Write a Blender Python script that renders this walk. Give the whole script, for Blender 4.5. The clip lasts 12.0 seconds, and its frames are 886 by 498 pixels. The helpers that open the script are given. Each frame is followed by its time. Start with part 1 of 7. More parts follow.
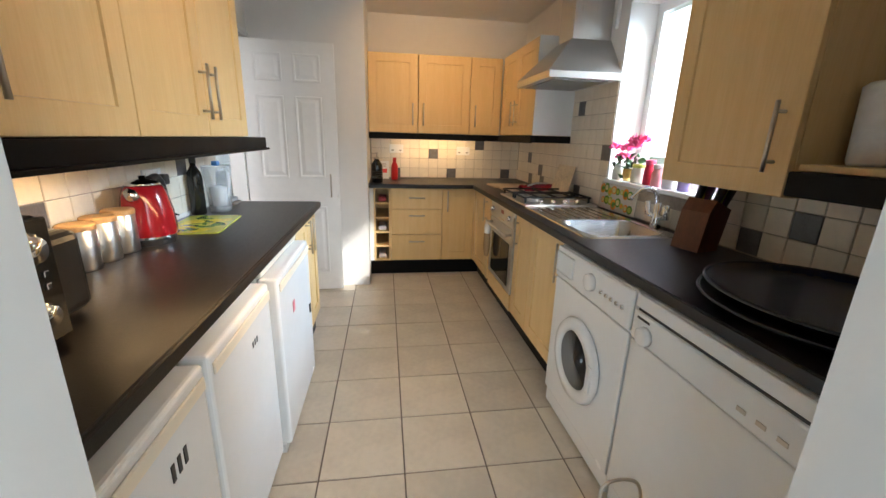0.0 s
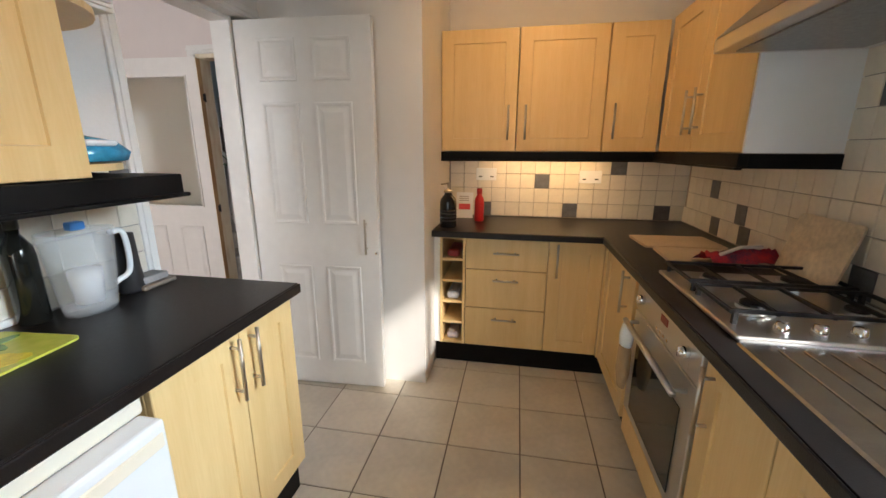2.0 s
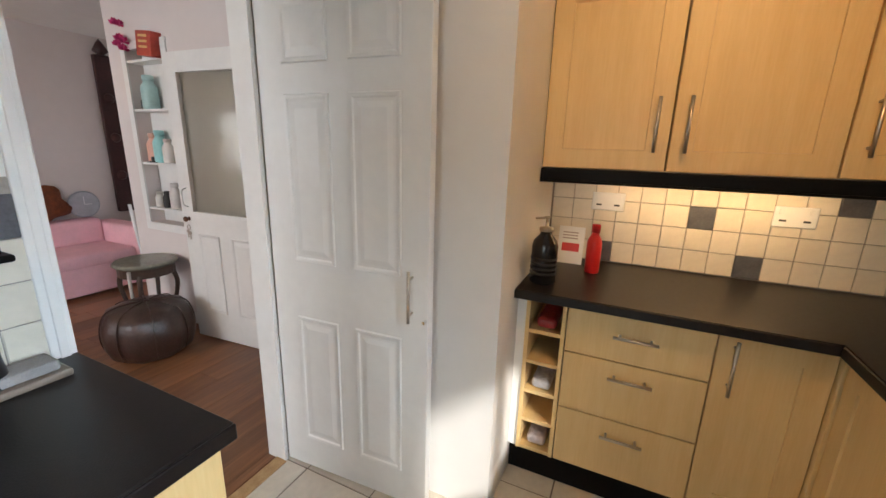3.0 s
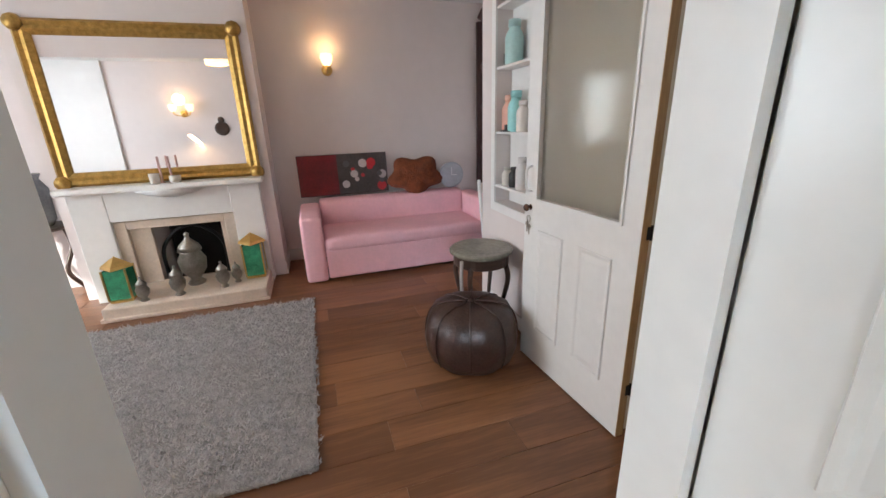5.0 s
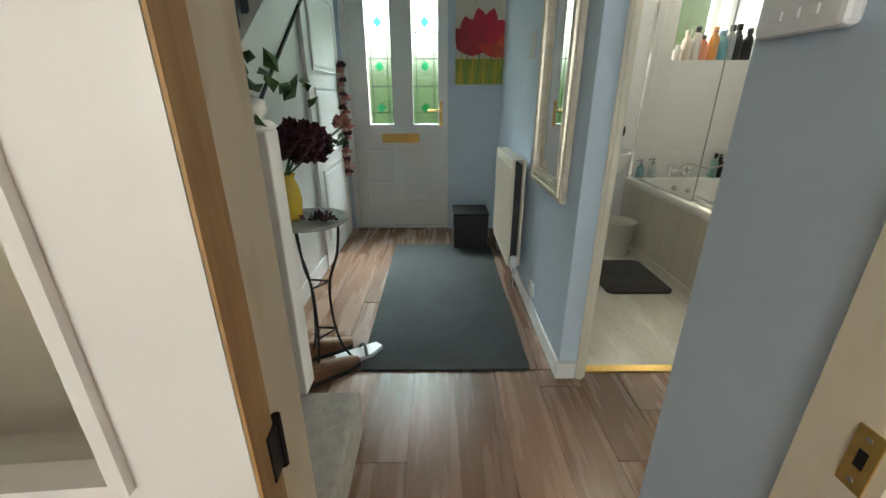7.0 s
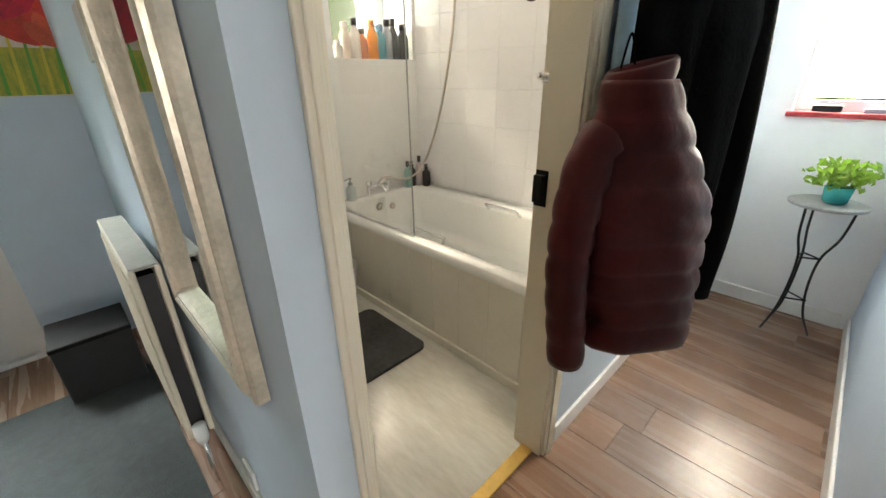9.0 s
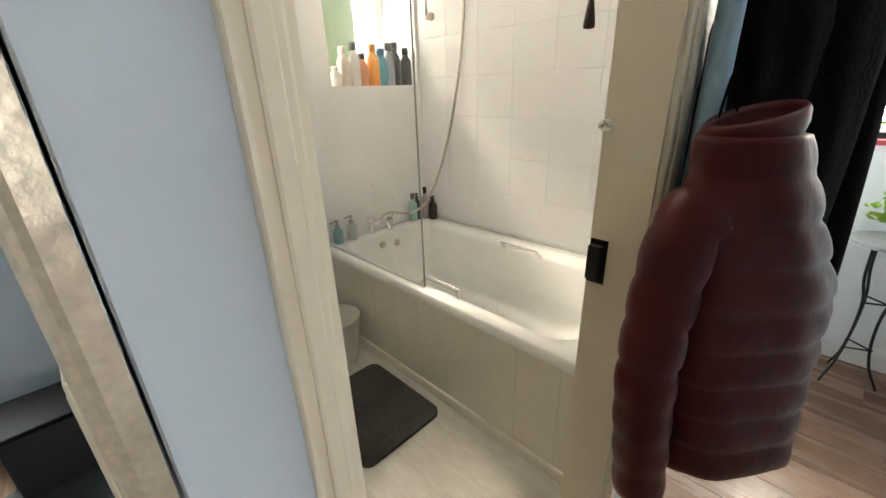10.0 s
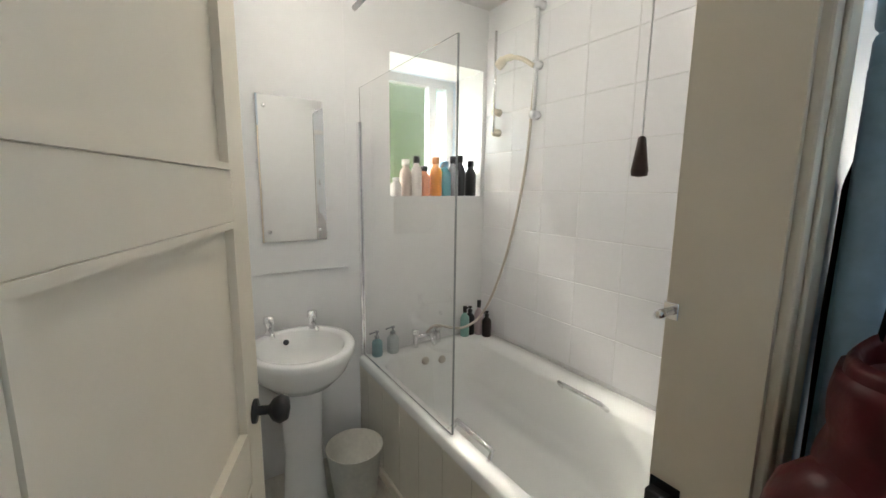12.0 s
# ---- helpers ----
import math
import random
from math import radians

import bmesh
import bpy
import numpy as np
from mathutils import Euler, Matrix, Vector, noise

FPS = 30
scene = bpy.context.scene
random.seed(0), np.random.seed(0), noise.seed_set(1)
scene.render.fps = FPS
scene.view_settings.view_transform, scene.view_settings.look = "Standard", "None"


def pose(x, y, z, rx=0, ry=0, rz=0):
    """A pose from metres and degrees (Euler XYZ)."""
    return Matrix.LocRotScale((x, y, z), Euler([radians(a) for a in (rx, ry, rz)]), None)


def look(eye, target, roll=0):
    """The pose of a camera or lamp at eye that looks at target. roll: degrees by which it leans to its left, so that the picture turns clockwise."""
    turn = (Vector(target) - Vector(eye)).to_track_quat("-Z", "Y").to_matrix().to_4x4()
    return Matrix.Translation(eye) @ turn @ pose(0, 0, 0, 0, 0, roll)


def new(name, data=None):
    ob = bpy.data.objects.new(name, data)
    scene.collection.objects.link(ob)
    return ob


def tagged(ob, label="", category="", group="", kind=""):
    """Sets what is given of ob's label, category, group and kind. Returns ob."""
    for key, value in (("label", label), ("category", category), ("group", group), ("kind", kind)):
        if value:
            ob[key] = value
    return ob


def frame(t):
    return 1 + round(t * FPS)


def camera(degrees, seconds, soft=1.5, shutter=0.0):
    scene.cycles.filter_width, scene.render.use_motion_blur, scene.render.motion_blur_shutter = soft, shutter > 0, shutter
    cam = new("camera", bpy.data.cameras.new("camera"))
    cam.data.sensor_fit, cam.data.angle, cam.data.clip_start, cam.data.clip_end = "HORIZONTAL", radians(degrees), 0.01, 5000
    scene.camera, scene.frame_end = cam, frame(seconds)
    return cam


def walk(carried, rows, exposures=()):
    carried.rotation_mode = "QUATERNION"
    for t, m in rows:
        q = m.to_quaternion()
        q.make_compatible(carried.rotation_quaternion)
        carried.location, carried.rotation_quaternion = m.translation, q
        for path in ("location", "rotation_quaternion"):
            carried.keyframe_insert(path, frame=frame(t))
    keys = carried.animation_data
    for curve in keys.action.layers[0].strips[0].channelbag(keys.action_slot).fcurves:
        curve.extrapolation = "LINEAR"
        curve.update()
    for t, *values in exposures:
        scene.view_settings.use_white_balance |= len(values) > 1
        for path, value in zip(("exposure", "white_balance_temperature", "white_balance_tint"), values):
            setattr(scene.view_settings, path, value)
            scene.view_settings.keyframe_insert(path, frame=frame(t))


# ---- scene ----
cam = camera(96.7, 12.0)
PATH = [
    (0, (-0.026, 0.026, 1.322), (0.258, 1.93, 0.779), 1.6),
    (0.5, (0.023, 0.269, 1.347), (-0.011, 2.186, 0.777), 1.4),
    (1, (0.11, 0.652, 1.375), (-0.107, 2.575, 0.869), 0.7),
    (1.5, (0.235, 1.049, 1.385), (-0.002, 2.985, 0.945), -0.1),
    (2, (0.307, 1.439, 1.371), (-0.046, 3.346, 0.881), 0.1),
    (2.5, (0.226, 1.862, 1.358), (-0.212, 3.748, 0.856), 0.4),
    (3, (0.18, 2.253, 1.42), (-0.642, 4.01, 0.933), 1.5),
    (3.5, (0.021, 2.471, 1.484), (-1.245, 3.928, 0.961), 3.1),
    (5.3, (-1.021, 2.975, 1.317), (-2.843, 3.512, 0.69), -2.3),
    (5.5, (-1.172, 3.023, 1.295), (-2.872, 3.879, 0.681), -2.8),
    (5.75, (-1.360, 3.150, 1.290), (-2.790, 4.390, 0.690), -2.0),
    (6, (-1.506, 3.347, 1.254), (-2.689, 4.85, 0.67), -1.1),
    (6.5, (-1.653, 3.584, 1.232), (-2.255, 5.369, 0.56), 0.0),
    (7, (-1.761, 3.799, 1.226), (-1.743, 5.662, 0.499), -0.1),
    (7.5, (-1.663, 4.105, 1.234), (-1.147, 5.877, 0.464), 1.3),
    (7.7, (-1.634, 4.204, 1.248), (-0.973, 5.931, 0.485), 1.8),
    (9.3, (-1.337, 4.872, 1.396), (-0.028, 6.145, 0.579), -1.1),
    (9.5, (-1.306, 4.931, 1.407), (-0.027, 6.239, 0.6), -1.0),
    (10, (-1.22, 5.036, 1.443), (0.084, 6.356, 0.695), -1.8),
    (10.5, (-1.101, 5.128, 1.457), (0.289, 6.378, 0.745), -2.1),
    (11, (-1.027, 5.145, 1.517), (0.308, 6.597, 1.184), -1.7),
    (11.5, (-1.019, 5.109, 1.597), (0.185, 6.707, 1.594), -0.3),
    (12, (-0.919, 5.132, 1.528), (0.161, 6.788, 1.224), 0.6),
]
walk(cam, [(t, look(eye, target, roll)) for t, eye, target, roll in PATH], exposures=[(0.0, 0.1, 6100, 8), (1.0, -0.15, 6700, 11), (1.5, -0.1, 6700, 11), (2.0, -0.1, 6500, 10), (3.0, -0.1, 6300, 9), (3.5, -0.1, 5900, 8), (5.5, 0.18, 6200, 5), (7.0, 0.28, 6800, 0), (7.5, 0.55, 6700, 2), (9.5, 0.75, 7400, 9), (10.5, 0.6, 6900, 9), (11.5, 0.28, 6500, 10), (12.0, 0.36, 6350, 9)])

# ---- world, sun, lights ----
world = bpy.data.worlds.new("world")
scene.world = world
world.use_nodes = True
_nt = world.node_tree
_sky = _nt.nodes.new("ShaderNodeTexSky")
_sky.sky_type = "NISHITA"
_sky.sun_disc = False
_sky.sun_elevation = radians(30)
_sky.sun_rotation = radians(133)
_nt.nodes["Background"].inputs[1].default_value = 0.13
_nt.links.new(_sky.outputs[0], _nt.nodes["Background"].inputs[0])


def lamp(name, kind, m, power, colour=(1, 1, 1), **kw):
    d = bpy.data.lights.new(name, kind)
    d.energy, d.color = power, colour
    for k, v in kw.items():
        if k == "size":
            d.size = v
        elif k == "size_y":
            d.shape = "RECTANGLE"
            d.size_y = v
        elif k == "radius":
            d.shadow_soft_size = v
        elif k == "angle":
            d.angle = v
        elif k == "spread":
            d.spread = v
    ob = new(name, d)
    ob.matrix_world = m
    return ob


lamp("sun", "SUN", look((10, -8, 8), (10 - 1.6, -8 + 1.4, 8 - 1.30)), 5.0, (1, 0.95, 0.86), angle=radians(2.5))
DAY = (0.72, 0.87, 1.0)
WARM = (1.0, 0.62, 0.28)
# sky light, from lamps added in the window openings and high outside them
# added daylight from behind the start, through an assumed lobby window
lamp("lobby_window_light", "AREA", look((0.1, -1.16, 1.35), (0.1, 2.0, 0.9)), 27, (0.84, 0.95, 1.0), size=1.5, size_y=1.5)
lamp("kitchen_window_light", "AREA", look((3.4, 1.75, 2.5), (-0.3, 2.3, 0.6)), 290, DAY, size=1.4, size_y=1.0)
lamp("living_window_light", "AREA", look((-3.0, -1.08, 1.5), (-3.0, 2.0, 1.1)), 72, (0.95, 0.97, 1.0), size=2.2, size_y=1.3)
lamp("corridor_window_light", "AREA", look((1.80, 4.80, 1.65), (-0.6, 4.86, 1.25)), 48, (1.0, 0.94, 0.84), size=0.46, size_y=0.85)
lamp("bathroom_window_light", "AREA", look((0.40, 8.35, 3.25), (0.0, 6.3, 0.6)), 1000, (1.0, 0.92, 0.78), size=1.0, size_y=0.8)
lamp("front_door_light", "AREA", look((-2.07, 8.75, 3.05), (-1.9, 6.0, 0.3)), 740, (0.80, 0.90, 1.0), size=1.5, size_y=0.9)
# unseen ceiling lamps, assumed from the warm wall cabinets and aimed at them
SPOT = (1.0, 0.57, 0.22)
lamp("kitchen_spot_light", "AREA", look((0.50, 1.35, 2.40), (-0.72, 1.55, 1.65)), 3.6, SPOT, size=0.20, size_y=0.20, spread=radians(110))
lamp("kitchen_ceiling_light", "AREA", look((0.45, 2.95, 2.40), (0.42, 4.0, 1.55)), 5.5, SPOT, size=0.22, size_y=0.22, spread=radians(120))
lamp("wall_lamp_light", "POINT", pose(-4.91, 3.15, 2.02), 1.0, WARM, radius=0.04)
lamp("double_wall_lamp_light", "POINT", pose(-1.36, 1.16, 1.92), 1.3, WARM, radius=0.08)
lamp("pendant_light", "POINT", pose(-3.10, 2.04, 2.22), 17, (1.0, 0.72, 0.42), radius=0.10)
lamp("bathroom_ceiling_lamp", "POINT", pose(-0.27, 6.34, 2.48), 10.0, (1.0, 0.90, 0.78), radius=0.10)
# warm strips below the wall cabinets
lamp("end_strip_light", "AREA", look((0.50, 4.12, 1.335), (0.50, 4.2, 0.9)), 3.4, WARM, size=0.7, size_y=0.04)
lamp("left_strip_light", "AREA", look((-0.90, 1.30, 1.226), (-0.97, 1.30, 0.9)), 8.0, WARM, size=0.05, size_y=1.7)

# ---- materials ----


def mat(name, base, rough=0.5, metal=0.0, var=0.12, scale=6.0, bump=0.0, bscale=40.0, stretch=(1, 1, 1), spec=0.5, coat=0.0, second=None, rnd=0.0, detail=4.0, lo_at=0.32):
    """Principled material: a base colour broken up by coarse and fine noise, with bump and uneven gloss."""
    m = bpy.data.materials.new(name)
    m.use_nodes = True
    nt = m.node_tree
    bs = nt.nodes["Principled BSDF"]
    bs.inputs["Roughness"].default_value = rough
    bs.inputs["Metallic"].default_value = metal
    bs.inputs["Specular IOR Level"].default_value = spec
    bs.inputs["Coat Weight"].default_value = coat
    co = nt.nodes.new("ShaderNodeTexCoord")
    mp = nt.nodes.new("ShaderNodeMapping")
    mp.inputs["Scale"].default_value = stretch
    nt.links.new(co.outputs["Object"], mp.inputs[0])
    n1 = nt.nodes.new("ShaderNodeTexNoise")
    n1.inputs["Scale"].default_value = scale
    n1.inputs["Detail"].default_value = detail
    nt.links.new(mp.outputs[0], n1.inputs["Vector"])
    n2 = nt.nodes.new("ShaderNodeTexNoise")
    n2.inputs["Scale"].default_value = scale * 7
    n2.inputs["Detail"].default_value = 3
    nt.links.new(mp.outputs[0], n2.inputs["Vector"])
    av = nt.nodes.new("ShaderNodeMath")
    av.operation = "MULTIPLY_ADD"
    nt.links.new(n2.outputs[0], av.inputs[0])
    av.inputs[1].default_value = 0.4
    ml = nt.nodes.new("ShaderNodeMath")
    ml.operation = "MULTIPLY"
    ml.inputs[1].default_value = 0.6
    nt.links.new(n1.outputs[0], ml.inputs[0])
    nt.links.new(ml.outputs[0], av.inputs[2])
    fac = av.outputs[0]
    if rnd:
        oi = nt.nodes.new("ShaderNodeObjectInfo")
        ad = nt.nodes.new("ShaderNodeMath")
        ad.operation = "MULTIPLY_ADD"
        nt.links.new(oi.outputs["Random"], ad.inputs[0])
        ad.inputs[1].default_value = rnd
        nt.links.new(fac, ad.inputs[2])
        sb = nt.nodes.new("ShaderNodeMath")
        sb.operation = "SUBTRACT"
        nt.links.new(ad.outputs[0], sb.inputs[0])
        sb.inputs[1].default_value = rnd / 2
        fac = sb.outputs[0]
    cr = nt.nodes.new("ShaderNodeValToRGB")
    lo = second or [c * (1 - var) for c in base]
    hi = [min(1, c * (1 + var)) for c in base] if second is None else base
    cr.color_ramp.elements[0].position, cr.color_ramp.elements[1].position = lo_at, 1 - lo_at if lo_at > 0.3 else 0.5
    cr.color_ramp.elements[0].color = (*lo, 1)
    cr.color_ramp.elements[1].color = (*hi, 1)
    nt.links.new(fac, cr.inputs[0])
    nt.links.new(cr.outputs[0], bs.inputs["Base Color"])
    mr = nt.nodes.new("ShaderNodeMapRange")
    mr.inputs["To Min"].default_value = max(0.02, rough * 0.8)
    mr.inputs["To Max"].default_value = min(1, rough * 1.2)
    nt.links.new(n1.outputs[0], mr.inputs[0])
    nt.links.new(mr.outputs[0], bs.inputs["Roughness"])
    if bump:
        n3 = nt.nodes.new("ShaderNodeTexNoise")
        n3.inputs["Scale"].default_value = bscale
        n3.inputs["Detail"].default_value = 4
        nt.links.new(mp.outputs[0], n3.inputs["Vector"])
        bp = nt.nodes.new("ShaderNodeBump")
        bp.inputs["Strength"].default_value = bump
        bp.inputs["Distance"].default_value = 0.01
        nt.links.new(n3.outputs[0], bp.inputs["Height"])
        nt.links.new(bp.outputs[0], bs.inputs["Normal"])
    return m


def glow(name, colour, strength):
    m = bpy.data.materials.new(name)
    m.use_nodes = True
    bs = m.node_tree.nodes["Principled BSDF"]
    bs.inputs["Base Color"].default_value = (*colour, 1)
    bs.inputs["Emission Color"].default_value = (*colour, 1)
    bs.inputs["Emission Strength"].default_value = strength
    return m


def glassy(name, colour=(1, 1, 1), rough=0.0, bump=0.0, ior=1.45):
    m = bpy.data.materials.new(name)
    m.use_nodes = True
    nt = m.node_tree
    bs = nt.nodes["Principled BSDF"]
    bs.inputs["Base Color"].default_value = (*colour, 1)
    bs.inputs["Transmission Weight"].default_value = 1
    bs.inputs["Roughness"].default_value = rough
    bs.inputs["IOR"].default_value = ior
    if bump:
        n3 = nt.nodes.new("ShaderNodeTexNoise")
        n3.inputs["Scale"].default_value = 60
        bp = nt.nodes.new("ShaderNodeBump")
        bp.inputs["Strength"].default_value = bump
        bp.inputs["Distance"].default_value = 0.004
        nt.links.new(n3.outputs[0], bp.inputs["Height"])
        nt.links.new(bp.outputs[0], bs.inputs["Normal"])
    return m


M = {}
M["wall"] = mat("white_wall_paint", (0.80, 0.78, 0.76), 0.7, var=0.03, scale=1.5, bump=0.05, bscale=90)
M["wall_living"] = mat("pale_pink_wall_paint", (0.76, 0.69, 0.67), 0.75, var=0.03, scale=1.5, bump=0.05, bscale=90)
M["wall_blue"] = mat("pale_blue_wall_paint", (0.52, 0.61, 0.71), 0.6, var=0.04, scale=1.5, bump=0.05, bscale=90)
M["wall_bath"] = mat("white_bathroom_paint", (0.84, 0.85, 0.85), 0.45, var=0.02, scale=2)
M["ceiling"] = mat("ceiling_paint", (0.80, 0.79, 0.77), 0.85, var=0.03, scale=2, bump=0.06, bscale=70)
M["gloss"] = mat("white_gloss_paint", (0.83, 0.82, 0.80), 0.3, var=0.04, scale=3, bump=0.03, bscale=30)
M["cream"] = mat("cream_gloss_paint", (0.78, 0.72, 0.60), 0.45, var=0.03, scale=2)
M["maple"] = mat("maple_cabinet_door", (0.76, 0.55, 0.27), 0.42, scale=3.0, stretch=(7, 7, 0.5), second=(0.68, 0.46, 0.20), rnd=0.15, bump=0.03, bscale=30)
M["worktop"] = mat("black_laminate_worktop", (0.010, 0.008, 0.008), 0.34, spec=0.32, var=0.3, scale=60, bump=0.06, bscale=260)
M["black"] = mat("black_plastic", (0.02, 0.02, 0.022), 0.35, var=0.2, scale=8)
M["plinth"] = mat("black_plinth", (0.005, 0.0045, 0.0045), 0.5, spec=0.12, var=0.3, scale=8)
M["steel"] = mat("brushed_steel", (0.60, 0.60, 0.60), 0.30, metal=1, var=0.03, scale=5, stretch=(30, 30, 1), bump=0.004, bscale=40)
M["chrome"] = mat("chrome", (0.85, 0.85, 0.86), 0.07, metal=1, var=0.02)
M["nickel"] = mat("brushed_nickel", (0.55, 0.50, 0.44), 0.3, metal=1, var=0.05)
M["white_app"] = mat("white_enamel", (0.80, 0.82, 0.84), 0.25, var=0.02, scale=3)
M["tile"] = mat("cream_wall_tile", (0.74, 0.68, 0.58), 0.3, var=0.06, scale=7, rnd=0.25, bump=0.05, bscale=25)
M["tile_dark"] = mat("grey_wall_tile", (0.10, 0.10, 0.11), 0.35, var=0.3, scale=18, bump=0.08, bscale=50)
M["grout"] = mat("grout", (0.36, 0.32, 0.28), 0.9, var=0.2, scale=20)
M["floor_tile"] = mat("cream_floor_tile", (0.62, 0.56, 0.47), 0.25, var=0.1, scale=5, rnd=0.25, bump=0.03, bscale=30)
M["floor_grout"] = mat("dark_grout", (0.16, 0.13, 0.11), 0.9, var=0.3, scale=20)
M["plank"] = mat("brown_laminate", (0.29, 0.128, 0.056), 0.3, second=(0.15, 0.062, 0.028), scale=2.2, stretch=(9, 0.6, 9), rnd=0.4, bump=0.03, bscale=30)
M["plank_hall"] = mat("grey_brown_laminate", (0.25, 0.148, 0.098), 0.27, second=(0.135, 0.075, 0.048), scale=2.2, stretch=(9, 0.6, 9), rnd=0.4, bump=0.03, bscale=30)
M["bath_floor"] = mat("pale_marble_vinyl", (0.70, 0.69, 0.64), 0.25, second=(0.52, 0.50, 0.45), scale=2.5, stretch=(3, 0.6, 1), bump=0.02)
M["bath_tile"] = mat("white_bath_tile", (0.86, 0.86, 0.88), 0.16, var=0.015, scale=5, rnd=0.02)
M["enamel"] = mat("white_bath_enamel", (0.86, 0.87, 0.86), 0.1, var=0.01)
M["bath_panel"] = mat("cream_bath_panel", (0.74, 0.71, 0.63), 0.4, var=0.04, scale=4)
M["glass"] = glassy("clear_glass")
M["frosted"] = glassy("frosted_glass", (0.90, 0.90, 0.80), 0.40)
M["frosted"].node_tree.nodes["Principled BSDF"].inputs["Coat Weight"].default_value = 1.0
M["frosted"].node_tree.nodes["Principled BSDF"].inputs["Coat Roughness"].default_value = 0.12
M["sink"] = mat("satin_sink_steel", (0.50, 0.50, 0.50), 0.20, metal=1, var=0.1, scale=5, stretch=(1, 10, 10), bump=0.02, bscale=60)
M["mirror"] = mat("mirror", (0.9, 0.9, 0.9), 0.01, metal=1, var=0.0)
M["pink"] = mat("pink_sofa_cotton", (0.90, 0.53, 0.59), 0.9, var=0.07, scale=5, bump=0.15, bscale=120)
M["rug"] = mat("grey_shag", (0.40, 0.39, 0.39), 1.0, var=0.35, scale=30, bump=1.0, bscale=120)
M["mat_dark"] = mat("charcoal_door_mat", (0.034, 0.040, 0.040), 1.0, var=0.35, scale=5, bump=0.8, bscale=200)
M["leather"] = mat("brown_leather", (0.045, 0.022, 0.016), 0.33, var=0.5, scale=12, bump=0.25, bscale=60)
M["gold"] = mat("gilt_frame", (0.45, 0.28, 0.08), 0.35, metal=0.85, var=0.35, scale=30, bump=0.3, bscale=80)
M["carpet"] = mat("beige_stair_carpet", (0.34, 0.31, 0.28), 1.0, var=0.2, scale=30, bump=0.6, bscale=220)
M["stone"] = mat("cream_fireplace_stone", (0.66, 0.55, 0.45), 0.7, var=0.12, scale=7, bump=0.12, bscale=50)
M["soot"] = mat("sooty_firebox", (0.015, 0.014, 0.013), 0.9, var=0.5, scale=10, bump=0.3)
M["darkwood"] = mat("dark_stained_wood", (0.055, 0.03, 0.02), 0.35, var=0.4, scale=5, stretch=(1, 1, 8), bump=0.08)
M["rawwood"] = mat("bare_pine", (0.55, 0.36, 0.17), 0.6, second=(0.36, 0.20, 0.08), scale=4, stretch=(6, 6, 0.6), bump=0.05)
M["worn"] = mat("worn_cream_paint", (0.80, 0.72, 0.57), 0.5, second=(0.52, 0.30, 0.11), scale=2.0, stretch=(2, 2, 0.5), bump=0.05, lo_at=0.22)
M["brass"] = mat("brass", (0.70, 0.47, 0.16), 0.3, metal=1, var=0.15, scale=10)
M["iron"] = mat("black_iron", (0.02, 0.02, 0.022), 0.45, metal=0.6, var=0.3)
M["coat"] = mat("maroon_quilted_nylon", (0.056, 0.0060, 0.0078), 0.36, var=0.25, scale=6, bump=0.25, bscale=22, spec=0.2)
M["blackcoat"] = mat("black_wool", (0.0035, 0.0035, 0.004), 0.95, var=0.3, scale=20, bump=0.3, bscale=80, spec=0.04)
M["upvc"] = mat("white_upvc", (0.84, 0.85, 0.86), 0.25, var=0.01)
# near-black for the door leading, and for strips and blocks that stand for shade
M["dark_trim_and_shade"] = mat("dark_trim_and_shade", (0.03, 0.03, 0.035), 0.6)

M["leaded"] = glassy("textured_door_glass", (0.90, 1.0, 0.88), 0.24, bump=0.5)
M["green_glass"] = glassy("green_glass", (0.10, 0.72, 0.40), 0.15)
M["bath_glass"] = glassy("obscured_glass", (0.97, 1.0, 0.95), 0.22, bump=0.5)
# upper spindles: their shadow is put into this dark grey-blue colour
M["spindle"] = mat("shaded_spindle_paint", (0.07, 0.09, 0.11), 0.5, var=0.1)
M["leaf"] = mat("green_leaf", (0.05, 0.11, 0.04), 0.5, var=0.4, scale=12)
M["leaf_pale"] = mat("pale_green_leaf", (0.16, 0.28, 0.06), 0.5, var=0.4, scale=12)
nt = M["leaf_pale"].node_tree
tl = nt.nodes.new("ShaderNodeBsdfTranslucent")
tl.inputs[0].default_value = (0.30, 0.50, 0.06, 1)
mx = nt.nodes.new("ShaderNodeMixShader")
mx.inputs[0].default_value = 0.5
nt.links.new(nt.nodes["Principled BSDF"].outputs[0], mx.inputs[1])
nt.links.new(tl.outputs[0], mx.inputs[2])
nt.links.new(mx.outputs[0], nt.nodes["Material Output"].inputs[0])
M["petal_dark"] = mat("burgundy_petal", (0.055, 0.008, 0.02), 0.7, var=0.4, scale=25)
M["petal_pink"] = mat("pink_petal", (0.80, 0.10, 0.28), 0.6, var=0.2, scale=20)
M["petal_rose"] = mat("dusty_rose_petal", (0.45, 0.20, 0.17), 0.7, var=0.3, scale=20)
M["red"] = mat("red_enamel", (0.28, 0.008, 0.015), 0.18, var=0.05, coat=0.5)
M["yellow"] = mat("yellow_ceramic", (0.75, 0.52, 0.06), 0.2, var=0.05)
M["teal"] = mat("teal_ceramic", (0.02, 0.28, 0.27), 0.15, var=0.1)
M["shade_glow"] = glow("lit_glass_shade", (1.0, 0.66, 0.32), 2.6)
M["shade_glow2"] = glow("lit_fabric_shade", (1.0, 0.72, 0.36), 2.2)
M["bulb"] = glow("lit_bulb", (1.0, 0.75, 0.45), 14.0)
M["diffuser"] = glow("lit_diffuser", (1.0, 0.96, 0.9), 5.0)
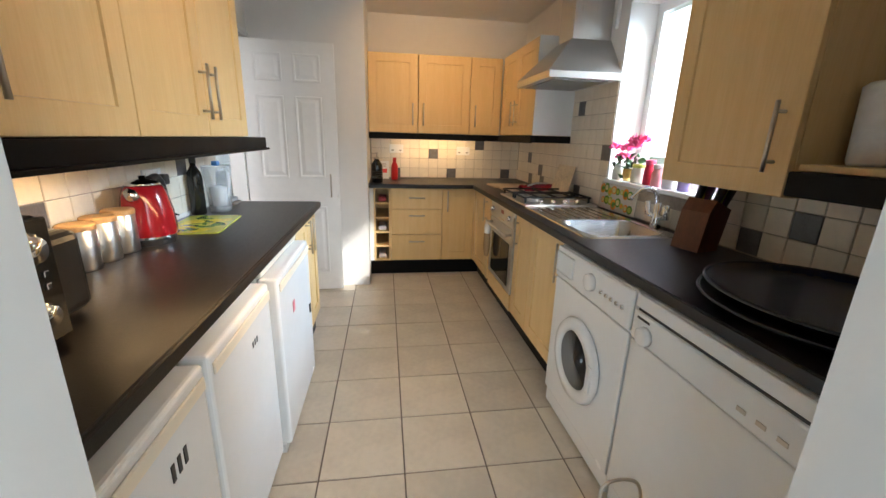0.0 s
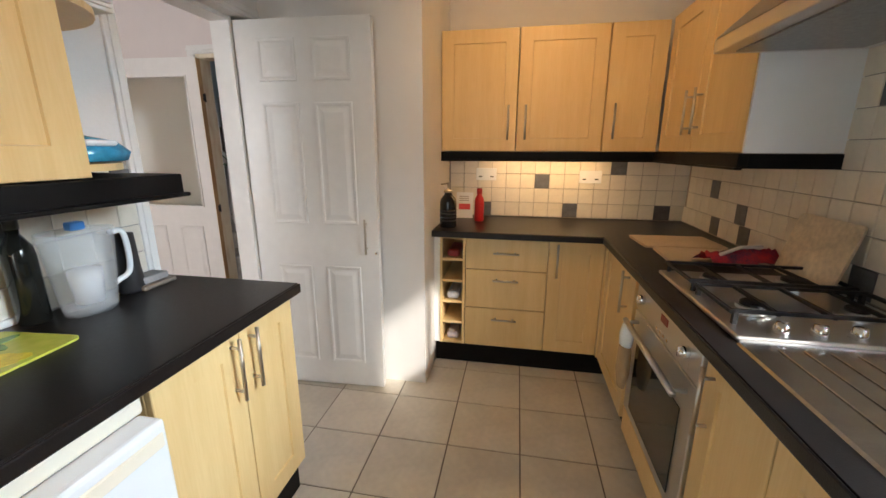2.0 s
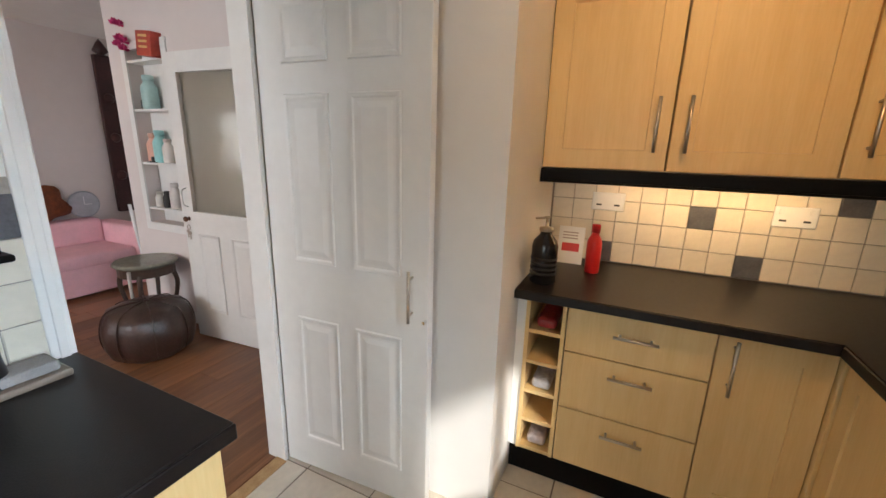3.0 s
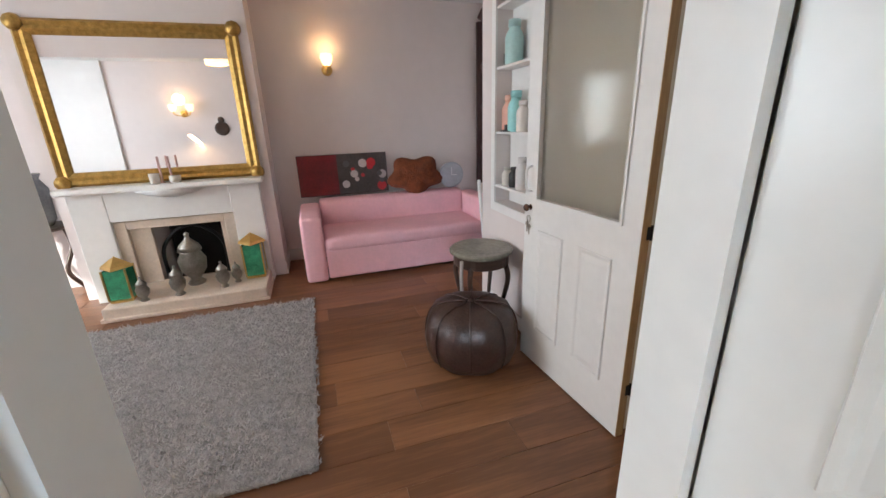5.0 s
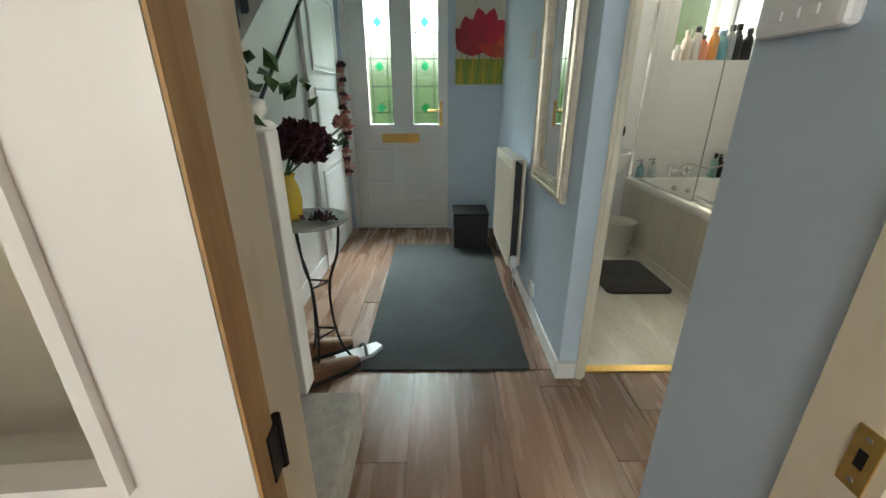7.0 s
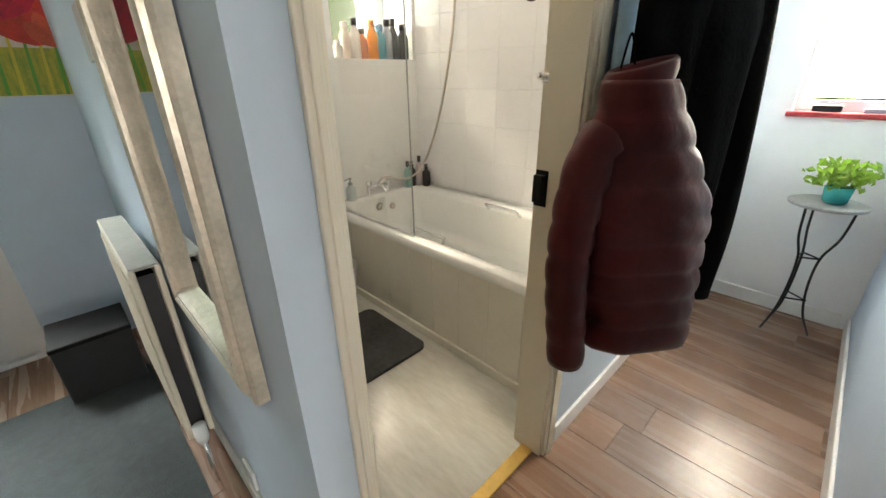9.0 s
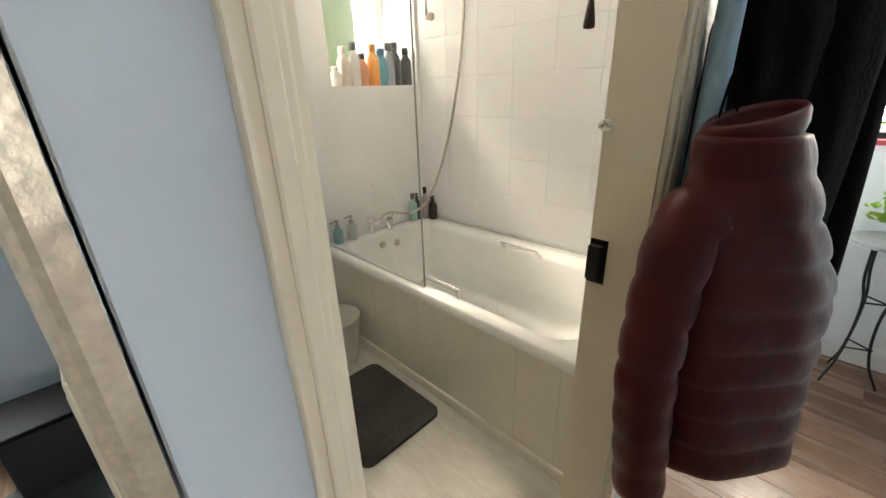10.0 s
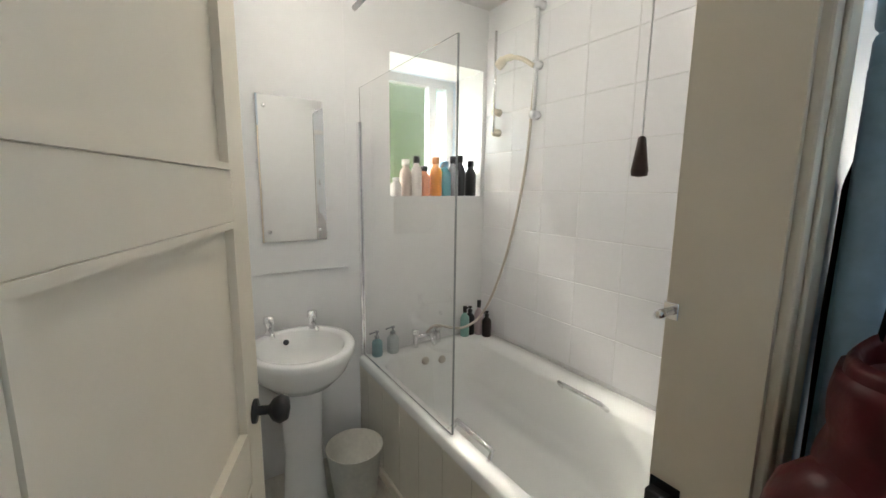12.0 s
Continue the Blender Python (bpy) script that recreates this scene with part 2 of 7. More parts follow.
M["green_pane"] = mat("green_lantern_glass", (0.06, 0.30, 0.16), 0.1, var=0.4, scale=14)
M["jug"] = glassy("cloudy_plastic_jug", (0.9, 0.92, 0.94), 0.2)
M["jug"].node_tree.nodes["Principled BSDF"].inputs["Transmission Weight"].default_value = 0.0
M["jug"].node_tree.nodes["Principled BSDF"].inputs["Alpha"].default_value = 0.22

# ---- shape helpers ----


def mesh_of(name, bm, smooth=False):
    me = bpy.data.meshes.new(name)
    bm.normal_update()
    if smooth:
        for f in bm.faces:
            f.smooth = True
    bm.to_mesh(me)
    bm.free()
    return me


def put(name, bm, material, smooth=False, m=None):
    ob = new(name, mesh_of(name, bm, smooth))
    ob.data.materials.append(material)
    if m is not None:
        ob.matrix_world = m
    return ob


def part(name, bm, material, parent, label="", smooth=False):
    """One mesh object under a thing or a part; its coordinates are those of the thing."""
    ob = new(name, mesh_of(name, bm, smooth))
    ob.data.materials.append(material)
    ob.parent = parent
    if label:
        tagged(ob, label)
    return ob


def thing(name, m, label, category, group="", kind=""):
    ob = new(name)
    ob.empty_display_size = 0.05
    ob.matrix_world = m
    return tagged(ob, label, category, group, kind)


def add_box(bm, x0, x1, y0, y1, z0, z1, bevel=0.0, seg=1):
    vs = [bm.verts.new((x, y, z)) for x in (x0, x1) for y in (y0, y1) for z in (z0, z1)]
    fs = [bm.faces.new([vs[i] for i in q]) for q in ((0, 1, 3, 2), (4, 6, 7, 5), (0, 4, 5, 1), (2, 3, 7, 6), (0, 2, 6, 4), (1, 5, 7, 3))]
    if bevel:
        es = {e for f in fs for e in f.edges}
        bmesh.ops.bevel(bm, geom=list(es), offset=bevel, segments=seg, profile=0.5, affect="EDGES")
    return bm


def box(x0, x1, y0, y1, z0, z1, bevel=0.0, seg=1):
    return add_box(bmesh.new(), x0, x1, y0, y1, z0, z1, bevel, seg)


def add_lathe(bm, prof, n=24, cx=0.0, cy=0.0, sx=1.0, sy=1.0):
    """A turned shape from (radius, height) pairs, round the z axis."""
    rings = []
    for r, z in prof:
        if r < 1e-5:
            rings.append([bm.verts.new((cx, cy, z))])
        else:
            rings.append([bm.verts.new((cx + sx * r * math.cos(2 * math.pi * i / n), cy + sy * r * math.sin(2 * math.pi * i / n), z)) for i in range(n)])
    for a, b in zip(rings, rings[1:]):
        for i in range(n):
            j = (i + 1) % n
            if len(a) == 1 and len(b) == 1:
                continue
            if len(a) == 1:
                bm.faces.new((a[0], b[j], b[i]))
            elif len(b) == 1:
                bm.faces.new((a[i], a[j], b[0]))
            else:
                bm.faces.new((a[i], a[j], b[j], b[i]))
    if len(rings[0]) > 1:
        bm.faces.new(rings[0][::-1])
    if len(rings[-1]) > 1:
        bm.faces.new(rings[-1])
    return bm


def lathe(prof, n=24, **kw):
    return add_lathe(bmesh.new(), prof, n, **kw)


def add_tube(bm, pts, r, n=8, cap=True):
    """A round bar along points; r is one radius or one for each point."""
    pts = [Vector(p) for p in pts]
    rs = r if isinstance(r, (list, tuple)) else [r] * len(pts)
    rings, up = [], None
    for k, p in enumerate(pts):
        d = (pts[min(k + 1, len(pts) - 1)] - pts[max(k - 1, 0)]).normalized()
        if up is None:
            up = d.orthogonal().normalized()
        else:
            up = (up - d * up.dot(d)).normalized()
        sd = d.cross(up)
        rings.append([bm.verts.new(p + rs[k] * (math.cos(2 * math.pi * i / n) * up + math.sin(2 * math.pi * i / n) * sd)) for i in range(n)])
    for a, b in zip(rings, rings[1:]):
        for i in range(n):
            j = (i + 1) % n
            bm.faces.new((a[i], a[j], b[j], b[i]))
    if cap:
        bm.faces.new(rings[0][::-1])
        bm.faces.new(rings[-1])
    return bm


def tube(pts, r, n=8, cap=True):
    return add_tube(bmesh.new(), pts, r, n, cap)


def curve_pts(ctrl, k=8):
    """A smooth line through control points."""
    c = [Vector(p) for p in ctrl]
    c = [2 * c[0] - c[1]] + c + [2 * c[-1] - c[-2]]
    out = []
    for i in range(1, len(c) - 2):
        for s in range(k):
            t = s / k
            a, b, d, e = c[i - 1], c[i], c[i + 1], c[i + 2]
            out.append(0.5 * ((2 * b) + (d - a) * t + (2 * a - 5 * b + 4 * d - e) * t * t + (3 * b - a - 3 * d + e) * t ** 3))
    out.append(c[-2])
    return out


def add_prism(bm, poly, axis, a, b):
    """A polygon in the two other axes, drawn out along one axis from a to b."""
    def at(u, v, w):
        return {"x": (w, u, v), "y": (u, w, v), "z": (u, v, w)}[axis]
    p = [bm.verts.new(at(u, v, a)) for u, v in poly]
    q = [bm.verts.new(at(u, v, b)) for u, v in poly]
    bm.faces.new(p)
    bm.faces.new(q[::-1])
    n = len(poly)
    for i in range(n):
        bm.faces.new((p[i], q[i], q[(i + 1) % n], p[(i + 1) % n]))
    bmesh.ops.recalc_face_normals(bm, faces=bm.faces[:])
    return bm


def prism(poly, axis, a, b):
    return add_prism(bmesh.new(), poly, axis, a, b)


def structure(name, bm, material, label, category):
    return tagged(put(name, bm, material), label, category, kind="structure")


def wall_x(bm, x0, x1, y0, y1, z0, z1, holes=()):
    """A wall that runs along y, with openings (y0, y1, z0, z1) through it."""
    y = y0
    for a, b, c, d in sorted(holes):
        if a > y:
            add_box(bm, x0, x1, y, a, z0, z1)
        if c > z0:
            add_box(bm, x0, x1, a, b, z0, c)
        if d < z1:
            add_box(bm, x0, x1, a, b, d, z1)
        y = b
    if y < y1:
        add_box(bm, x0, x1, y, y1, z0, z1)
    return bm


def wall_y(bm, y0, y1, x0, x1, z0, z1, holes=()):
    x = x0
    for a, b, c, d in sorted(holes):
        if a > x:
            add_box(bm, x, a, y0, y1, z0, z1)
        if c > z0:
            add_box(bm, a, b, y0, y1, z0, c)
        if d < z1:
            add_box(bm, a, b, y0, y1, d, z1)
        x = b
    if x < x1:
        add_box(bm, x, x1, y0, y1, z0, z1)
    return bm


# ---- the plan ----
KL, KR, KN = -1.05, 1.42, 4.32      # kitchen: left wall, right wall, end wall
KS = 0.36                            # kitchen: south wall
H = 2.46                             # ceilings
HB = 2.62                            # ceilings of hall and bathroom
WT = 0.90                            # worktop height


# ---- structure: kitchen ----
structure("wall_kitchen_west", wall_x(bmesh.new(), KL - 0.10, KL, KS, KN, 0, H, [(2.68, 3.42, -0.01, 2.0)]), M["wall"], "white painted plaster wall with a doorway", "wall")
structure("wall_kitchen_east", wall_x(bmesh.new(), KR, KR + 0.26, KS - 0.1, KN, 0, H, [(1.56, 2.47, 1.09, 2.12)]), M["wall"], "white painted plaster wall with a deep window opening", "wall")
structure("wall_kitchen_north", wall_y(bmesh.new(), KN, KN + 0.10, -1.05, KR + 0.26, 0, HB), M["wall"], "white painted plaster wall behind the cabinets", "wall")
structure("wall_kitchen_south", wall_y(bmesh.new(), KS - 0.1, KS, KL - 0.1, KR, 0, H, [(-0.298, 0.48, -0.01, 2.02)]), M["wall"], "white painted plaster wall with a doorway", "wall")
structure("wall_pantry", wall_y(wall_x(bmesh.new(), -0.28, -0.18, 3.50, KN, 0, H), 3.50, 3.60, KL, -0.28, 0, H), M["wall"], "white painted boxed-in plaster wall beside the drawers", "wall")
structure("floor_kitchen", box(KL - 0.1, KR, -1.2, KN, -0.10, -0.006), M["floor_grout"], "cream square ceramic floor tiles with dark grout", "floor")
structure("ceiling_kitchen", box(KL - 0.1, KR + 0.26, -1.2, KN + 0.1, H, H + 0.1), M["ceiling"], "white painted plaster ceiling", "ceiling")
# the lobby behind the first step of the walk, with an assumed, unseen window
structure("wall_lobby", wall_x(wall_y(wall_x(bmesh.new(), -1.25, -1.15, -1.2, KS - 0.1, 0, H), -1.3, -1.2, -1.25, 1.68, 0, H, [(-0.70, 0.90, 0.55, 2.15)]), 1.42, 1.68, -1.2, KS - 0.1, 0, H), M["wall"], "plain white painted plaster wall", "wall")

# ---- structure: living room ----
structure("wall_living_west", wall_x(bmesh.new(), -5.12, -5.02, -1.0, 4.95, 0, H), M["wall_living"], "pale pinkish painted plaster wall behind the sofa", "wall")
structure("wall_chimney_breast", wall_x(bmesh.new(), -5.02, -4.62, 0.98, 2.55, 0, H, [(1.56, 2.10, -0.01, 0.62)]), M["wall_living"], "pale painted chimney breast with a fireplace opening", "wall")
structure("wall_living_north", wall_y(bmesh.new(), 4.85, 4.95, -5.02, -3.43, 0, H), M["wall_living"], "pale pinkish painted plaster wall", "wall")
structure("wall_living_south", wall_y(bmesh.new(), -1.1, -1.0, -5.12, -1.15, 0, H, [(-4.1, -1.9, 0.85, 2.15)]), M["wall_living"], "pale painted wall with a wide window", "wall")
structure("wall_living_east", wall_x(bmesh.new(), KL - 0.16, KL - 0.10, -1.0, 4.10, 0, H, [(2.68, 3.36, -0.01, 2.0)]), M["wall_living"], "pale painted plaster wall with a doorway", "wall")
structure("wall_living_hall", wall_y(bmesh.new(), 4.10, 4.20, -3.43, -1.05, 0, HB, [(-3.30, -2.86, 0.80, 2.08), (-1.968, -1.25, -0.01, 2.02)]), M["wall_living"], "pale painted partition with a doorway and a shelved niche", "wall")
structure("wall_stair_side", wall_x(bmesh.new(), -3.53, -3.43, 4.10, 4.85, 0, HB), M["wall_living"], "pale painted return wall beside the shelves", "wall")
structure("floor_living", box(-5.12, KL - 0.10, -1.1, 4.15, -0.10, -0.004), M["plank"], "warm brown wood-effect laminate floor", "floor")
structure("floor_living_alcove", box(-5.12, -3.43, 4.15, 4.95, -0.10, -0.004), M["plank"], "warm brown wood-effect laminate floor", "floor")
structure("ceiling_living_alcove", box(-5.12, -3.5, 4.15, 4.95, H, H + 0.1), M["ceiling"], "white painted plaster ceiling", "ceiling")
structure("ceiling_living", box(-5.12, KL - 0.1, -1.1, 4.15, H, H + 0.1), M["ceiling"], "white painted plaster ceiling", "ceiling")

# ---- structure: hall, corridor ----
structure("wall_hall_pier", wall_x(bmesh.new(), -1.27, -1.05, 4.20, 4.48, 0, HB), M["wall_blue"], "pale blue painted pier beside the doorway", "wall")
structure("wall_corridor_south", wall_y(bmesh.new(), 4.42, 4.48, -1.05, 1.57, 0, HB), M["wall_blue"], "pale painted plaster wall", "wall")
structure("wall_corridor_east", wall_x(bmesh.new(), 1.57, 1.77, 4.42, 5.40, 0, HB, [(4.56, 5.04, 1.17, 2.1)]), M["wall_bath"], "white painted wall with a window", "wall")
structure("wall_bathroom_south", wall_y(bmesh.new(), 5.29, 5.40, -1.115, 1.57, 0, HB, [(-1.115, -0.345, -0.01, 2.05)]), M["wall_blue"], "pale blue painted wall with the bathroom doorway", "wall")
structure("wall_hall_east", wall_x(bmesh.new(), -1.215, -1.115, 5.29, 7.50, 0, HB), M["wall_blue"], "pale blue painted hall wall", "wall")
structure("wall_front", wall_y(bmesh.new(), 7.50, 7.72, -3.5, 1.0, 0, HB, [(-2.58, -1.68, -0.01, 2.12), (0.07, 0.72, 1.48, 2.26)]), M["wall_blue"], "pale blue painted front wall with the front door", "wall")
structure("floor_hall", box(-3.5, 1.57, 4.15, 5.345, -0.10, -0.004), M["plank_hall"], "grey-brown wood-effect laminate floor", "floor")
structure("floor_hall_front", box(-3.5, -1.115, 5.345, 7.6, -0.10, -0.004), M["plank_hall"], "grey-brown wood-effect laminate floor", "floor")
structure("ceiling_corridor", box(KL - 0.1, 1.82, KN + 0.1, 7.72, HB, HB + 0.1), M["ceiling"], "white painted plaster ceiling", "ceiling")
structure("ceiling_hall", box(-3.6, KL - 0.1, 4.15, 7.72, HB, HB + 0.1), M["ceiling"], "white painted plaster ceiling", "ceiling")

# ---- structure: bathroom ----
structure("floor_bathroom", box(-1.115, 0.80, 5.345, 7.5, -0.10, 0.0), M["bath_floor"], "pale marbled vinyl floor", "floor")
structure("panel_bathroom_south", box(-0.343, 0.754, 5.4005, 5.409, 0, HB - 0.005, 0.001), M["wall_bath"], "white lining of the bathroom wall", "panel")
structure("wall_bathroom_east", wall_x(bmesh.new(), 0.755, 0.85, 5.40, 7.5, 0, HB), M["wall_bath"], "white wall behind bath tiles", "wall")
structure("wall_bathroom_west", wall_x(bmesh.new(), -1.115, -1.09, 5.40, 7.2, 0, HB), M["wall_bath"], "white painted bathroom wall", "wall")
structure("wall_bathroom_north", wall_y(bmesh.new(), 7.20, 7.50, -1.115, 0.755, 0, HB, [(0.07, 0.72, 1.48, 2.26)]), M["wall_bath"], "white bathroom wall with a small window recess", "wall")
# spandrel wall below the stair
structure("wall_spandrel", prism([(5.06, 0), (7.5, 0), (7.5, HB), (7.42, HB), (5.06, 1.0)], "x", -2.70, -2.62), M["gloss"], "white panelled wall below the stair", "wall")
structure("wall_stair_west", wall_x(bmesh.new(), -3.6, -3.5, 4.15, 7.72, 0, HB), M["wall_blue"], "pale blue stair wall", "wall")
structure("ground", box(-400, 400, -400, 400, -0.5, -0.3), mat("grass_ground", (0.08, 0.13, 0.04), 0.95, var=0.5, scale=0.8), "green garden ground outside", "ground")

# ---- kitchen: fitted units ----


def bar_handle(name, parent, x, z, length, upright=True, y=0.0, label="brushed metal bar handle", material=None):
    bm = bmesh.new()
    h, o = length / 2, 0.032
    if upright:
        add_tube(bm, [(x, y - o, z - h), (x, y - o, z + h)], 0.006)
        for s in (-0.7, 0.7):
            add_tube(bm, [(x, y, z + s * h), (x, y - o, z + s * h)], 0.005, 6)
    else:
        add_tube(bm, [(x - h, y - o, z), (x + h, y - o, z)], 0.006)
        for s in (-0.7, 0.7):
            add_tube(bm, [(x + s * h, y, z), (x + s * h, y - o, z)], 0.005, 6)
    return part(name, bm, material or M["nickel"], parent, label, smooth=True)


def rrect(cx, cy, hx, hy, r, n=5):
    out = []
    for qx, qy, a0 in ((1, 1, 0), (-1, 1, 90), (-1, -1, 180), (1, -1, 270)):
        for i in range(n + 1):
            a = radians(a0 + 90 * i / n)
            out.append((cx + qx * (hx - r) + r * math.cos(a), cy + qy * (hy - r) + r * math.sin(a)))
    return out


def loft(bm, rings, close_last=True, close_first=False):
    vs = [[bm.verts.new(p) for p in ring] for ring in rings]
    n = len(vs[0])
    for a, b in zip(vs, vs[1:]):
        for i in range(n):
            bm.faces.new((a[i], a[(i + 1) % n], b[(i + 1) % n], b[i]))
    if close_last:
        bm.faces.new(vs[-1])
    if close_first:
        bm.faces.new(vs[0][::-1])
    return bm


def shaker(x0, x1, z0, z1, frame_w=0.075, depth=0.02, sink=0.007):
    """A framed cabinet door with a recessed panel, its front at y = 0."""
    e, c = 0.0022, 0.0018
    x0, x1, z0, z1 = x0 + e, x1 - e, z0 + e, z1 - e
    f = min(frame_w, (x1 - x0) * 0.3)

    def ring(k, y):
        return [(x0 + k, y, z0 + k), (x0 + k, y, z1 - k), (x1 - k, y, z1 - k), (x1 - k, y, z0 + k)]
    return loft(bmesh.new(), [ring(0, depth), ring(0, c), ring(c, 0), ring(f, 0), ring(f + 0.002, sink), ring(f + 0.003, sink)], True, True)


def cabinet(m, w, z0, z1, depth, fronts, label, group, body="maple", open_front=False, ztop=None):
    """A cabinet unit whose doors face its own -y. fronts: (kind, x0, x1, z0, z1, handle x, handle z, upright)."""
    c = thing("kitchen_cabinet", m, label, "cabinet", group)
    part("body", box(0.001, w - 0.001, 0.022, depth, z0, ztop or z1, 0.001), M[body], c)
    for kind, x0, x1, a, b, hx, hz, up in fronts:
        if kind == "drawer":
            d = part("drawer_front", box(x0 + 0.0025, x1 - 0.0025, 0, 0.02, a + 0.0025, b - 0.0025, 0.002), M["maple"], c)
        else:
            d = part("door", shaker(x0, x1, a, b), M["maple"], c)
        if hx is not None:
            bar_handle("handle", d, hx, hz, 0.20 if up else 0.15, up)
    return c


BASE = "pale maple shaker base cabinet under the black worktop"
WALLC = "warm maple shaker wall cabinet with a bar handle"
# end run
cabinet(pose(0.02, 3.75, 0), 0.49, 0.15, 0.86, 0.55, [("drawer", 0, 0.49, 0.66, 0.86, 0.245, 0.77, False), ("drawer", 0, 0.49, 0.41, 0.66, 0.245, 0.60, False), ("drawer", 0, 0.49, 0.15, 0.41, 0.245, 0.345, False)], "pale maple drawer unit with three drawers and bar handles", "base cabinets")
cabinet(pose(0.51, 3.75, 0), 0.315, 0.15, 0.86, 0.55, [("door", 0, 0.312, 0.15, 0.86, 0.05, 0.74, True)], BASE, "base cabinets")
rack = thing("bottle_rack", pose(-0.14, 3.75, 0), "pale maple open bottle rack with five cubbyholes", "rack")
for x in (0.0, 0.142):
    part("side_panel", box(x, x + 0.016, 0, 0.5, 0.15, 0.86, 0.001), M["maple"], rack)
for i in range(6):
    part("shelf", box(0.016, 0.142, 0.004, 0.5, 0.15 + i * 0.1388, 0.166 + i * 0.1388, 0.001), M["maple"], rack)
part("back", box(0.016, 0.142, 0.5, 0.51, 0.15, 0.86), M["maple"], rack)
part("filler", box(-0.038, -0.001, 0.01, 0.03, 0.15, 0.86), M["gloss"], rack, "narrow white filler strip")
# right run: corner door, oven, two doors
cabinet(pose(0.83, 3.72, 0, 0, 0, -90), 0.60, 0.15, 0.86, 0.56, [("door", 0.0, 0.55, 0.15, 0.86, 0.46, 0.74, True)], BASE, "base cabinets")
cabinet(pose(0.83, 2.50, 0, 0, 0, -90), 0.77, 0.15, 0.86, 0.56, [("door", 0, 0.30, 0.15, 0.86, 0.05, 0.73, True), ("door", 0.30, 0.77, 0.15, 0.86, 0.72, 0.74, True)], BASE, "base cabinets", ztop=0.72)
# left run
cabinet(pose(-0.49, 2.09, 0, 0, 0, 90), 0.58, 0.15, 0.86, 0.54, [("door", 0, 0.30, 0.15, 0.86, 0.26, 0.74, True), ("door", 0.30, 0.58, 0.15, 0.86, 0.34, 0.74, True)], BASE, "base cabinets")
# post in the inner corner of the base run
structure("trim_corner_post", box(0.823, 0.858, 3.725, 3.775, 0.15, 0.86, 0.002), M["maple"], "pale maple corner post", "post")
# wall cabinets
for x0, w, hx in ((-0.178, 0.465, 0.415), (0.29, 0.50, 0.05), (0.793, 0.305, 0.05)):
    cabinet(pose(x0, 4.0, 0), w, 1.36, 2.06, 0.31, [("door", 0, w, 1.36, 2.06, hx, 1.53, True)], WALLC, "wall cabinets")
cabinet(pose(1.10, 3.98, 0, 0, 0, -90), 0.90, 1.36, 2.06, 0.31, [("door", 0.01, 0.45, 1.36, 2.06, 0.40, 1.54, True), ("door", 0.45, 0.90, 1.36, 2.06, 0.50, 1.54, True)], WALLC, "wall cabinets")
structure("trim_cabinet_end", box(1.101, KR - 0.001, 3.066, 3.078, 1.36, 2.06), M["white_app"], "plain white end panel of the wall cabinets", "panel")
for y0, w, hx in ((0.37, 0.465, 0.425), (0.835, 0.48, 0.04), (1.315, 0.477, 0.437), (1.792, 0.46, 0.04)):
    cabinet(pose(-0.72, y0, 0, 0, 0, 90), w, 1.30, 2.06, 0.325, [("door", 0, w, 1.30, 2.06, hx, 1.467, True)], WALLC, "wall cabinets")
cabinet(pose(1.10, 1.53, 0, 0, 0, -90), 0.52, 1.18, 2.06, 0.31, [("door", 0, 0.52, 1.18, 2.06, 0.47, 1.35, True)], WALLC, "wall cabinets")


def open_end_shelf(m, w, d, z0, z1, label):
    s = thing("end_shelf", m, label, "shelf")
    for z in (z0, (z0 + z1) / 2 + 0.02, z1 - 0.018):
        bm = bmesh.new()
        poly = [(0, d), (0, 0.02)] + [(w * math.sin(a), 0.02 + (d - 0.02) * (1 - math.cos(a))) for a in [i * math.pi / 16 for i in range(1, 8)]] + [(w, d - 0.01), (w, d)]
        add_prism(bm, poly, "z", z, z + 0.018)
        part("shelf_board", bm, M["maple"], s)
    part("back_board", box(0, w, d, d + 0.006, z0, z1), M["maple"], s)
    return s


open_end_shelf(pose(-0.72, 2.257, 0, 0, 0, 90), 0.24, 0.318, 1.315, 2.06, "open quarter-round maple end shelf with clutter on it")
shelf_r = thing("end_shelf", pose(1.10, 1.0, 0, 0, 0, -90), "open maple end shelf above the worktop", "shelf")
for z in (1.26, 2.04):
    part("shelf_board", box(0, 0.30, 0.02, 0.31, z, z + 0.018, 0.002), M["maple"], shelf_r)
part("back_board", box(0, 0.30, 0.311, 0.318, 1.26, 2.06), M["white_app"], shelf_r)

# black pelmets and plinths


def pelmet(label, *boxes):
    ob = None
    bm = bmesh.new()
    for b in boxes:
        add_box(bm, *b, 0.004, 2)
    return structure("trim_pelmet", bm, M["plinth"], label, "pelmet")


pelmet("black moulded pelmet below the wall cabinets", (KL + 0.005, -0.705, 0.37, 2.50, 1.240, 1.298), (KL + 0.005, -0.69, 0.37, 2.51, 1.230, 1.242))
pelmet("black moulded pelmet below the wall cabinets", (-0.178, 1.13, 3.985, 4.02, 1.305, 1.358), (1.085, 1.12, 3.06, 3.985, 1.305, 1.358), (1.12, KR - 0.002, 3.06, 3.095, 1.305, 1.358), (-0.178, 1.13, 3.975, 4.0, 1.300, 1.310), (1.075, 1.10, 3.05, 3.975, 1.300, 1.310))
pelmet("black pelmet below the right wall cabinet", (1.09, KR - 0.002, 0.70, 1.0, 1.19, 1.258))
structure("trim_plinth_end", box(-0.178, 0.90, 3.80, 3.82, 0, 0.148), M["plinth"], "black plinth below the base cabinets", "plinth")
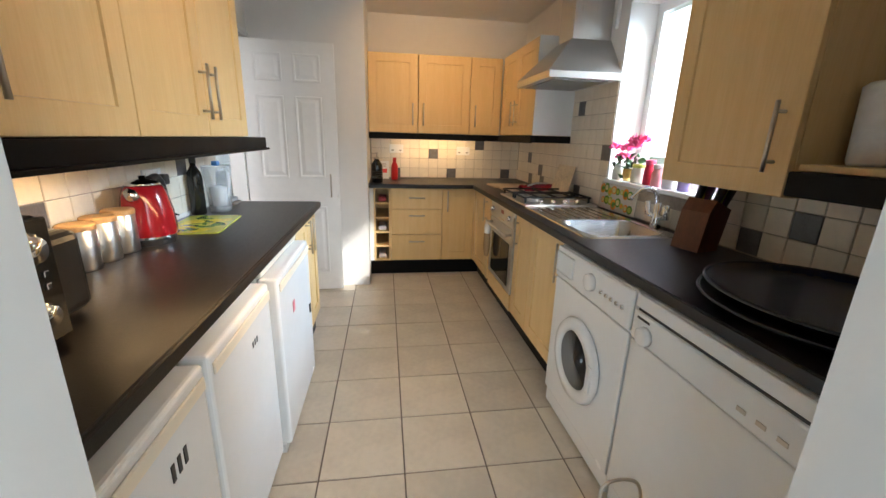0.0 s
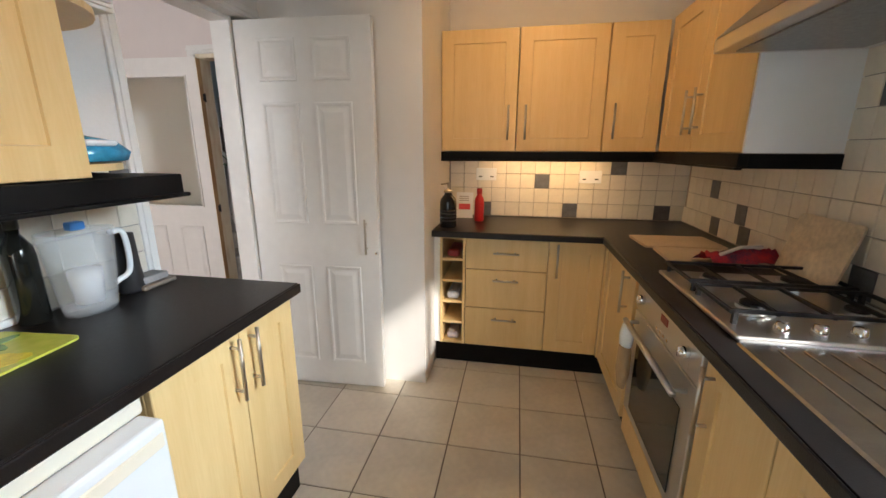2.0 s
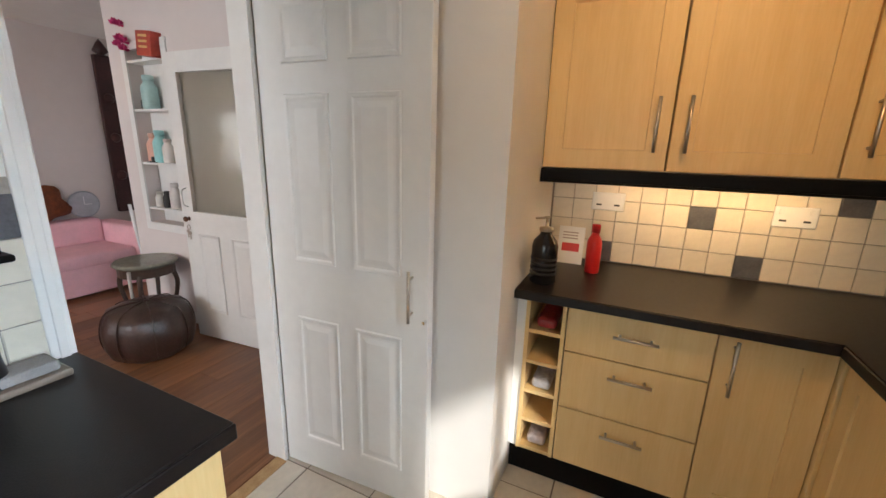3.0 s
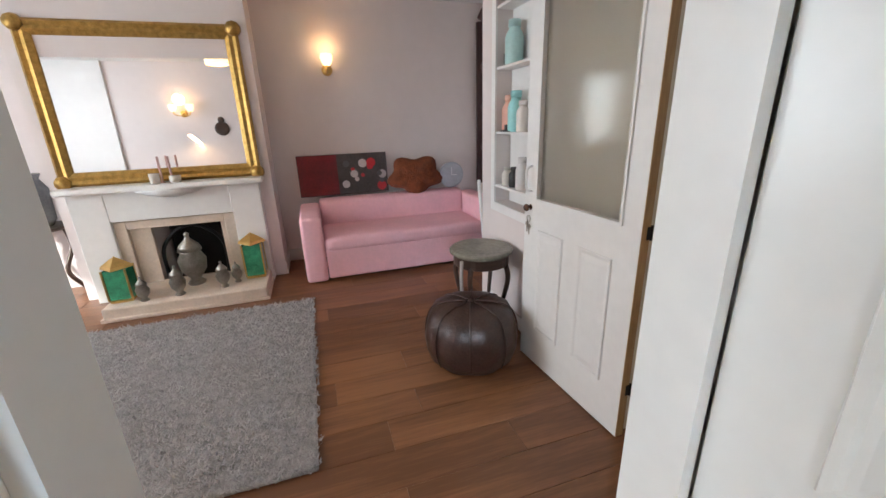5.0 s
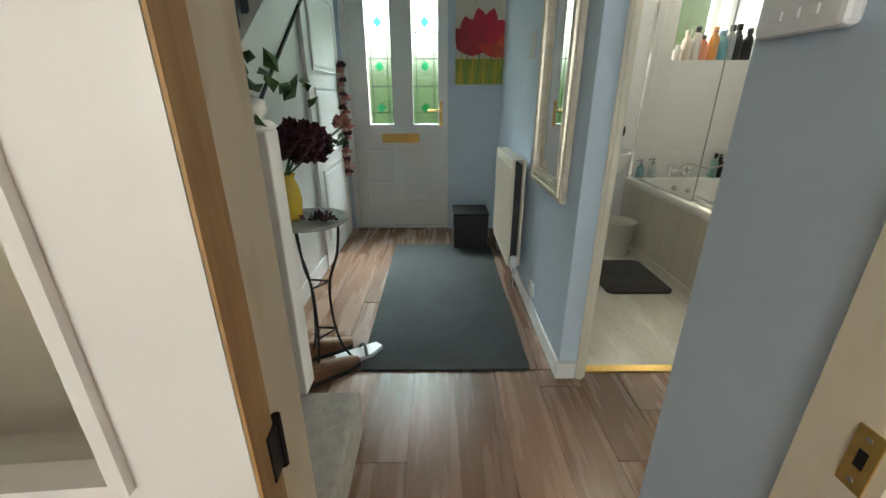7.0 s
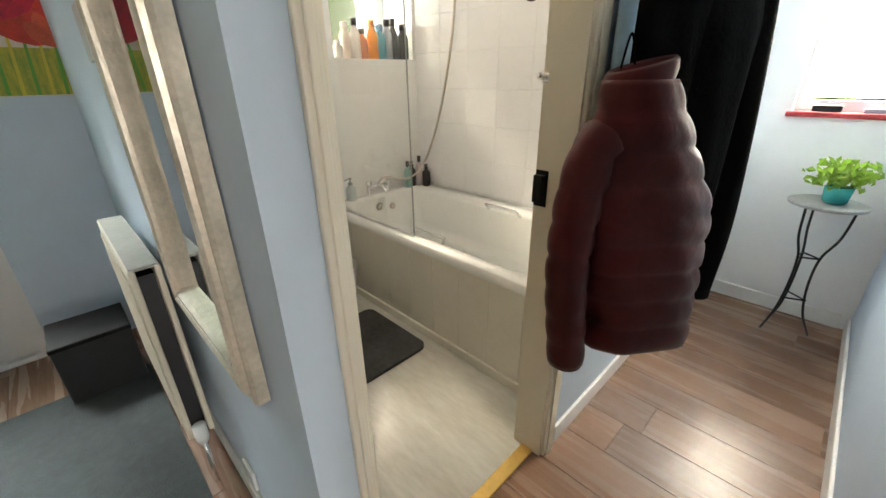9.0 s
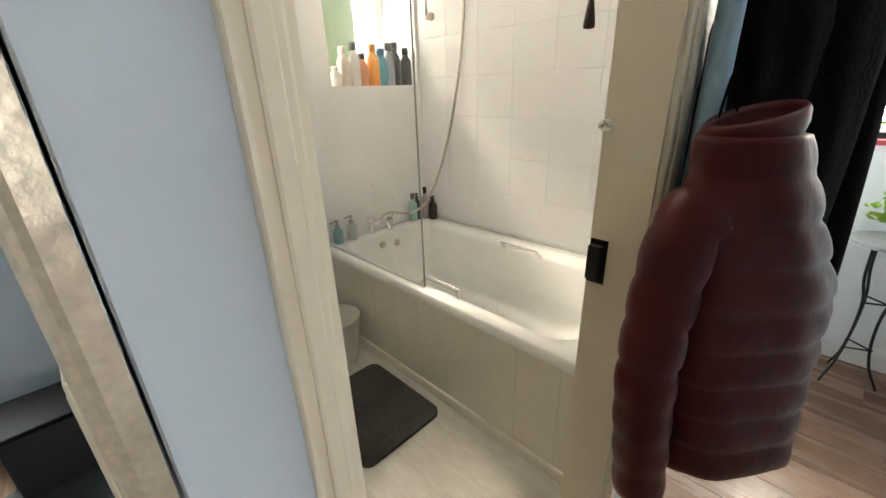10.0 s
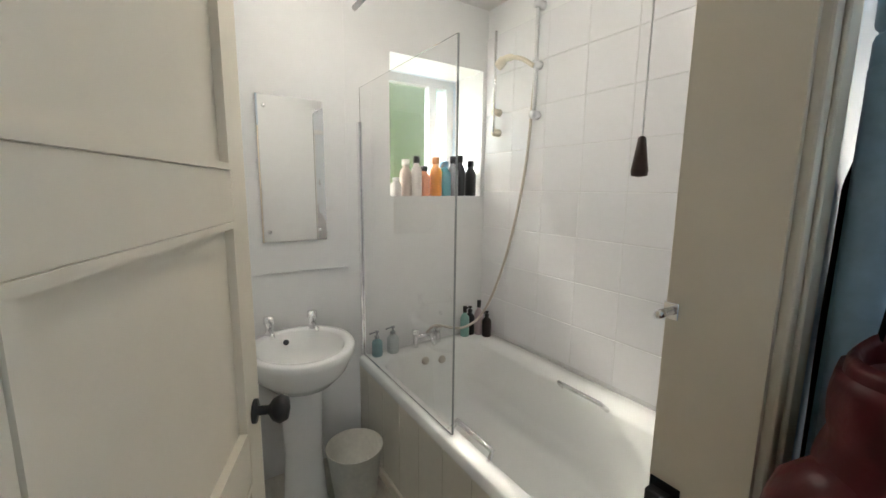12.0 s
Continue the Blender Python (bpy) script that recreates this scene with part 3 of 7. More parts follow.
structure("trim_plinth_right", box(0.90, 0.92, 1.74, 3.80, 0, 0.148), M["plinth"], "black plinth below the base cabinets", "plinth")
structure("trim_plinth_left", box(-0.55, -0.53, 2.09, 2.67, 0, 0.148), M["plinth"], "black plinth below the base cabinets", "plinth")

# worktops
structure_top = "black laminate worktop with a rounded front edge"
wl = thing("worktop", pose(0, 0, 0), structure_top, "worktop")
part("slab", box(KL + 0.002, -0.458, KS + 0.01, 2.68, 0.862, WT, 0.003), M["worktop"], wl)
part("front_edging", box(-0.4575, -0.449, KS + 0.01, 2.68, 0.864, 0.8985, 0.004, 3), M["worktop"], wl)
wr = thing("worktop", pose(0, 0, 0), "black laminate corner worktop with sink and hob set in", "worktop")
wt_bm = bmesh.new()
for b in ((-0.20, 0.80, 3.70, KN - 0.002), (0.80, KR - 0.002, 2.46, KN - 0.002), (0.80, KR - 0.002, KS + 0.01, 1.66), (0.80, 0.88, 1.66, 2.46), (1.34, KR - 0.002, 1.66, 2.46)):
    add_box(wt_bm, b[0], b[1], b[2], b[3], 0.862, WT)
bmesh.ops.remove_doubles(wt_bm, verts=wt_bm.verts, dist=1e-5)
part("slab", wt_bm, M["worktop"], wr)
part("front_edging", box(0.792, 0.7995, KS + 0.01, 3.69, 0.864, 0.898, 0.003, 2), M["worktop"], wr)
part("end_edging", box(-0.20, 0.792, 3.692, 3.6995, 0.864, 0.898, 0.003, 2), M["worktop"], wr)
tagged(put("upstand", box(KL + 0.001, KL + 0.02, KS + 0.02, 2.30, WT, WT + 0.022, 0.006, 2), M["wall"]), "white sealing strip along the worktop", "trim", kind="structure")

# ---- kitchen: appliances ----
oven = thing("oven", pose(0.82, 3.10, 0, 0, 0, -90), "stainless steel built-in oven with a glass door", "oven")
part("body", box(0.005, 0.595, 0.03, 0.55, 0.16, 0.86), M["black"], oven)
part("control_panel", box(0.005, 0.595, 0, 0.03, 0.735, 0.86, 0.003), M["steel"], oven)
dr = part("door", box(0.005, 0.595, 0, 0.03, 0.27, 0.73, 0.003), M["steel"], oven)
part("window", box(0.08, 0.52, -0.004, 0.0, 0.31, 0.62, 0.001), mat("oven_glass", (0.02, 0.025, 0.025), 0.05, var=0.1), dr, "dark glass window")
part("handle", add_tube(add_tube(tube([(0.04, -0.045, 0.69), (0.56, -0.045, 0.69)], 0.011, 10), [(0.06, 0, 0.69), (0.06, -0.045, 0.69)], 0.008, 6), [(0.54, 0, 0.69), (0.54, -0.045, 0.69)], 0.008, 6), M["steel"], dr, smooth=True)
part("base_panel", box(0.005, 0.595, 0.002, 0.03, 0.15, 0.265), M["maple"], oven)
for x in (0.09, 0.51):
    part("knob", add_lathe(bmesh.new(), [(0.0, 0), (0.018, 0), (0.02, 0.01), (0.016, 0.028), (0.0, 0.03)], 16), M["chrome"], oven, smooth=True).matrix_local = pose(x, 0, 0.80, 90)
part("display", box(0.285, 0.345, -0.003, 0, 0.80, 0.825), mat("red_display", (0.25, 0.03, 0.03), 0.3), oven, "dark red digital display")
for i in range(4):
    part("button", box(0.255 + i * 0.033, 0.268 + i * 0.033, -0.004, 0, 0.755, 0.765, 0.001), M["chrome"], oven)
towel = thing("oven_glove", pose(0.775, 3.02, 0.40), "white and tan oven glove hung on the oven handle", "glove")
part("cuff", lathe([(0.0, 0.29), (0.03, 0.285), (0.045, 0.24), (0.04, 0.2), (0.0, 0.19)], 12, sx=0.6), M["white_app"], towel, smooth=True)
part("mitt", lathe([(0.0, 0.0), (0.03, 0.01), (0.05, 0.08), (0.045, 0.18), (0.035, 0.2), (0.0, 0.2)], 12, sx=0.5), mat("tan_cotton", (0.42, 0.28, 0.15), 0.9, bump=0.3), towel, smooth=True)

hob = thing("gas_hob", pose(1.10, 2.76, WT), "stainless steel four-burner gas hob set in the worktop", "hob")
part("tray", box(-0.23, 0.28, -0.29, 0.29, 0.001, 0.016, 0.006, 2), M["steel"], hob)
for bx, by, br in ((-0.10, -0.10, 0.042), (-0.10, 0.16, 0.034), (0.16, -0.10, 0.034), (0.16, 0.16, 0.05)):
    b = part("burner", lathe([(br * 1.4, 0.016), (br * 1.4, 0.022), (br, 0.024), (br, 0.034), (0, 0.034)], 20, cx=bx, cy=by), M["steel"], hob, smooth=False)
    part("burner_cap", lathe([(br * 0.8, 0.034), (br * 0.8, 0.042), (br * 0.7, 0.045), (0, 0.045)], 20, cx=bx, cy=by), M["iron"], b)
for cy in (-0.10, 0.16):
    bm = bmesh.new()
    for s in (-0.11, 0.11):
        add_box(bm, -0.21, 0.26, cy + s - 0.005, cy + s + 0.005, 0.048, 0.058)
    for bx in (-0.21, -0.10, 0.03, 0.16, 0.26):
        add_box(bm, bx - 0.005, bx + 0.005, cy - 0.115, cy + 0.115, 0.046, 0.056)
    for bx in (-0.20, 0.25):
        for s in (-0.11, 0.11):
            add_box(bm, bx - 0.006, bx + 0.006, cy + s - 0.006, cy + s + 0.006, 0.014, 0.05)
    part("pan_support", bm, M["iron"], hob, "black cast iron pan support")
for i in range(4):
    part("knob", lathe([(0.020, 0.016), (0.019, 0.03), (0.014, 0.045), (0, 0.046)], 14, cx=-0.11 + i * 0.085, cy=-0.252), M["chrome"], hob, smooth=True)

hood = thing("cooker_hood", pose(KR, 2.765, 0), "stainless steel chimney cooker hood on the wall", "hood")
part("rim", box(-0.47, -0.002, -0.30, 0.30, 1.69, 1.735, 0.003), M["steel"], hood)
bm = bmesh.new()
lo = [bm.verts.new(p) for p in ((-0.47, -0.30, 1.735), (-0.002, -0.30, 1.735), (-0.002, 0.30, 1.735), (-0.47, 0.30, 1.735))]
hi = [bm.verts.new(p) for p in ((-0.27, -0.12, 1.95), (-0.002, -0.12, 1.95), (-0.002, 0.12, 1.95), (-0.27, 0.12, 1.95))]
for i in range(4):
    bm.faces.new((lo[i], lo[(i + 1) % 4], hi[(i + 1) % 4], hi[i]))
bm.faces.new(hi)
part("canopy", bm, M["steel"], hood)
part("chimney", box(-0.26, -0.002, -0.11, 0.11, 1.951, H - 0.002, 0.002), M["steel"], hood)
part("grease_filter", box(-0.42, -0.06, -0.25, 0.25, 1.684, 1.69), mat("filter_mesh", (0.3, 0.3, 0.3), 0.4, metal=0.8, var=0.3, scale=60), hood)
cable = tagged(put("hood_pipe", tube(curve_pts([(KR - 0.02, 2.57, 2.0), (KR - 0.03, 2.55, 2.15), (KR - 0.02, 2.58, 2.3), (KR - 0.02, 2.62, H - 0.002)]), 0.012), M["white_app"], True), "white cable conduit beside the cooker hood", "pipe")

wash = thing("washing_machine", pose(0.785, 1.73, 0, 0, 0, -90), "white front-loading washing machine under the worktop", "washing machine")
part("body", box(0.004, 0.596, 0.012, 0.58, 0.012, 0.855, 0.008, 2), M["white_app"], wash)
part("front_panel", box(0.004, 0.596, 0.0, 0.012, 0.10, 0.70, 0.006, 2), M["white_app"], wash)
part("control_panel", box(0.004, 0.596, -0.006, 0.012, 0.705, 0.853, 0.01, 3), M["white_app"], wash)
for x0, x1 in ((0.02, 0.18),):
    part("detergent_drawer", box(x0, x1, -0.012, -0.006, 0.735, 0.83, 0.008, 2), M["white_app"], wash)
door_w = part("door", lathe([(0.0, 0.0), (0.17, 0.0), (0.185, 0.012), (0.175, 0.03), (0.135, 0.036), (0.125, 0.02), (0.125, 0.018), (0, 0.018)], 40), M["white_app"], wash, smooth=True)
door_w.matrix_local = pose(0.30, 0.0, 0.42, 90)
bowl = part("door_glass", lathe([(0.125, 0.02), (0.11, 0.012), (0.06, -0.03), (0.0, -0.04)], 32), mat("dark_door_glass", (0.03, 0.028, 0.028), 0.05, var=0.3, scale=15), door_w, "dark glass bowl", smooth=True)
part("door_latch", box(0.13, 0.165, -0.06, 0.06, 0.028, 0.04, 0.008, 2), M["white_app"], door_w)
part("dial", lathe([(0.0, 0.0), (0.036, 0.0), (0.034, 0.018), (0.028, 0.022), (0, 0.022)], 24), M["white_app"], wash, smooth=True).matrix_local = pose(0.33, -0.006, 0.785, 90)
for i in range(5):
    part("button", lathe([(0.0, 0.0), (0.009, 0.0), (0.008, 0.006), (0, 0.006)], 12), M["chrome"], wash, smooth=True).matrix_local = pose(0.41 + i * 0.035, -0.006, 0.775, 90)

dry = thing("dishwasher", pose(0.785, 1.125, 0, 0, 0, -90), "white dishwasher with a dial and a fascia band", "dishwasher")
part("body", box(0.004, 0.596, 0.012, 0.58, 0.012, 0.855, 0.008, 2), M["white_app"], dry)
part("door", box(0.004, 0.596, 0.0, 0.012, 0.10, 0.695, 0.006, 2), M["white_app"], dry)
part("fascia", box(0.004, 0.596, -0.006, 0.012, 0.70, 0.80, 0.008, 2), M["white_app"], dry)
part("top_strip", box(0.004, 0.596, 0.0, 0.012, 0.808, 0.853, 0.004, 2), M["white_app"], dry)
part("dial", lathe([(0.0, 0.0), (0.032, 0.0), (0.03, 0.018), (0.024, 0.022), (0, 0.022)], 24), M["white_app"], dry, smooth=True).matrix_local = pose(0.08, -0.006, 0.735, 90)
part("vent_slot", box(0.03, 0.09, -0.0075, -0.006, 0.778, 0.786), M["black"], dry)
part("seam", box(0.02, 0.59, 0.001, 0.0125, 0.8005, 0.8075), M["black"], dry)
for i in range(3):
    part("button", box(0.42 + i * 0.05, 0.445 + i * 0.05, -0.009, -0.006, 0.73, 0.742, 0.001), M["nickel"], dry)


def fridge(m, w, label, ajar=0.0):
    f = thing("fridge", m, label, "fridge", "white fridges under the worktop")
    part("cabinet_body", box(0.004, w - 0.004, 0.03, 0.53, 0.015, 0.80, 0.006, 2), M["white_app"], f)
    part("top_panel", box(0.002, w - 0.002, 0.01, 0.53, 0.802, 0.845, 0.008, 2), M["cream"], f)
    d = part("door", box(0.004, w - 0.004, -0.045, 0.026, 0.06, 0.80, 0.012, 3), M["white_app"], f)
    part("gasket", box(0.01, w - 0.01, 0.0265, 0.0295, 0.065, 0.795), mat("grey_gasket", (0.3, 0.3, 0.31), 0.6), d)
    part("grip", box(0.02, w - 0.02, -0.052, -0.0455, 0.74, 0.775, 0.003), M["cream"], d)
    part("kick_plate", box(0.01, w - 0.01, -0.02, 0.03, 0.015, 0.055), M["white_app"], f)
    return f, d


f1, d1 = fridge(pose(-0.50, 0.93, 0, 0, 0, 90), 0.52, "white under-counter freezer with a vented grip")
for i in range(3):
    part("badge_mark", box(0.30 + i * 0.02, 0.308 + i * 0.02, -0.047, -0.0455, 0.655, 0.675), M["black"], d1)
f2, d2 = fridge(pose(-0.475, 1.47, 0, 0, 0, 90), 0.60, "white under-counter fridge standing slightly proud")
part("latch", box(0.53, 0.55, -0.052, -0.0455, 0.42, 0.47, 0.003), M["black"], d2, "small black latch")
part("magnet", box(0.20, 0.235, -0.0480, -0.0456, 0.575, 0.625, 0.001), mat("pink_red_magnet", (0.62, 0.16, 0.20), 0.4), d2, "pink and red fridge magnet")
f3, d3 = fridge(pose(-0.50, 0.385, 0, 0, 0, 90), 0.53, "white under-counter appliance beside the doorway")
for i in range(3):
    part("vent_slot", box(0.34 + i * 0.025, 0.352 + i * 0.025, -0.0475, -0.0455, 0.64, 0.68), M["black"], d3)

# ---- sink ----
sink = thing("kitchen_sink", pose(1.11, 2.06, WT), "stainless steel sink with a ribbed drainer", "sink")
bm = bmesh.new()


BX, BY = 0.0, -0.20
bowl_rings = [[(x, y, z) for x, y in rrect(BX, BY, hx, hy, r)] for hx, hy, r, z in ((0.205, 0.185, 0.06, 0.006), (0.19, 0.17, 0.06, 0.0), (0.18, 0.16, 0.06, -0.13), (0.15, 0.13, 0.06, -0.15))]
loft(bm, bowl_rings)
part("bowl", bm, M["sink"], sink, smooth=True)
bm = bmesh.new()
outer = rrect(0, 0, 0.245, 0.42, 0.03)
inner = rrect(BX, BY, 0.205, 0.185, 0.06)
loft(bm, [[(x, y, 0.0005) for x, y in outer], [(x, y, 0.006) for x, y in rrect(0, 0, 0.24, 0.415, 0.03)], [(x, y, 0.006) for x, y in inner]], close_last=False)
part("rim", bm, M["sink"], sink)
for i in range(7):
    part("drainer_rib", box(-0.17 + i * 0.055, -0.155 + i * 0.055, 0.03, 0.37, 0.006, 0.0095, 0.0015), M["sink"], sink)
part("plughole", lathe([(0.0, -0.149), (0.035, -0.149), (0.035, -0.146), (0.02, -0.1475), (0.0, -0.1475)], 20, cx=0.06, cy=-0.28), M["iron"], sink)
tap = thing("mixer_tap", pose(1.36, 1.86, WT), "chrome kitchen mixer tap with lever handles", "tap")
part("base", lathe([(0.028, 0), (0.026, 0.03), (0.02, 0.05), (0.018, 0.13), (0.0, 0.135)], 16), M["chrome"], tap, smooth=True)
part("spout", tube(curve_pts([(0, 0, 0.10), (-0.03, 0.0, 0.19), (-0.10, 0.0, 0.20), (-0.16, 0.0, 0.15)]), 0.011, 10), M["chrome"], tap, smooth=True)
for s in (-1, 1):
    part("lever", tube([(0, s * 0.02, 0.06), (0, s * 0.07, 0.065), (-0.01, s * 0.075, 0.13)], [0.016, 0.016, 0.014], 10), M["chrome"], tap, smooth=True)

# ---- doors ----


def frame_ring(bm, o, h, y0, y1):
    """A slab from y0 to y1 with outline o and one opening h, both (x0, x1, z0, z1)."""
    def ring(r, y):
        return [(r[0], y, r[2]), (r[0], y, r[3]), (r[1], y, r[3]), (r[1], y, r[2])]
    rings = [ring(o, y0), ring(h, y0), ring(h, y1), ring(o, y1)]
    vs = [[bm.verts.new(p) for p in r] for r in rings]
    for k in range(4):
        a, b = vs[k], vs[(k + 1) % 4]
        for i in range(4):
            bm.faces.new((a[i], a[(i + 1) % 4], b[(i + 1) % 4], b[i]))
    bmesh.ops.recalc_face_normals(bm, faces=bm.faces[:])
    return bm


def raised_panel(x0, x1, z0, z1, y, s=-1, lip=0.007, field=0.03, sunk=False):
    """A moulded panel on the face at y; s: the way that the face looks."""
    def ring(k, d):
        return [(x0 + k, y + s * d, z0 + k), (x0 + k, y + s * d, z1 - k), (x1 - k, y + s * d, z1 - k), (x1 - k, y + s * d, z0 + k)]
    prof = ((0, 0.0005), (0.004, lip), (0.014, lip * 0.8), (0.02, 0.0015), (field, 0.002), (field + 0.02, lip * 0.9))
    return loft(bmesh.new(), [ring(k, d) for k, d in prof])


# the white cupboard door beside the kitchen doorway, open against the pantry wall
door1 = thing("door_1", pose(-1.1055, 3.3615, 0, 0, 0, 3), "white six-panel door standing open against the wall", "door", kind="structure")
leaf = part("leaf", box(0, 0.70, 0, 0.04, 0.01, 1.985, 0.002), M["gloss"], door1)
for x0, x1 in ((0.115, 0.315), (0.395, 0.595)):
    for z0, z1 in ((0.16, 0.745), (0.98, 1.60), (1.70, 1.90)):
        part("panel", raised_panel(x0, x1, z0, z1, 0.0), M["gloss"], leaf)
bar_handle("handle", leaf, 0.637, 0.92, 0.19, True)
part("bolt", lathe([(0, 0), (0.007, 0), (0.006, 0.02), (0, 0.021)], 10), M["chrome"], leaf).matrix_local = pose(0.69, 0, 0.83, 90)


def architrave(name, axis, at, face, a0, a1, top, w=0.07, wl=None, d=0.016, side=1, material=None, label="white moulded door architrave"):
    """A moulded frame round an opening; axis: the way that the wall runs; side: the way that the face looks."""
    t = thing(name, pose(0, 0, 0), label, "door frame", kind="structure")
    y0, y1 = sorted((face + side * 0.001, face + side * d))

    def strip(u0, u1, z0, z1):
        bm = box(u0, u1, y0, y1, z0, z1, 0.004, 2) if axis == "x" else box(y0, y1, u0, u1, z0, z1, 0.004, 2)
        y2, y3 = sorted((face + side * d, face + side * (d + 0.006)))
        k = min(0.018, (u1 - u0) * 0.3)
        if u1 - u0 < z1 - z0:
            u0, u1 = u0 + k, u1 - k
        else:
            z0, z1 = z0 + k, z1 - k
        return add_box(bm, u0, u1, y2, y3, z0, z1, 0.002) if axis == "x" else add_box(bm, y2, y3, u0, u1, z0, z1, 0.002)
    part("jamb_trim", strip(a0 - (wl or w), a0, 0.0, top), material or M["gloss"], t)
    part("jamb_trim", strip(a1, a1 + w, 0.0, top), material or M["gloss"], t)
    part("head_trim", strip(a0 - (wl or w), a1 + w, top, top + w), material or M["gloss"], t)
    return t


def lining(name, axis, p0, p1, a0, a1, top, material, label, t=0.02):
    """The boards that line an opening through a wall."""
    o = thing(name, pose(0, 0, 0), label, "door frame", kind="structure")
    for u0, u1, z0, z1, n in ((a0 + 0.0005, a0 + t, 0, top - t, "jamb"), (a1 - t, a1 - 0.0005, 0, top - t, "jamb"), (a0 + 0.0005, a1 - 0.0005, top - t, top - 0.0005, "head")):
        part(n, box(u0, u1, p0, p1, z0, z1) if axis == "x" else box(p0, p1, u0, u1, z0, z1), material, o)
    return o


architrave("trim_kitchen_doorway", "y", 0, KL, 2.68, 3.425, 2.0, w=0.05, wl=0.05)
lining("trim_kitchen_door_lining", "y", KL - 0.162, KL - 0.058, 2.68, 3.36, 2.0, M["gloss"], "white painted door lining")
architrave("trim_living_side", "y", 0, KL - 0.16, 2.68, 3.36, 2.0, w=0.06, side=-1)
lining("trim_hall_door_lining", "x", 4.098, 4.202, -1.968, -1.25, 2.02, M["worn"], "cream painted door lining worn to bare pine", t=0.028)
architrave("trim_hall_doorway", "x", 0, 4.10, -1.968, -1.25, 2.02, w=0.055, side=-1)
architrave("trim_bath_doorway", "x", 0, 5.29, -1.10, -0.36, 2.03, w=0.075, wl=0.036, side=-1, material=M["cream"], label="cream moulded bathroom door architrave")
lining("trim_bath_door_lining", "x", 5.286, 5.405, -1.1145, -0.345, 2.05, M["cream"], "cream painted bathroom door lining", t=0.025)
sp1 = thing("strike_plate", pose(-1.278, 4.127, 0.835), "worn brass strike plate on the door lining", "plate")
part("plate", frame_ring(bmesh.new(), (-0.015, 0.015, -0.042, 0.042), (-0.006, 0.006, -0.012, 0.014), -0.0025, -0.0002), M["brass"], sp1).matrix_local = pose(0, 0, 0, 0, 0, -90)
part("latch_hole", box(-0.0012, -0.0003, -0.006, 0.006, -0.012, 0.014), M["soot"], sp1)
for z in (-0.03, 0.03):
    part("screw", lathe([(0, 0.0012), (0.0035, 0.001), (0.004, 0)], 10), M["nickel"], sp1).matrix_local = pose(-0.0025, 0, z, 0, -90)
sp2 = thing("strike_plate", pose(-0.3705, 5.383, 1.06), "black iron keep on the bathroom door lining", "plate")
part("keep", box(-0.020, 0, -0.014, 0.018, -0.042, 0.042, 0.003, 2), M["iron"], sp2)
part("flange", box(-0.003, -0.0002, -0.022, 0.02, -0.055, 0.055, 0.001), M["iron"], sp2)
tagged(put("threshold_strip", box(-1.09, -0.37, 5.315, 5.365, 0.0, 0.010, 0.004, 2), M["brass"]), "brass threshold strip in the bathroom doorway", "threshold", kind="structure")
tagged(put("threshold_strip", box(KL - 0.11, KL - 0.05, 2.70, 3.34, -0.002, 0.008, 0.003, 2), M["rawwood"]), "pale wooden threshold strip in the kitchen doorway", "threshold", kind="structure")

# glazed door between living room and hall, open into the living room
door2 = thing("door_2", pose(-1.91, 4.065, 0, 0, 0, 4), "white half-glazed door standing open, frosted pane", "door", kind="structure")
leaf = part("leaf", frame_ring(bmesh.new(), (-0.755, 0, 0.01, 1.985), (-0.645, -0.10, 0.958, 1.86), -0.042, 0), M["gloss"], door2)
part("pane", box(-0.648, -0.097, -0.024, -0.018, 0.955, 1.863), M["frosted"], leaf, "obscured frosted glass pane")
bm = frame_ring(bmesh.new(), (-0.657, -0.088, 0.946, 1.872), (-0.645, -0.10, 0.958, 1.86), -0.05, -0.0422)
part("glazing_bead", bm, M["gloss"], leaf)
for x0, x1 in ((-0.63, -0.43), (-0.32, -0.12)):
    part("panel", raised_panel(x0, x1, 0.22, 0.80, -0.042), M["gloss"], leaf)
part("edge_strip", box(0.0005, 0.003, -0.041, -0.001, 0.01, 1.98), M["rawwood"], leaf, "bare wood hinge edge")
for z in (0.22, 0.91, 1.70):
    part("hinge", add_tube(box(0.0032, 0.005, -0.018, 0.002, z, z + 0.05), [(0.004, 0.005, z - 0.004), (0.004, 0.005, z + 0.054)], 0.0045, 8), M["iron"], leaf)
part("knob", lathe([(0, 0.038), (0.014, 0.036), (0.02, 0.028), (0.017, 0.02), (0.007, 0.014), (0.006, 0.003), (0.015, 0.002), (0.015, 0)], 18), mat("dark_bronze", (0.10, 0.05, 0.03), 0.35, metal=0.7), leaf, "small dark bronze knob", smooth=True).matrix_local = pose(-0.705, -0.042, 0.905, 90)
key = part("key_ring", tube([(-0.705 + 0.016 * math.cos(a), -0.052, 0.845 + 0.016 * math.sin(a)) for a in [k * 0.5236 for k in range(13)]], 0.002, 6), M["nickel"], leaf, "steel key ring hung from the lock")
for dx, dz in ((-0.012, 0.0), (0.008, -0.012)):
    part("key", add_box(lathe([(0.0, -0.002), (0.012, -0.002), (0.012, 0.002), (0, 0.002)], 14, cx=-0.705 + dx, cy=0.0), -0.709 + dx, -0.701 + dx, -0.045, -0.01, -0.001, 0.001), M["nickel"], key).matrix_local = pose(0, -0.053, 0.815 + dz, 90)
part("pull_handle", tube(curve_pts([(-0.70, -0.043, 0.99), (-0.70, -0.075, 1.01), (-0.70, -0.075, 1.10), (-0.70, -0.043, 1.12)]), 0.006), M["gloss"], leaf, smooth=True)

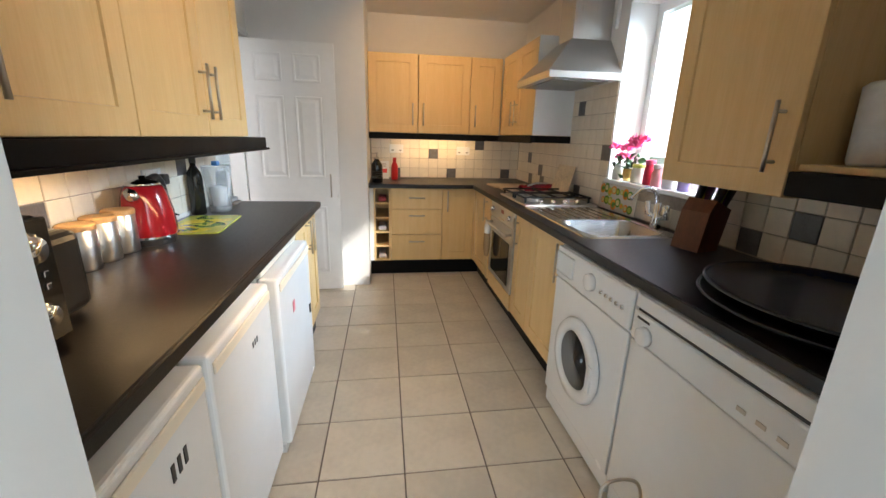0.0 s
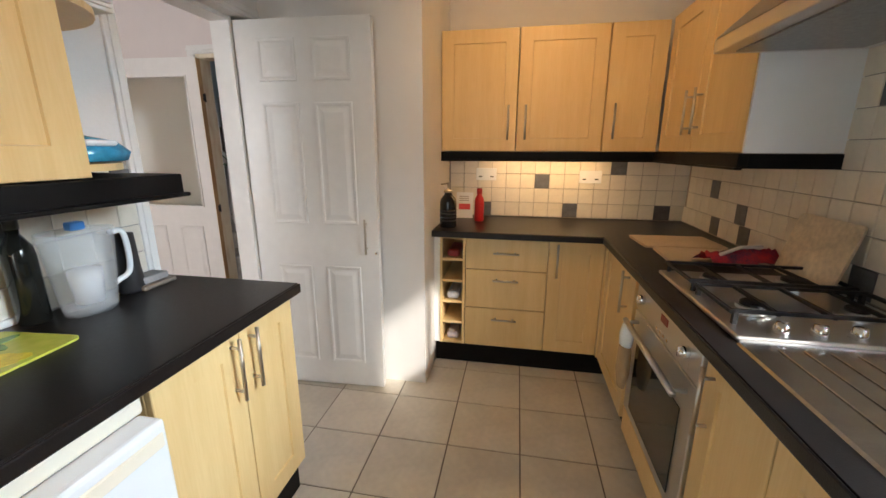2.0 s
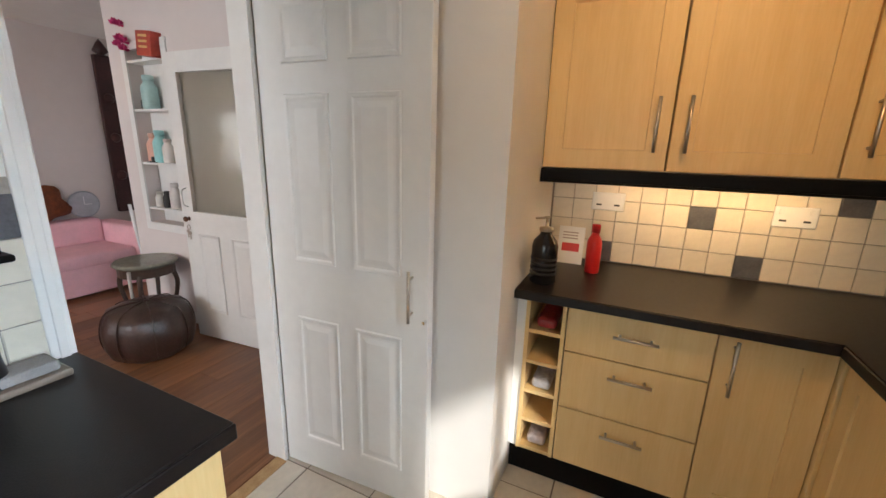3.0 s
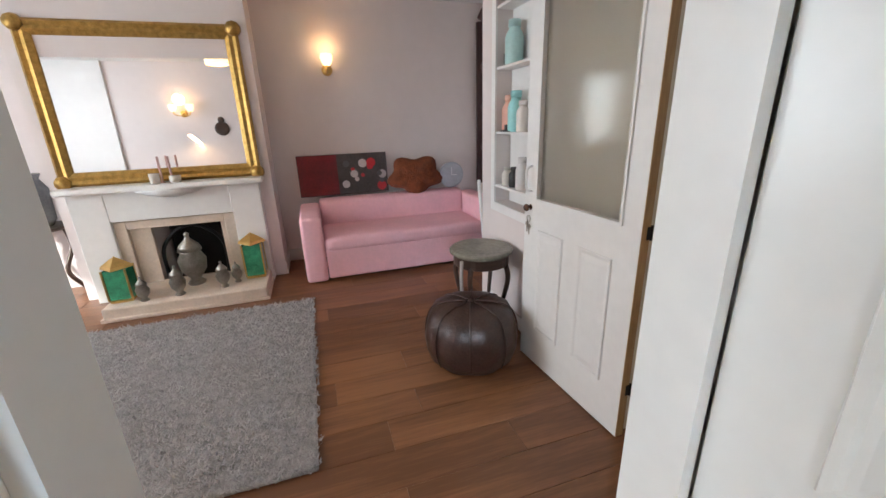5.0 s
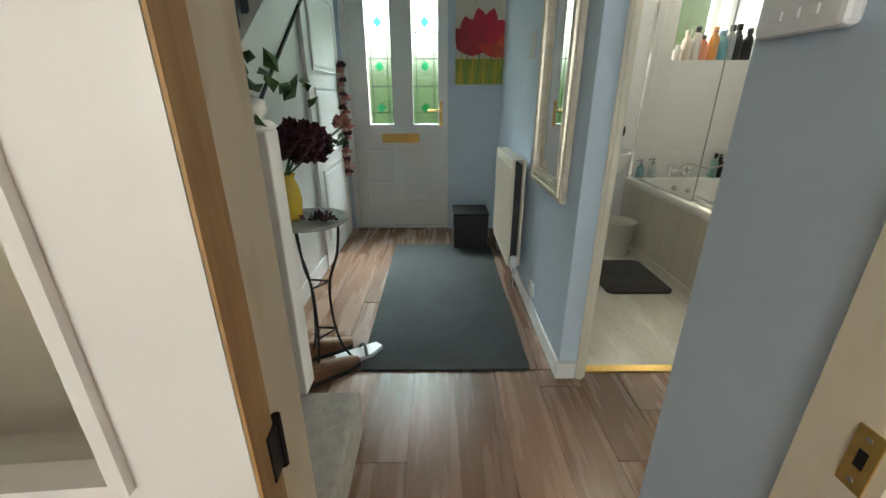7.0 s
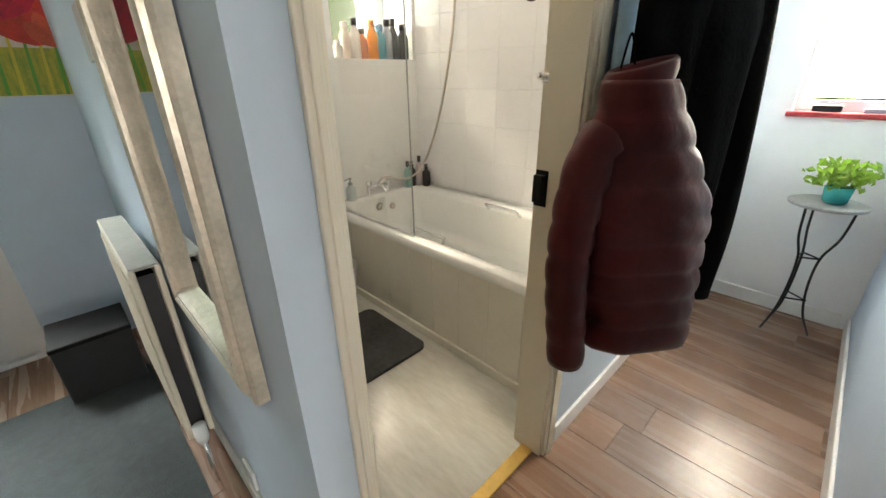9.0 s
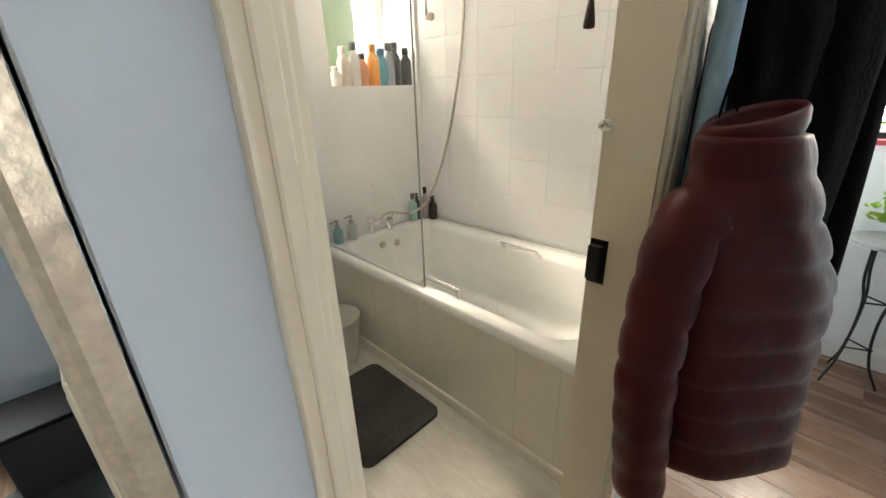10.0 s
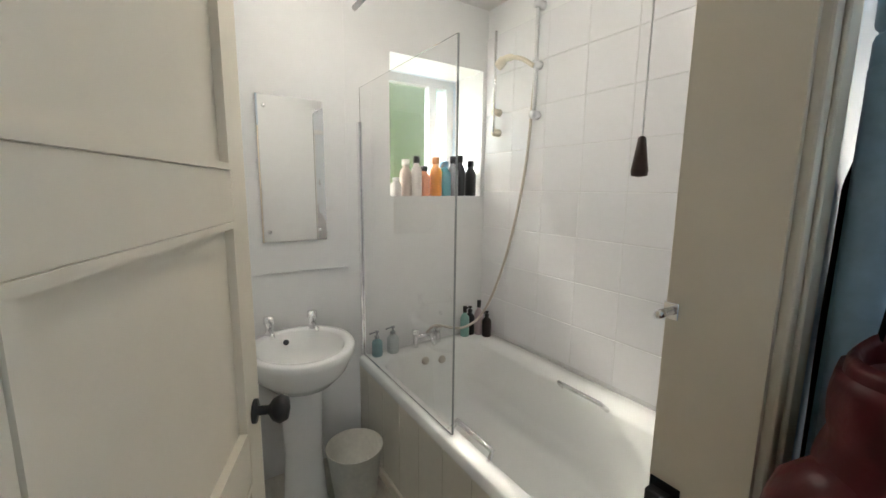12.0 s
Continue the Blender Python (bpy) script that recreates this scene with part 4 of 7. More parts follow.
# front door
door3 = thing("door_3", pose(0, 7.56, 0), "white panelled front door with two stained glass lights", "door", kind="structure")
leaf = part("leaf", wall_y(bmesh.new(), 0, 0.05, -2.54, -1.72, 0.03, 2.10, [(-2.38, -2.17, 0.98, 1.99), (-1.99, -1.765, 0.98, 1.99)]), M["upvc"], door3)
for x0, x1 in ((-2.38, -2.17), (-1.99, -1.765)):
    part("glazing_bead", frame_ring(bmesh.new(), (x0 - 0.015, x1 + 0.015, 0.965, 2.005), (x0, x1, 0.98, 1.99), -0.010, -0.001), M["upvc"], leaf)
    pane = part("pane", box(x0, x1, 0.02, 0.026, 0.98, 1.99), M["leaded"], leaf, "clear textured glass")
    pane.visible_shadow = False
    cx = (x0 + x1) / 2
    bm = bmesh.new()
    for x in (x0 + 0.035, x1 - 0.035):
        add_box(bm, x - 0.003, x + 0.003, 0.015, 0.0195, 0.98, 1.99)
    for z in (1.08, 1.30, 1.52, 1.72, 1.90):
        add_box(bm, x0, x1, 0.0155, 0.019, z - 0.003, z + 0.003)
    part("leading", bm, M["dark_trim_and_shade"], pane)
    for z in (1.12, 1.46, 1.80):
        part("coloured_diamond", prism([(cx - 0.04, z), (cx, z - 0.045), (cx + 0.04, z), (cx, z + 0.045)], "y", 0.012, 0.018), M["green_glass"], pane, "green glass diamond")
for x0, x1 in ((-2.44, -2.17), (-2.09, -1.82)):
    for z0, z1 in ((0.22, 0.36), (0.42, 0.78)):
        part("panel", raised_panel(x0, x1, z0, z1, 0.0), M["upvc"], leaf)
slot = part("letterbox", frame_ring(bmesh.new(), (-2.28, -1.94, 0.82, 0.90), (-2.25, -1.97, 0.84, 0.88), -0.012, 0.0), M["brass"], leaf, "brass letterbox")
part("flap", box(-2.25, -1.97, -0.006, 0.0, 0.84, 0.88), M["brass"], slot)
hp = part("handle_plate", box(-1.755, -1.728, -0.014, 0.0, 0.96, 1.18, 0.004), M["brass"], leaf, "brass handle plate")
part("lever", tube([(-1.742, -0.012, 1.10), (-1.742, -0.05, 1.10), (-1.86, -0.055, 1.10)], 0.008), M["brass"], hp, smooth=True)
part("frame", frame_ring(bmesh.new(), (-2.58, -1.68, -0.005, 2.12), (-2.535, -1.725, 0.025, 2.105), -0.03, 0.07), M["upvc"], door3)

# white door of the front room, in the panelled wall
door4 = thing("door_4", pose(-2.615, 6.56, 0, 0, 0, 90), "white painted panelled door, closed, with a garland", "door", kind="structure")
leaf = part("leaf", box(0, 0.86, -0.02, 0.0, 0.01, 1.98, 0.002), M["gloss"], door4)
for z0, z1 in ((0.18, 0.72), (0.82, 1.28), (1.38, 1.88)):
    part("panel", raised_panel(0.09, 0.77, z0, z1, -0.02, lip=0.010, field=0.02), M["gloss"], leaf)
part("door_stop_line", box(-0.025, -0.003, -0.022, 0.0, 0.0, 2.02), M["gloss"], door4)
# solid dark strip that draws the shadow in the gap beside the leaf
part("shadow_gap", box(-0.003, -0.0005, -0.018, 0.0, 0.0, 2.0), M["dark_trim_and_shade"], door4)

# bathroom door, open inwards
door5 = thing("door_5", pose(-1.075, 5.412, 0, 0, 0, 69), "cream painted panelled bathroom door, open inwards", "door", kind="structure")
leaf = part("leaf", box(0, 0.705, 0.0, 0.038, 0.01, 2.02, 0.003), M["cream"], door5)
for z0, z1 in ((0.10, 0.90), (1.03, 1.45), (1.57, 1.90)):
    fr = frame_ring(bmesh.new(), (0.095, 0.61, z0 - 0.012, z1 + 0.012), (0.11, 0.595, z0, z1), -0.016, -0.0005)
    part("panel_moulding", fr, M["cream"], leaf)
for x0, x1 in ((0.0, 0.095), (0.61, 0.705)):
    part("stile", box(x0, x1, -0.014, -0.0005, 0.01, 2.02, 0.003), M["cream"], leaf)
for z0, z1 in ((0.01, 0.088), (0.912, 1.018), (1.462, 1.558), (1.912, 2.02)):
    part("rail", box(0.095, 0.61, -0.0138, -0.0005, z0, z1, 0.002), M["cream"], leaf)
part("knob", lathe([(0, 0.075), (0.024, 0.07), (0.031, 0.055), (0.024, 0.04), (0.010, 0.03), (0.010, 0.008), (0.026, 0.006), (0.026, 0)], 20), M["iron"], leaf, "black round door knob", smooth=True).matrix_local = pose(0.655, -0.014, 1.045, 90)

# ---- windows ----


def window(name, m, w, h, label, mullions=(), pane_mat="glass", fw=0.055):
    """A framed window in its own x-z plane, lower left corner at the origin."""
    o = thing(name, m, label, "window", kind="structure")
    part("window_frame", frame_ring(bmesh.new(), (0, w, 0, h), (fw, w - fw, fw, h - fw), -0.03, 0.03), M["upvc"], o)
    xs = [fw] + [q for c in mullions for q in (c - fw / 2, c + fw / 2)] + [w - fw]
    for c in mullions:
        part("mullion", box(c - fw / 2, c + fw / 2, -0.028, 0.028, fw, h - fw), M["upvc"], o)
    for x0, x1 in zip(xs[::2], xs[1::2]):
        p = part("pane", box(x0, x1, -0.004, 0.004, fw, h - fw), M[pane_mat], o)
        p.visible_shadow = False
    return o


window("window_1", pose(KR + 0.21, 1.56, 1.09, 0, 0, 90), 0.91, 1.03, "white plastic kitchen window over the sink", (0.455,))
structure("window_sill_1", box(KR - 0.03, KR + 0.18, 1.562, 2.468, 1.07, 1.095, 0.006, 2), M["upvc"], "white window sill", "sill")
window("window_2", pose(1.69, 4.56, 1.17, 0, 0, 90), 0.48, 0.93, "white plastic corridor window looking on greenery", ())
structure("window_sill_2", box(1.53, 1.66, 4.54, 5.06, 1.145, 1.172, 0.006, 2), mat("red_painted_sill", (0.42, 0.05, 0.06), 0.35), "red painted window sill", "sill")
window("window_3", pose(0.07, 7.56, 1.48), 0.65, 0.78, "small white bathroom window with obscured glass", (0.48,), "bath_glass")
# unseen window, assumed for the added lobby daylight
window("window_5", pose(-0.70, -1.25, 0.55), 1.6, 1.6, "assumed white plastic window, out of view behind the kitchen doorway", (0.8,))
window("window_4", pose(-4.1, -1.05, 0.85), 2.2, 1.3, "wide white plastic living room window", (0.7, 1.5))

# ---- skirtings ----


def skirting(name, b, material="gloss"):
    structure(name, box(*b, 0.005, 2), M[material], "white painted skirting board", "skirting")


skirting("baseboard_hall_east", (-1.23, -1.2155, 5.29, 7.498, 0, 0.09))
skirting("baseboard_hall_end", (-1.23, -1.14, 5.275, 5.2895, 0, 0.09))
skirting("baseboard_bath_south", (-0.28, 1.568, 5.275, 5.2895, 0, 0.09))
skirting("baseboard_corridor_east", (1.555, 1.5695, 4.52, 5.274, 0, 0.09))
skirting("baseboard_corridor_south", (-1.04, 1.55, 4.481, 4.495, 0, 0.09))
skirting("baseboard_pier", (-1.285, -1.271, 4.21, 4.48, 0, 0.09))
skirting("baseboard_living_west", (-5.018, -5.003, 2.556, 4.848, 0, 0.12))
skirting("baseboard_living_breast", (-5.0, -4.62, 2.551, 2.566, 0, 0.12))
skirting("baseboard_spandrel", (-2.618, -2.603, 5.10, 6.53, 0, 0.12))
skirting("baseboard_partition", (-3.42, -2.0, 4.083, 4.098, 0, 0.10))

# ---- stairs ----
stair = thing("staircase", pose(0, 0, 0), "white painted staircase with grey-beige carpeted steps", "stairs", kind="structure")
for i in range(4):
    x1 = -2.06 - 0.23 * i
    part("step", box(-2.95 if i < 3 else -3.48, x1, 4.21, 5.0 if i else 5.0, 0.185 * i, 0.185 * (i + 1), 0.02, 3), M["carpet"], stair)
for i in range(9):
    y0 = 5.06 + 0.235 * i
    part("step", box(-3.48, -2.71, y0, y0 + 0.26, 0.74 + 0.18 * i - 0.1, 0.74 + 0.18 * (i + 1), 0.02, 2), M["carpet"], stair)
part("string", prism([(5.06, 1.0), (5.06, 0.72), (7.48, 2.40), (7.30, 2.435), (7.13, 2.435)], "x", -2.619, -2.60), M["gloss"], stair)
# the shadow under the string, built as a dark strip
part("string_edge", prism([(5.06, 0.715), (5.06, 0.70), (7.48, 2.375), (7.48, 2.395)], "x", -2.619, -2.59), M["dark_trim_and_shade"], stair, "dark strip standing for the shadow below the string")
# upper spindles, coloured dark as they look in shadow
for i in range(9):
    y = 5.17 + 0.125 * i
    z = 1.0 + (y - 5.06) * 0.685
    part("spindle", box(-2.675, -2.645, y - 0.015, y + 0.015, z - 0.02, min(z + 0.80, 2.43), 0.003), M["spindle"], stair)
newel = part("newel_post", box(-2.345, -2.255, 4.975, 5.065, 0.185, 1.13, 0.006, 2), M["gloss"], stair)
part("newel_cap", lathe([(0.052, 1.13), (0.058, 1.142), (0.045, 1.155), (0.02, 1.163), (0.038, 1.185), (0.034, 1.212), (0, 1.23)], 20, cx=-2.30, cy=5.02), M["gloss"], newel, smooth=True)
part("newel_post", box(-2.70, -2.62, 4.985, 5.055, 0.5, 1.72, 0.004), M["gloss"], stair)
part("bottom_rail", prism([(-2.345, 0.42), (-2.62, 0.58), (-2.62, 0.66), (-2.345, 0.50)], "y", 5.00, 5.055), M["gloss"], stair)
part("panel_below_rail", prism([(-2.345, 0.0), (-2.62, 0.0), (-2.62, 0.58), (-2.345, 0.42)], "y", 5.002, 5.03), M["gloss"], stair)
part("handrail", prism([(-2.345, 1.06), (-2.62, 1.28), (-2.62, 1.35), (-2.345, 1.12)], "y", 4.995, 5.06), M["gloss"], stair)
for x in (-2.40, -2.48, -2.56):
    z = 0.46 + (-2.25 - x) * 0.5
    part("spindle", box(x - 0.018, x + 0.018, 5.01, 5.045, z, z + 0.62, 0.003), M["gloss"], stair)

# ---- loose things: helpers ----


def colour(name, c, rough=0.4, **kw):
    return mat(name, c, rough, **kw)


def bottle(name, x, y, z, h, r, body, cap, label, category="bottle", neck=0.4, caph=0.16, flat=1.0, pump=False, group=""):
    o = thing(name, pose(x, y, z), label, category, group)
    b = h * (1 - caph)
    part("body", lathe([(r * 0.9, 0), (r, 0.006), (r, b * 0.72), (r * 0.9, b * 0.82), (r * neck, b * 0.95), (r * neck, b), (0, b)], 18, sx=flat), body, o, smooth=True)
    if pump:
        part("cap", add_tube(lathe([(r * neck * 1.2, b), (r * neck * 1.2, b + 0.015), (0.006, b + 0.018), (0.006, h - 0.01), (0.014, h - 0.008), (0.012, h), (0, h)], 12), [(0, 0, h - 0.006), (-0.045, 0, h - 0.012)], 0.005, 8), cap, o, smooth=True)
    else:
        part("cap", lathe([(r * neck * 1.15, b), (r * neck * 1.15, h - 0.004), (r * neck, h), (0, h)], 14), cap, o, smooth=True)
    return o


def leaves(bm, centre, n, spread, size, rng, up=0.3):
    """Small bent leaves scattered round a centre."""
    c = Vector(centre)
    for _ in range(n):
        p = c + Vector((rng.gauss(0, spread[0]), rng.gauss(0, spread[1]), rng.gauss(0, spread[2])))
        d = Vector((rng.uniform(-1, 1), rng.uniform(-1, 1), rng.uniform(-0.6, 1) + up)).normalized()
        s = d.orthogonal().normalized()
        s = Matrix.Rotation(rng.uniform(0, 6.28), 3, d) @ s
        k = size * rng.uniform(0.6, 1.3)
        nn = d.cross(s) * k * 0.18
        vs = [bm.verts.new(q) for q in (p, p + d * k * 0.45 + s * k * 0.34 + nn, p + d * k, p + d * k * 0.45 - s * k * 0.34 + nn)]
        m = bm.verts.new(p + d * k * 0.5 - nn * 0.6)
        for i in range(4):
            bm.faces.new((vs[i], vs[(i + 1) % 4], m))
    return bm


def flower_head(centre, r, n, rng):
    bm = bmesh.new()
    c = Vector(centre)
    for i in range(n):
        a, e = i * 2.4, 1.45 * (1 - i / n)
        d = Vector((math.cos(a) * math.cos(e), math.sin(a) * math.cos(e), math.sin(e))).normalized()
        s = d.orthogonal().normalized()
        t = d.cross(s)
        k = r * rng.uniform(0.8, 1.1)
        vs = [bm.verts.new(q) for q in (c, c + d * k * 0.6 + s * k * 0.32, c + d * k, c + d * k * 0.6 - s * k * 0.32)]
        m = bm.verts.new(c + d * k * 0.6 + t * k * 0.14)
        for j in range(4):
            bm.faces.new((vs[j], vs[(j + 1) % 4], m))
    return bm


rng = random.Random(7)
BLACK = M["black"]

# ---- kitchen: left worktop ----
mw = thing("microwave", pose(-1.005, 0.45, WT, 0, 0, 0), "black and chrome microwave oven on the worktop", "microwave")
part("body", box(0.0, 0.32, 0.0, 0.42, 0.012, 0.26, 0.008, 2), BLACK, mw)
part("control_panel", box(0.321, 0.332, 0.30, 0.42, 0.015, 0.257, 0.003), colour("dark_chrome", (0.10, 0.10, 0.10), 0.15, metal=0.8), mw)
part("door", box(0.321, 0.334, 0.0, 0.297, 0.015, 0.257, 0.003), colour("microwave_glass", (0.015, 0.015, 0.015), 0.06), mw)
for z, r in ((0.205, 0.032), (0.075, 0.026)):
    part("dial", lathe([(r, 0), (r, 0.006), (r * 0.8, 0.008), (r * 0.75, 0.02), (0, 0.02)], 24), M["chrome"], mw, smooth=True).matrix_local = pose(0.332, 0.36, z, 0, 90)
for i in range(3):
    for k in range(2):
        part("button", box(0.332, 0.336, 0.325 + i * 0.028, 0.337 + i * 0.028, 0.12 + k * 0.025, 0.132 + k * 0.025, 0.001), M["chrome"], mw)
part("handle", tube([(0.334, 0.27, 0.05), (0.36, 0.27, 0.06), (0.36, 0.27, 0.21), (0.334, 0.27, 0.22)], 0.008), M["chrome"], mw, smooth=True)
toast = thing("toaster", pose(-0.90, 0.96, WT), "black toaster with chrome end controls", "toaster")
part("body", box(-0.12, 0.17, -0.07, 0.07, 0.01, 0.20, 0.022, 3), BLACK, toast, smooth=False)
for y in (-0.035, 0.012):
    part("slot", frame_ring(bmesh.new(), (-0.09, 0.14, y, y + 0.026), (-0.085, 0.135, y + 0.004, y + 0.022), -0.204, -0.199), M["chrome"], toast).matrix_local = pose(0, 0, 0, -90) @ pose(0, 0, 0)
    part("slot_floor", box(-0.085, 0.135, y + 0.004, y + 0.022, 0.1985, 0.2012), M["iron"], toast)
part("control", box(-0.06, 0.06, 0.0705, 0.078, 0.03, 0.15, 0.004), M["plinth"], toast)
for x, z in ((-0.03, 0.12), (-0.03, 0.08), (0.02, 0.05), (0.03, 0.11)):
    part("knob", lathe([(0.012, 0), (0.012, 0.012), (0.009, 0.016), (0, 0.016)], 14), M["chrome"], toast, smooth=True).matrix_local = pose(x, 0.078, z, -90)
for i, (y, h) in enumerate(((1.30, 0.125), (1.40, 0.13), (1.502, 0.135))):
    c = thing("canister", pose(-0.955, y + 0.03, WT), "brushed steel canister with a wooden lid", "canister", "canisters")
    part("body", lathe([(0.045, 0), (0.047, 0.004), (0.047, h), (0.045, h + 0.002)], 28), M["steel"], c, smooth=True)
    part("lid", lathe([(0.049, h), (0.049, h + 0.014), (0.045, h + 0.018), (0, h + 0.018)], 28), M["rawwood"], c, "round wooden lid")
ket = thing("kettle", pose(-0.935, 1.668, WT), "glossy red electric kettle with chrome trim", "kettle")
part("power_base", lathe([(0.085, 0), (0.085, 0.018), (0.075, 0.022), (0, 0.022)], 28), BLACK, ket)
part("body", lathe([(0.084, 0.022), (0.091, 0.03), (0.092, 0.06), (0.087, 0.12), (0.076, 0.18), (0.066, 0.212), (0.058, 0.222)], 32), M["red"], ket, smooth=True)
part("base_ring", lathe([(0.085, 0.020), (0.0935, 0.026), (0.0935, 0.034), (0.088, 0.036)], 32), M["chrome"], ket)
part("lid", lathe([(0.059, 0.221), (0.052, 0.232), (0.03, 0.24), (0.012, 0.243), (0.012, 0.255), (0, 0.256)], 28), M["chrome"], ket, smooth=True)
part("spout", tube([(0.0, -0.055, 0.175), (0.0, -0.095, 0.205)], [0.03, 0.016], 12), M["chrome"], ket, smooth=True)
part("handle", tube(curve_pts([(0, 0.04, 0.235), (0, 0.10, 0.24), (0, 0.135, 0.19), (0, 0.125, 0.12)]), [0.014] * 25, 10), BLACK, ket, smooth=True)
board = thing("chopping_board", pose(-0.872, 1.972, WT + 0.001, 0, 0, 5), "yellow-green glass chopping board with a lemon print, on the worktop", "chopping board")
part("glass_board", prism(rrect(0, 0, 0.12, 0.20, 0.02), "z", 0, 0.006), mat("lemon_print_glass", (0.60, 0.58, 0.10), 0.22, second=(0.42, 0.48, 0.06), scale=7, detail=2), board)
r3 = random.Random(11)
for k in range(30):
    a, L = r3.uniform(0, 6.28), r3.uniform(0.025, 0.05)
    cx, cy, W = r3.uniform(-0.08, 0.08), r3.uniform(-0.155, 0.155), L * (0.35 if k % 3 else 0.72)
    out = [(cx + L * math.cos(q) * math.cos(a) - W * math.sin(q) * math.sin(a), cy + L * math.cos(q) * math.sin(a) + W * math.sin(q) * math.cos(a)) for q in [2 * math.pi * u / 10 for u in range(10)]]
    part("print", prism([(min(0.117, max(-0.117, u)), min(0.197, max(-0.197, v))) for u, v in out], "z", 0.0055, 0.0062 + 0.00005 * k), mat("leaf_print", (0.14, 0.26, 0.04), 0.22, var=0.3, scale=40) if k % 3 else mat("lemon_print", (0.72, 0.58, 0.05), 0.22, var=0.2, scale=40), board)


def wall_socket(m, label, plug=False):
    s = thing("wall_socket", m, label, "socket")
    part("plate", box(-0.073, 0.073, -0.009, 0, -0.043, 0.043, 0.004, 2), M["upvc"], s)
    for x in (-0.05, 0.05):
        part("switch", box(x - 0.006, x + 0.006, -0.013, -0.009, 0.012, 0.03, 0.001), M["upvc"], s)
    for x in (-0.04, 0.04):
        part("pin_hole", box(x - 0.012, x + 0.012, -0.0096, -0.009, -0.02, -0.012), BLACK, s)
    if plug:
        pl = part("plug", box(0.02, 0.066, -0.045, -0.010, -0.03, 0.018, 0.008, 2), BLACK, s)
        part("cable", tube(curve_pts([(0.043, -0.03, -0.03), (0.043, -0.035, -0.09), (0.03, -0.05, -0.15), (0.02, -0.08, -0.165)]), 0.004, 6), BLACK, pl, smooth=True)
    return s


wall_socket(pose(KL + 0.008, 1.93, 1.115, 0, 0, 90), "white double wall socket with a black plug in it", True)
wall_socket(pose(0.09, KN - 0.008, 1.20), "white double wall socket on the tiles")
wall_socket(pose(0.80, KN - 0.008, 1.19), "white double wall socket on the tiles")
bottle("wine_bottle", -1.0, 2.235, WT, 0.30, 0.036, colour("dark_bottle", (0.012, 0.012, 0.01), 0.08), BLACK, "dark glass bottle beside the water jug", caph=0.12, neck=0.38)
jug = thing("water_jug", pose(-0.93, 2.335, WT), "clear plastic filter jug with a blue cap", "jug")
part("jar", lathe([(0.066, 0.0), (0.072, 0.01), (0.092, 0.20), (0.096, 0.245), (0.093, 0.245), (0.069, 0.012), (0, 0.008)], 28, sx=0.72), M["jug"], jug, smooth=True)
part("filter", lathe([(0.035, 0.03), (0.04, 0.09), (0.042, 0.13), (0, 0.14)], 20), M["white_app"], jug, smooth=True)
part("handle", tube(curve_pts([(0.0, 0.09, 0.22), (0.0, 0.135, 0.21), (0.0, 0.135, 0.09), (0.0, 0.08, 0.06)]), 0.009, 8), M["white_app"], jug, smooth=True)
part("cap", box(-0.015, 0.015, -0.02, 0.02, 0.246, 0.27, 0.004), colour("blue_cap", (0.05, 0.2, 0.5)), jug, "blue cap")
mill = thing("coffee_press", pose(-0.97, 2.50, WT), "tall black kitchen gadget beside the jug", "gadget")
part("body", lathe([(0.04, 0), (0.042, 0.01), (0.034, 0.08), (0.03, 0.2), (0, 0.205)], 20), BLACK, mill, smooth=True)
tray = thing("sponge_dish", pose(-0.965, 2.56, WT), "grey soap dish with a scourer", "dish")
part("dish", box(-0.05, 0.05, -0.065, 0.065, 0, 0.018, 0.006, 2), colour("grey_brown_dish", (0.20, 0.16, 0.13), 0.5), tray)
part("scourer", box(-0.035, 0.035, -0.05, 0.05, 0.018, 0.042, 0.006, 2), colour("grey_scourer", (0.32, 0.31, 0.31), 0.95, bump=0.6, bscale=150), tray)
bag = thing("food_bag", pose(-0.88, 2.37, 1.333), "blue and white plastic food bag on the end shelf", "bag")
part("bag_body", lathe([(0.0, 0), (0.09, 0.005), (0.10, 0.03), (0.07, 0.06), (0.0, 0.075)], 14, sx=0.9, sy=1.1), colour("blue_plastic", (0.03, 0.25, 0.42), 0.25, var=0.4, bump=0.5, bscale=20), bag, smooth=True)
part("bag_label", box(-0.02, 0.085, -0.06, 0.03, 0.045, 0.062, 0.01, 2), M["white_app"], bag)
folder = thing("paper_stack", pose(-0.88, 2.37, 1.7262), "stack of pale papers on the upper shelf board", "papers")
for i in range(4):
    part("sheet", box(-0.10, 0.09, -0.09 + 0.01 * i, 0.08, 0.012 * i, 0.012 * i + 0.010, 0.002), M["wall"], folder)

# ---- kitchen: end worktop ----
soap = bottle("soap_dispenser", -0.105, 3.84, WT, 0.275, 0.052, colour("black_gloss", (0.012, 0.012, 0.014), 0.15), M["nickel"], "tall black ribbed soap bottle with a pump", pump=True, caph=0.22, neck=0.45)
for i in range(4):
    part("rib", lathe([(0.0525, 0.04 + i * 0.02), (0.0545, 0.045 + i * 0.02), (0.0525, 0.05 + i * 0.02)], 18), BLACK, soap)
bottle("sauce_bottle", 0.065, 4.09, WT, 0.22, 0.032, colour("red_plastic", (0.55, 0.02, 0.02), 0.3), colour("red_cap", (0.45, 0.02, 0.02), 0.3), "red plastic sauce bottle on the worktop", neck=0.5)
card = thing("notice_card", pose(-0.05, 4.19, WT, -10), "white card with a red printed block", "card")
part("card", box(-0.06, 0.06, 0, 0.004, 0, 0.18), M["upvc"], card)
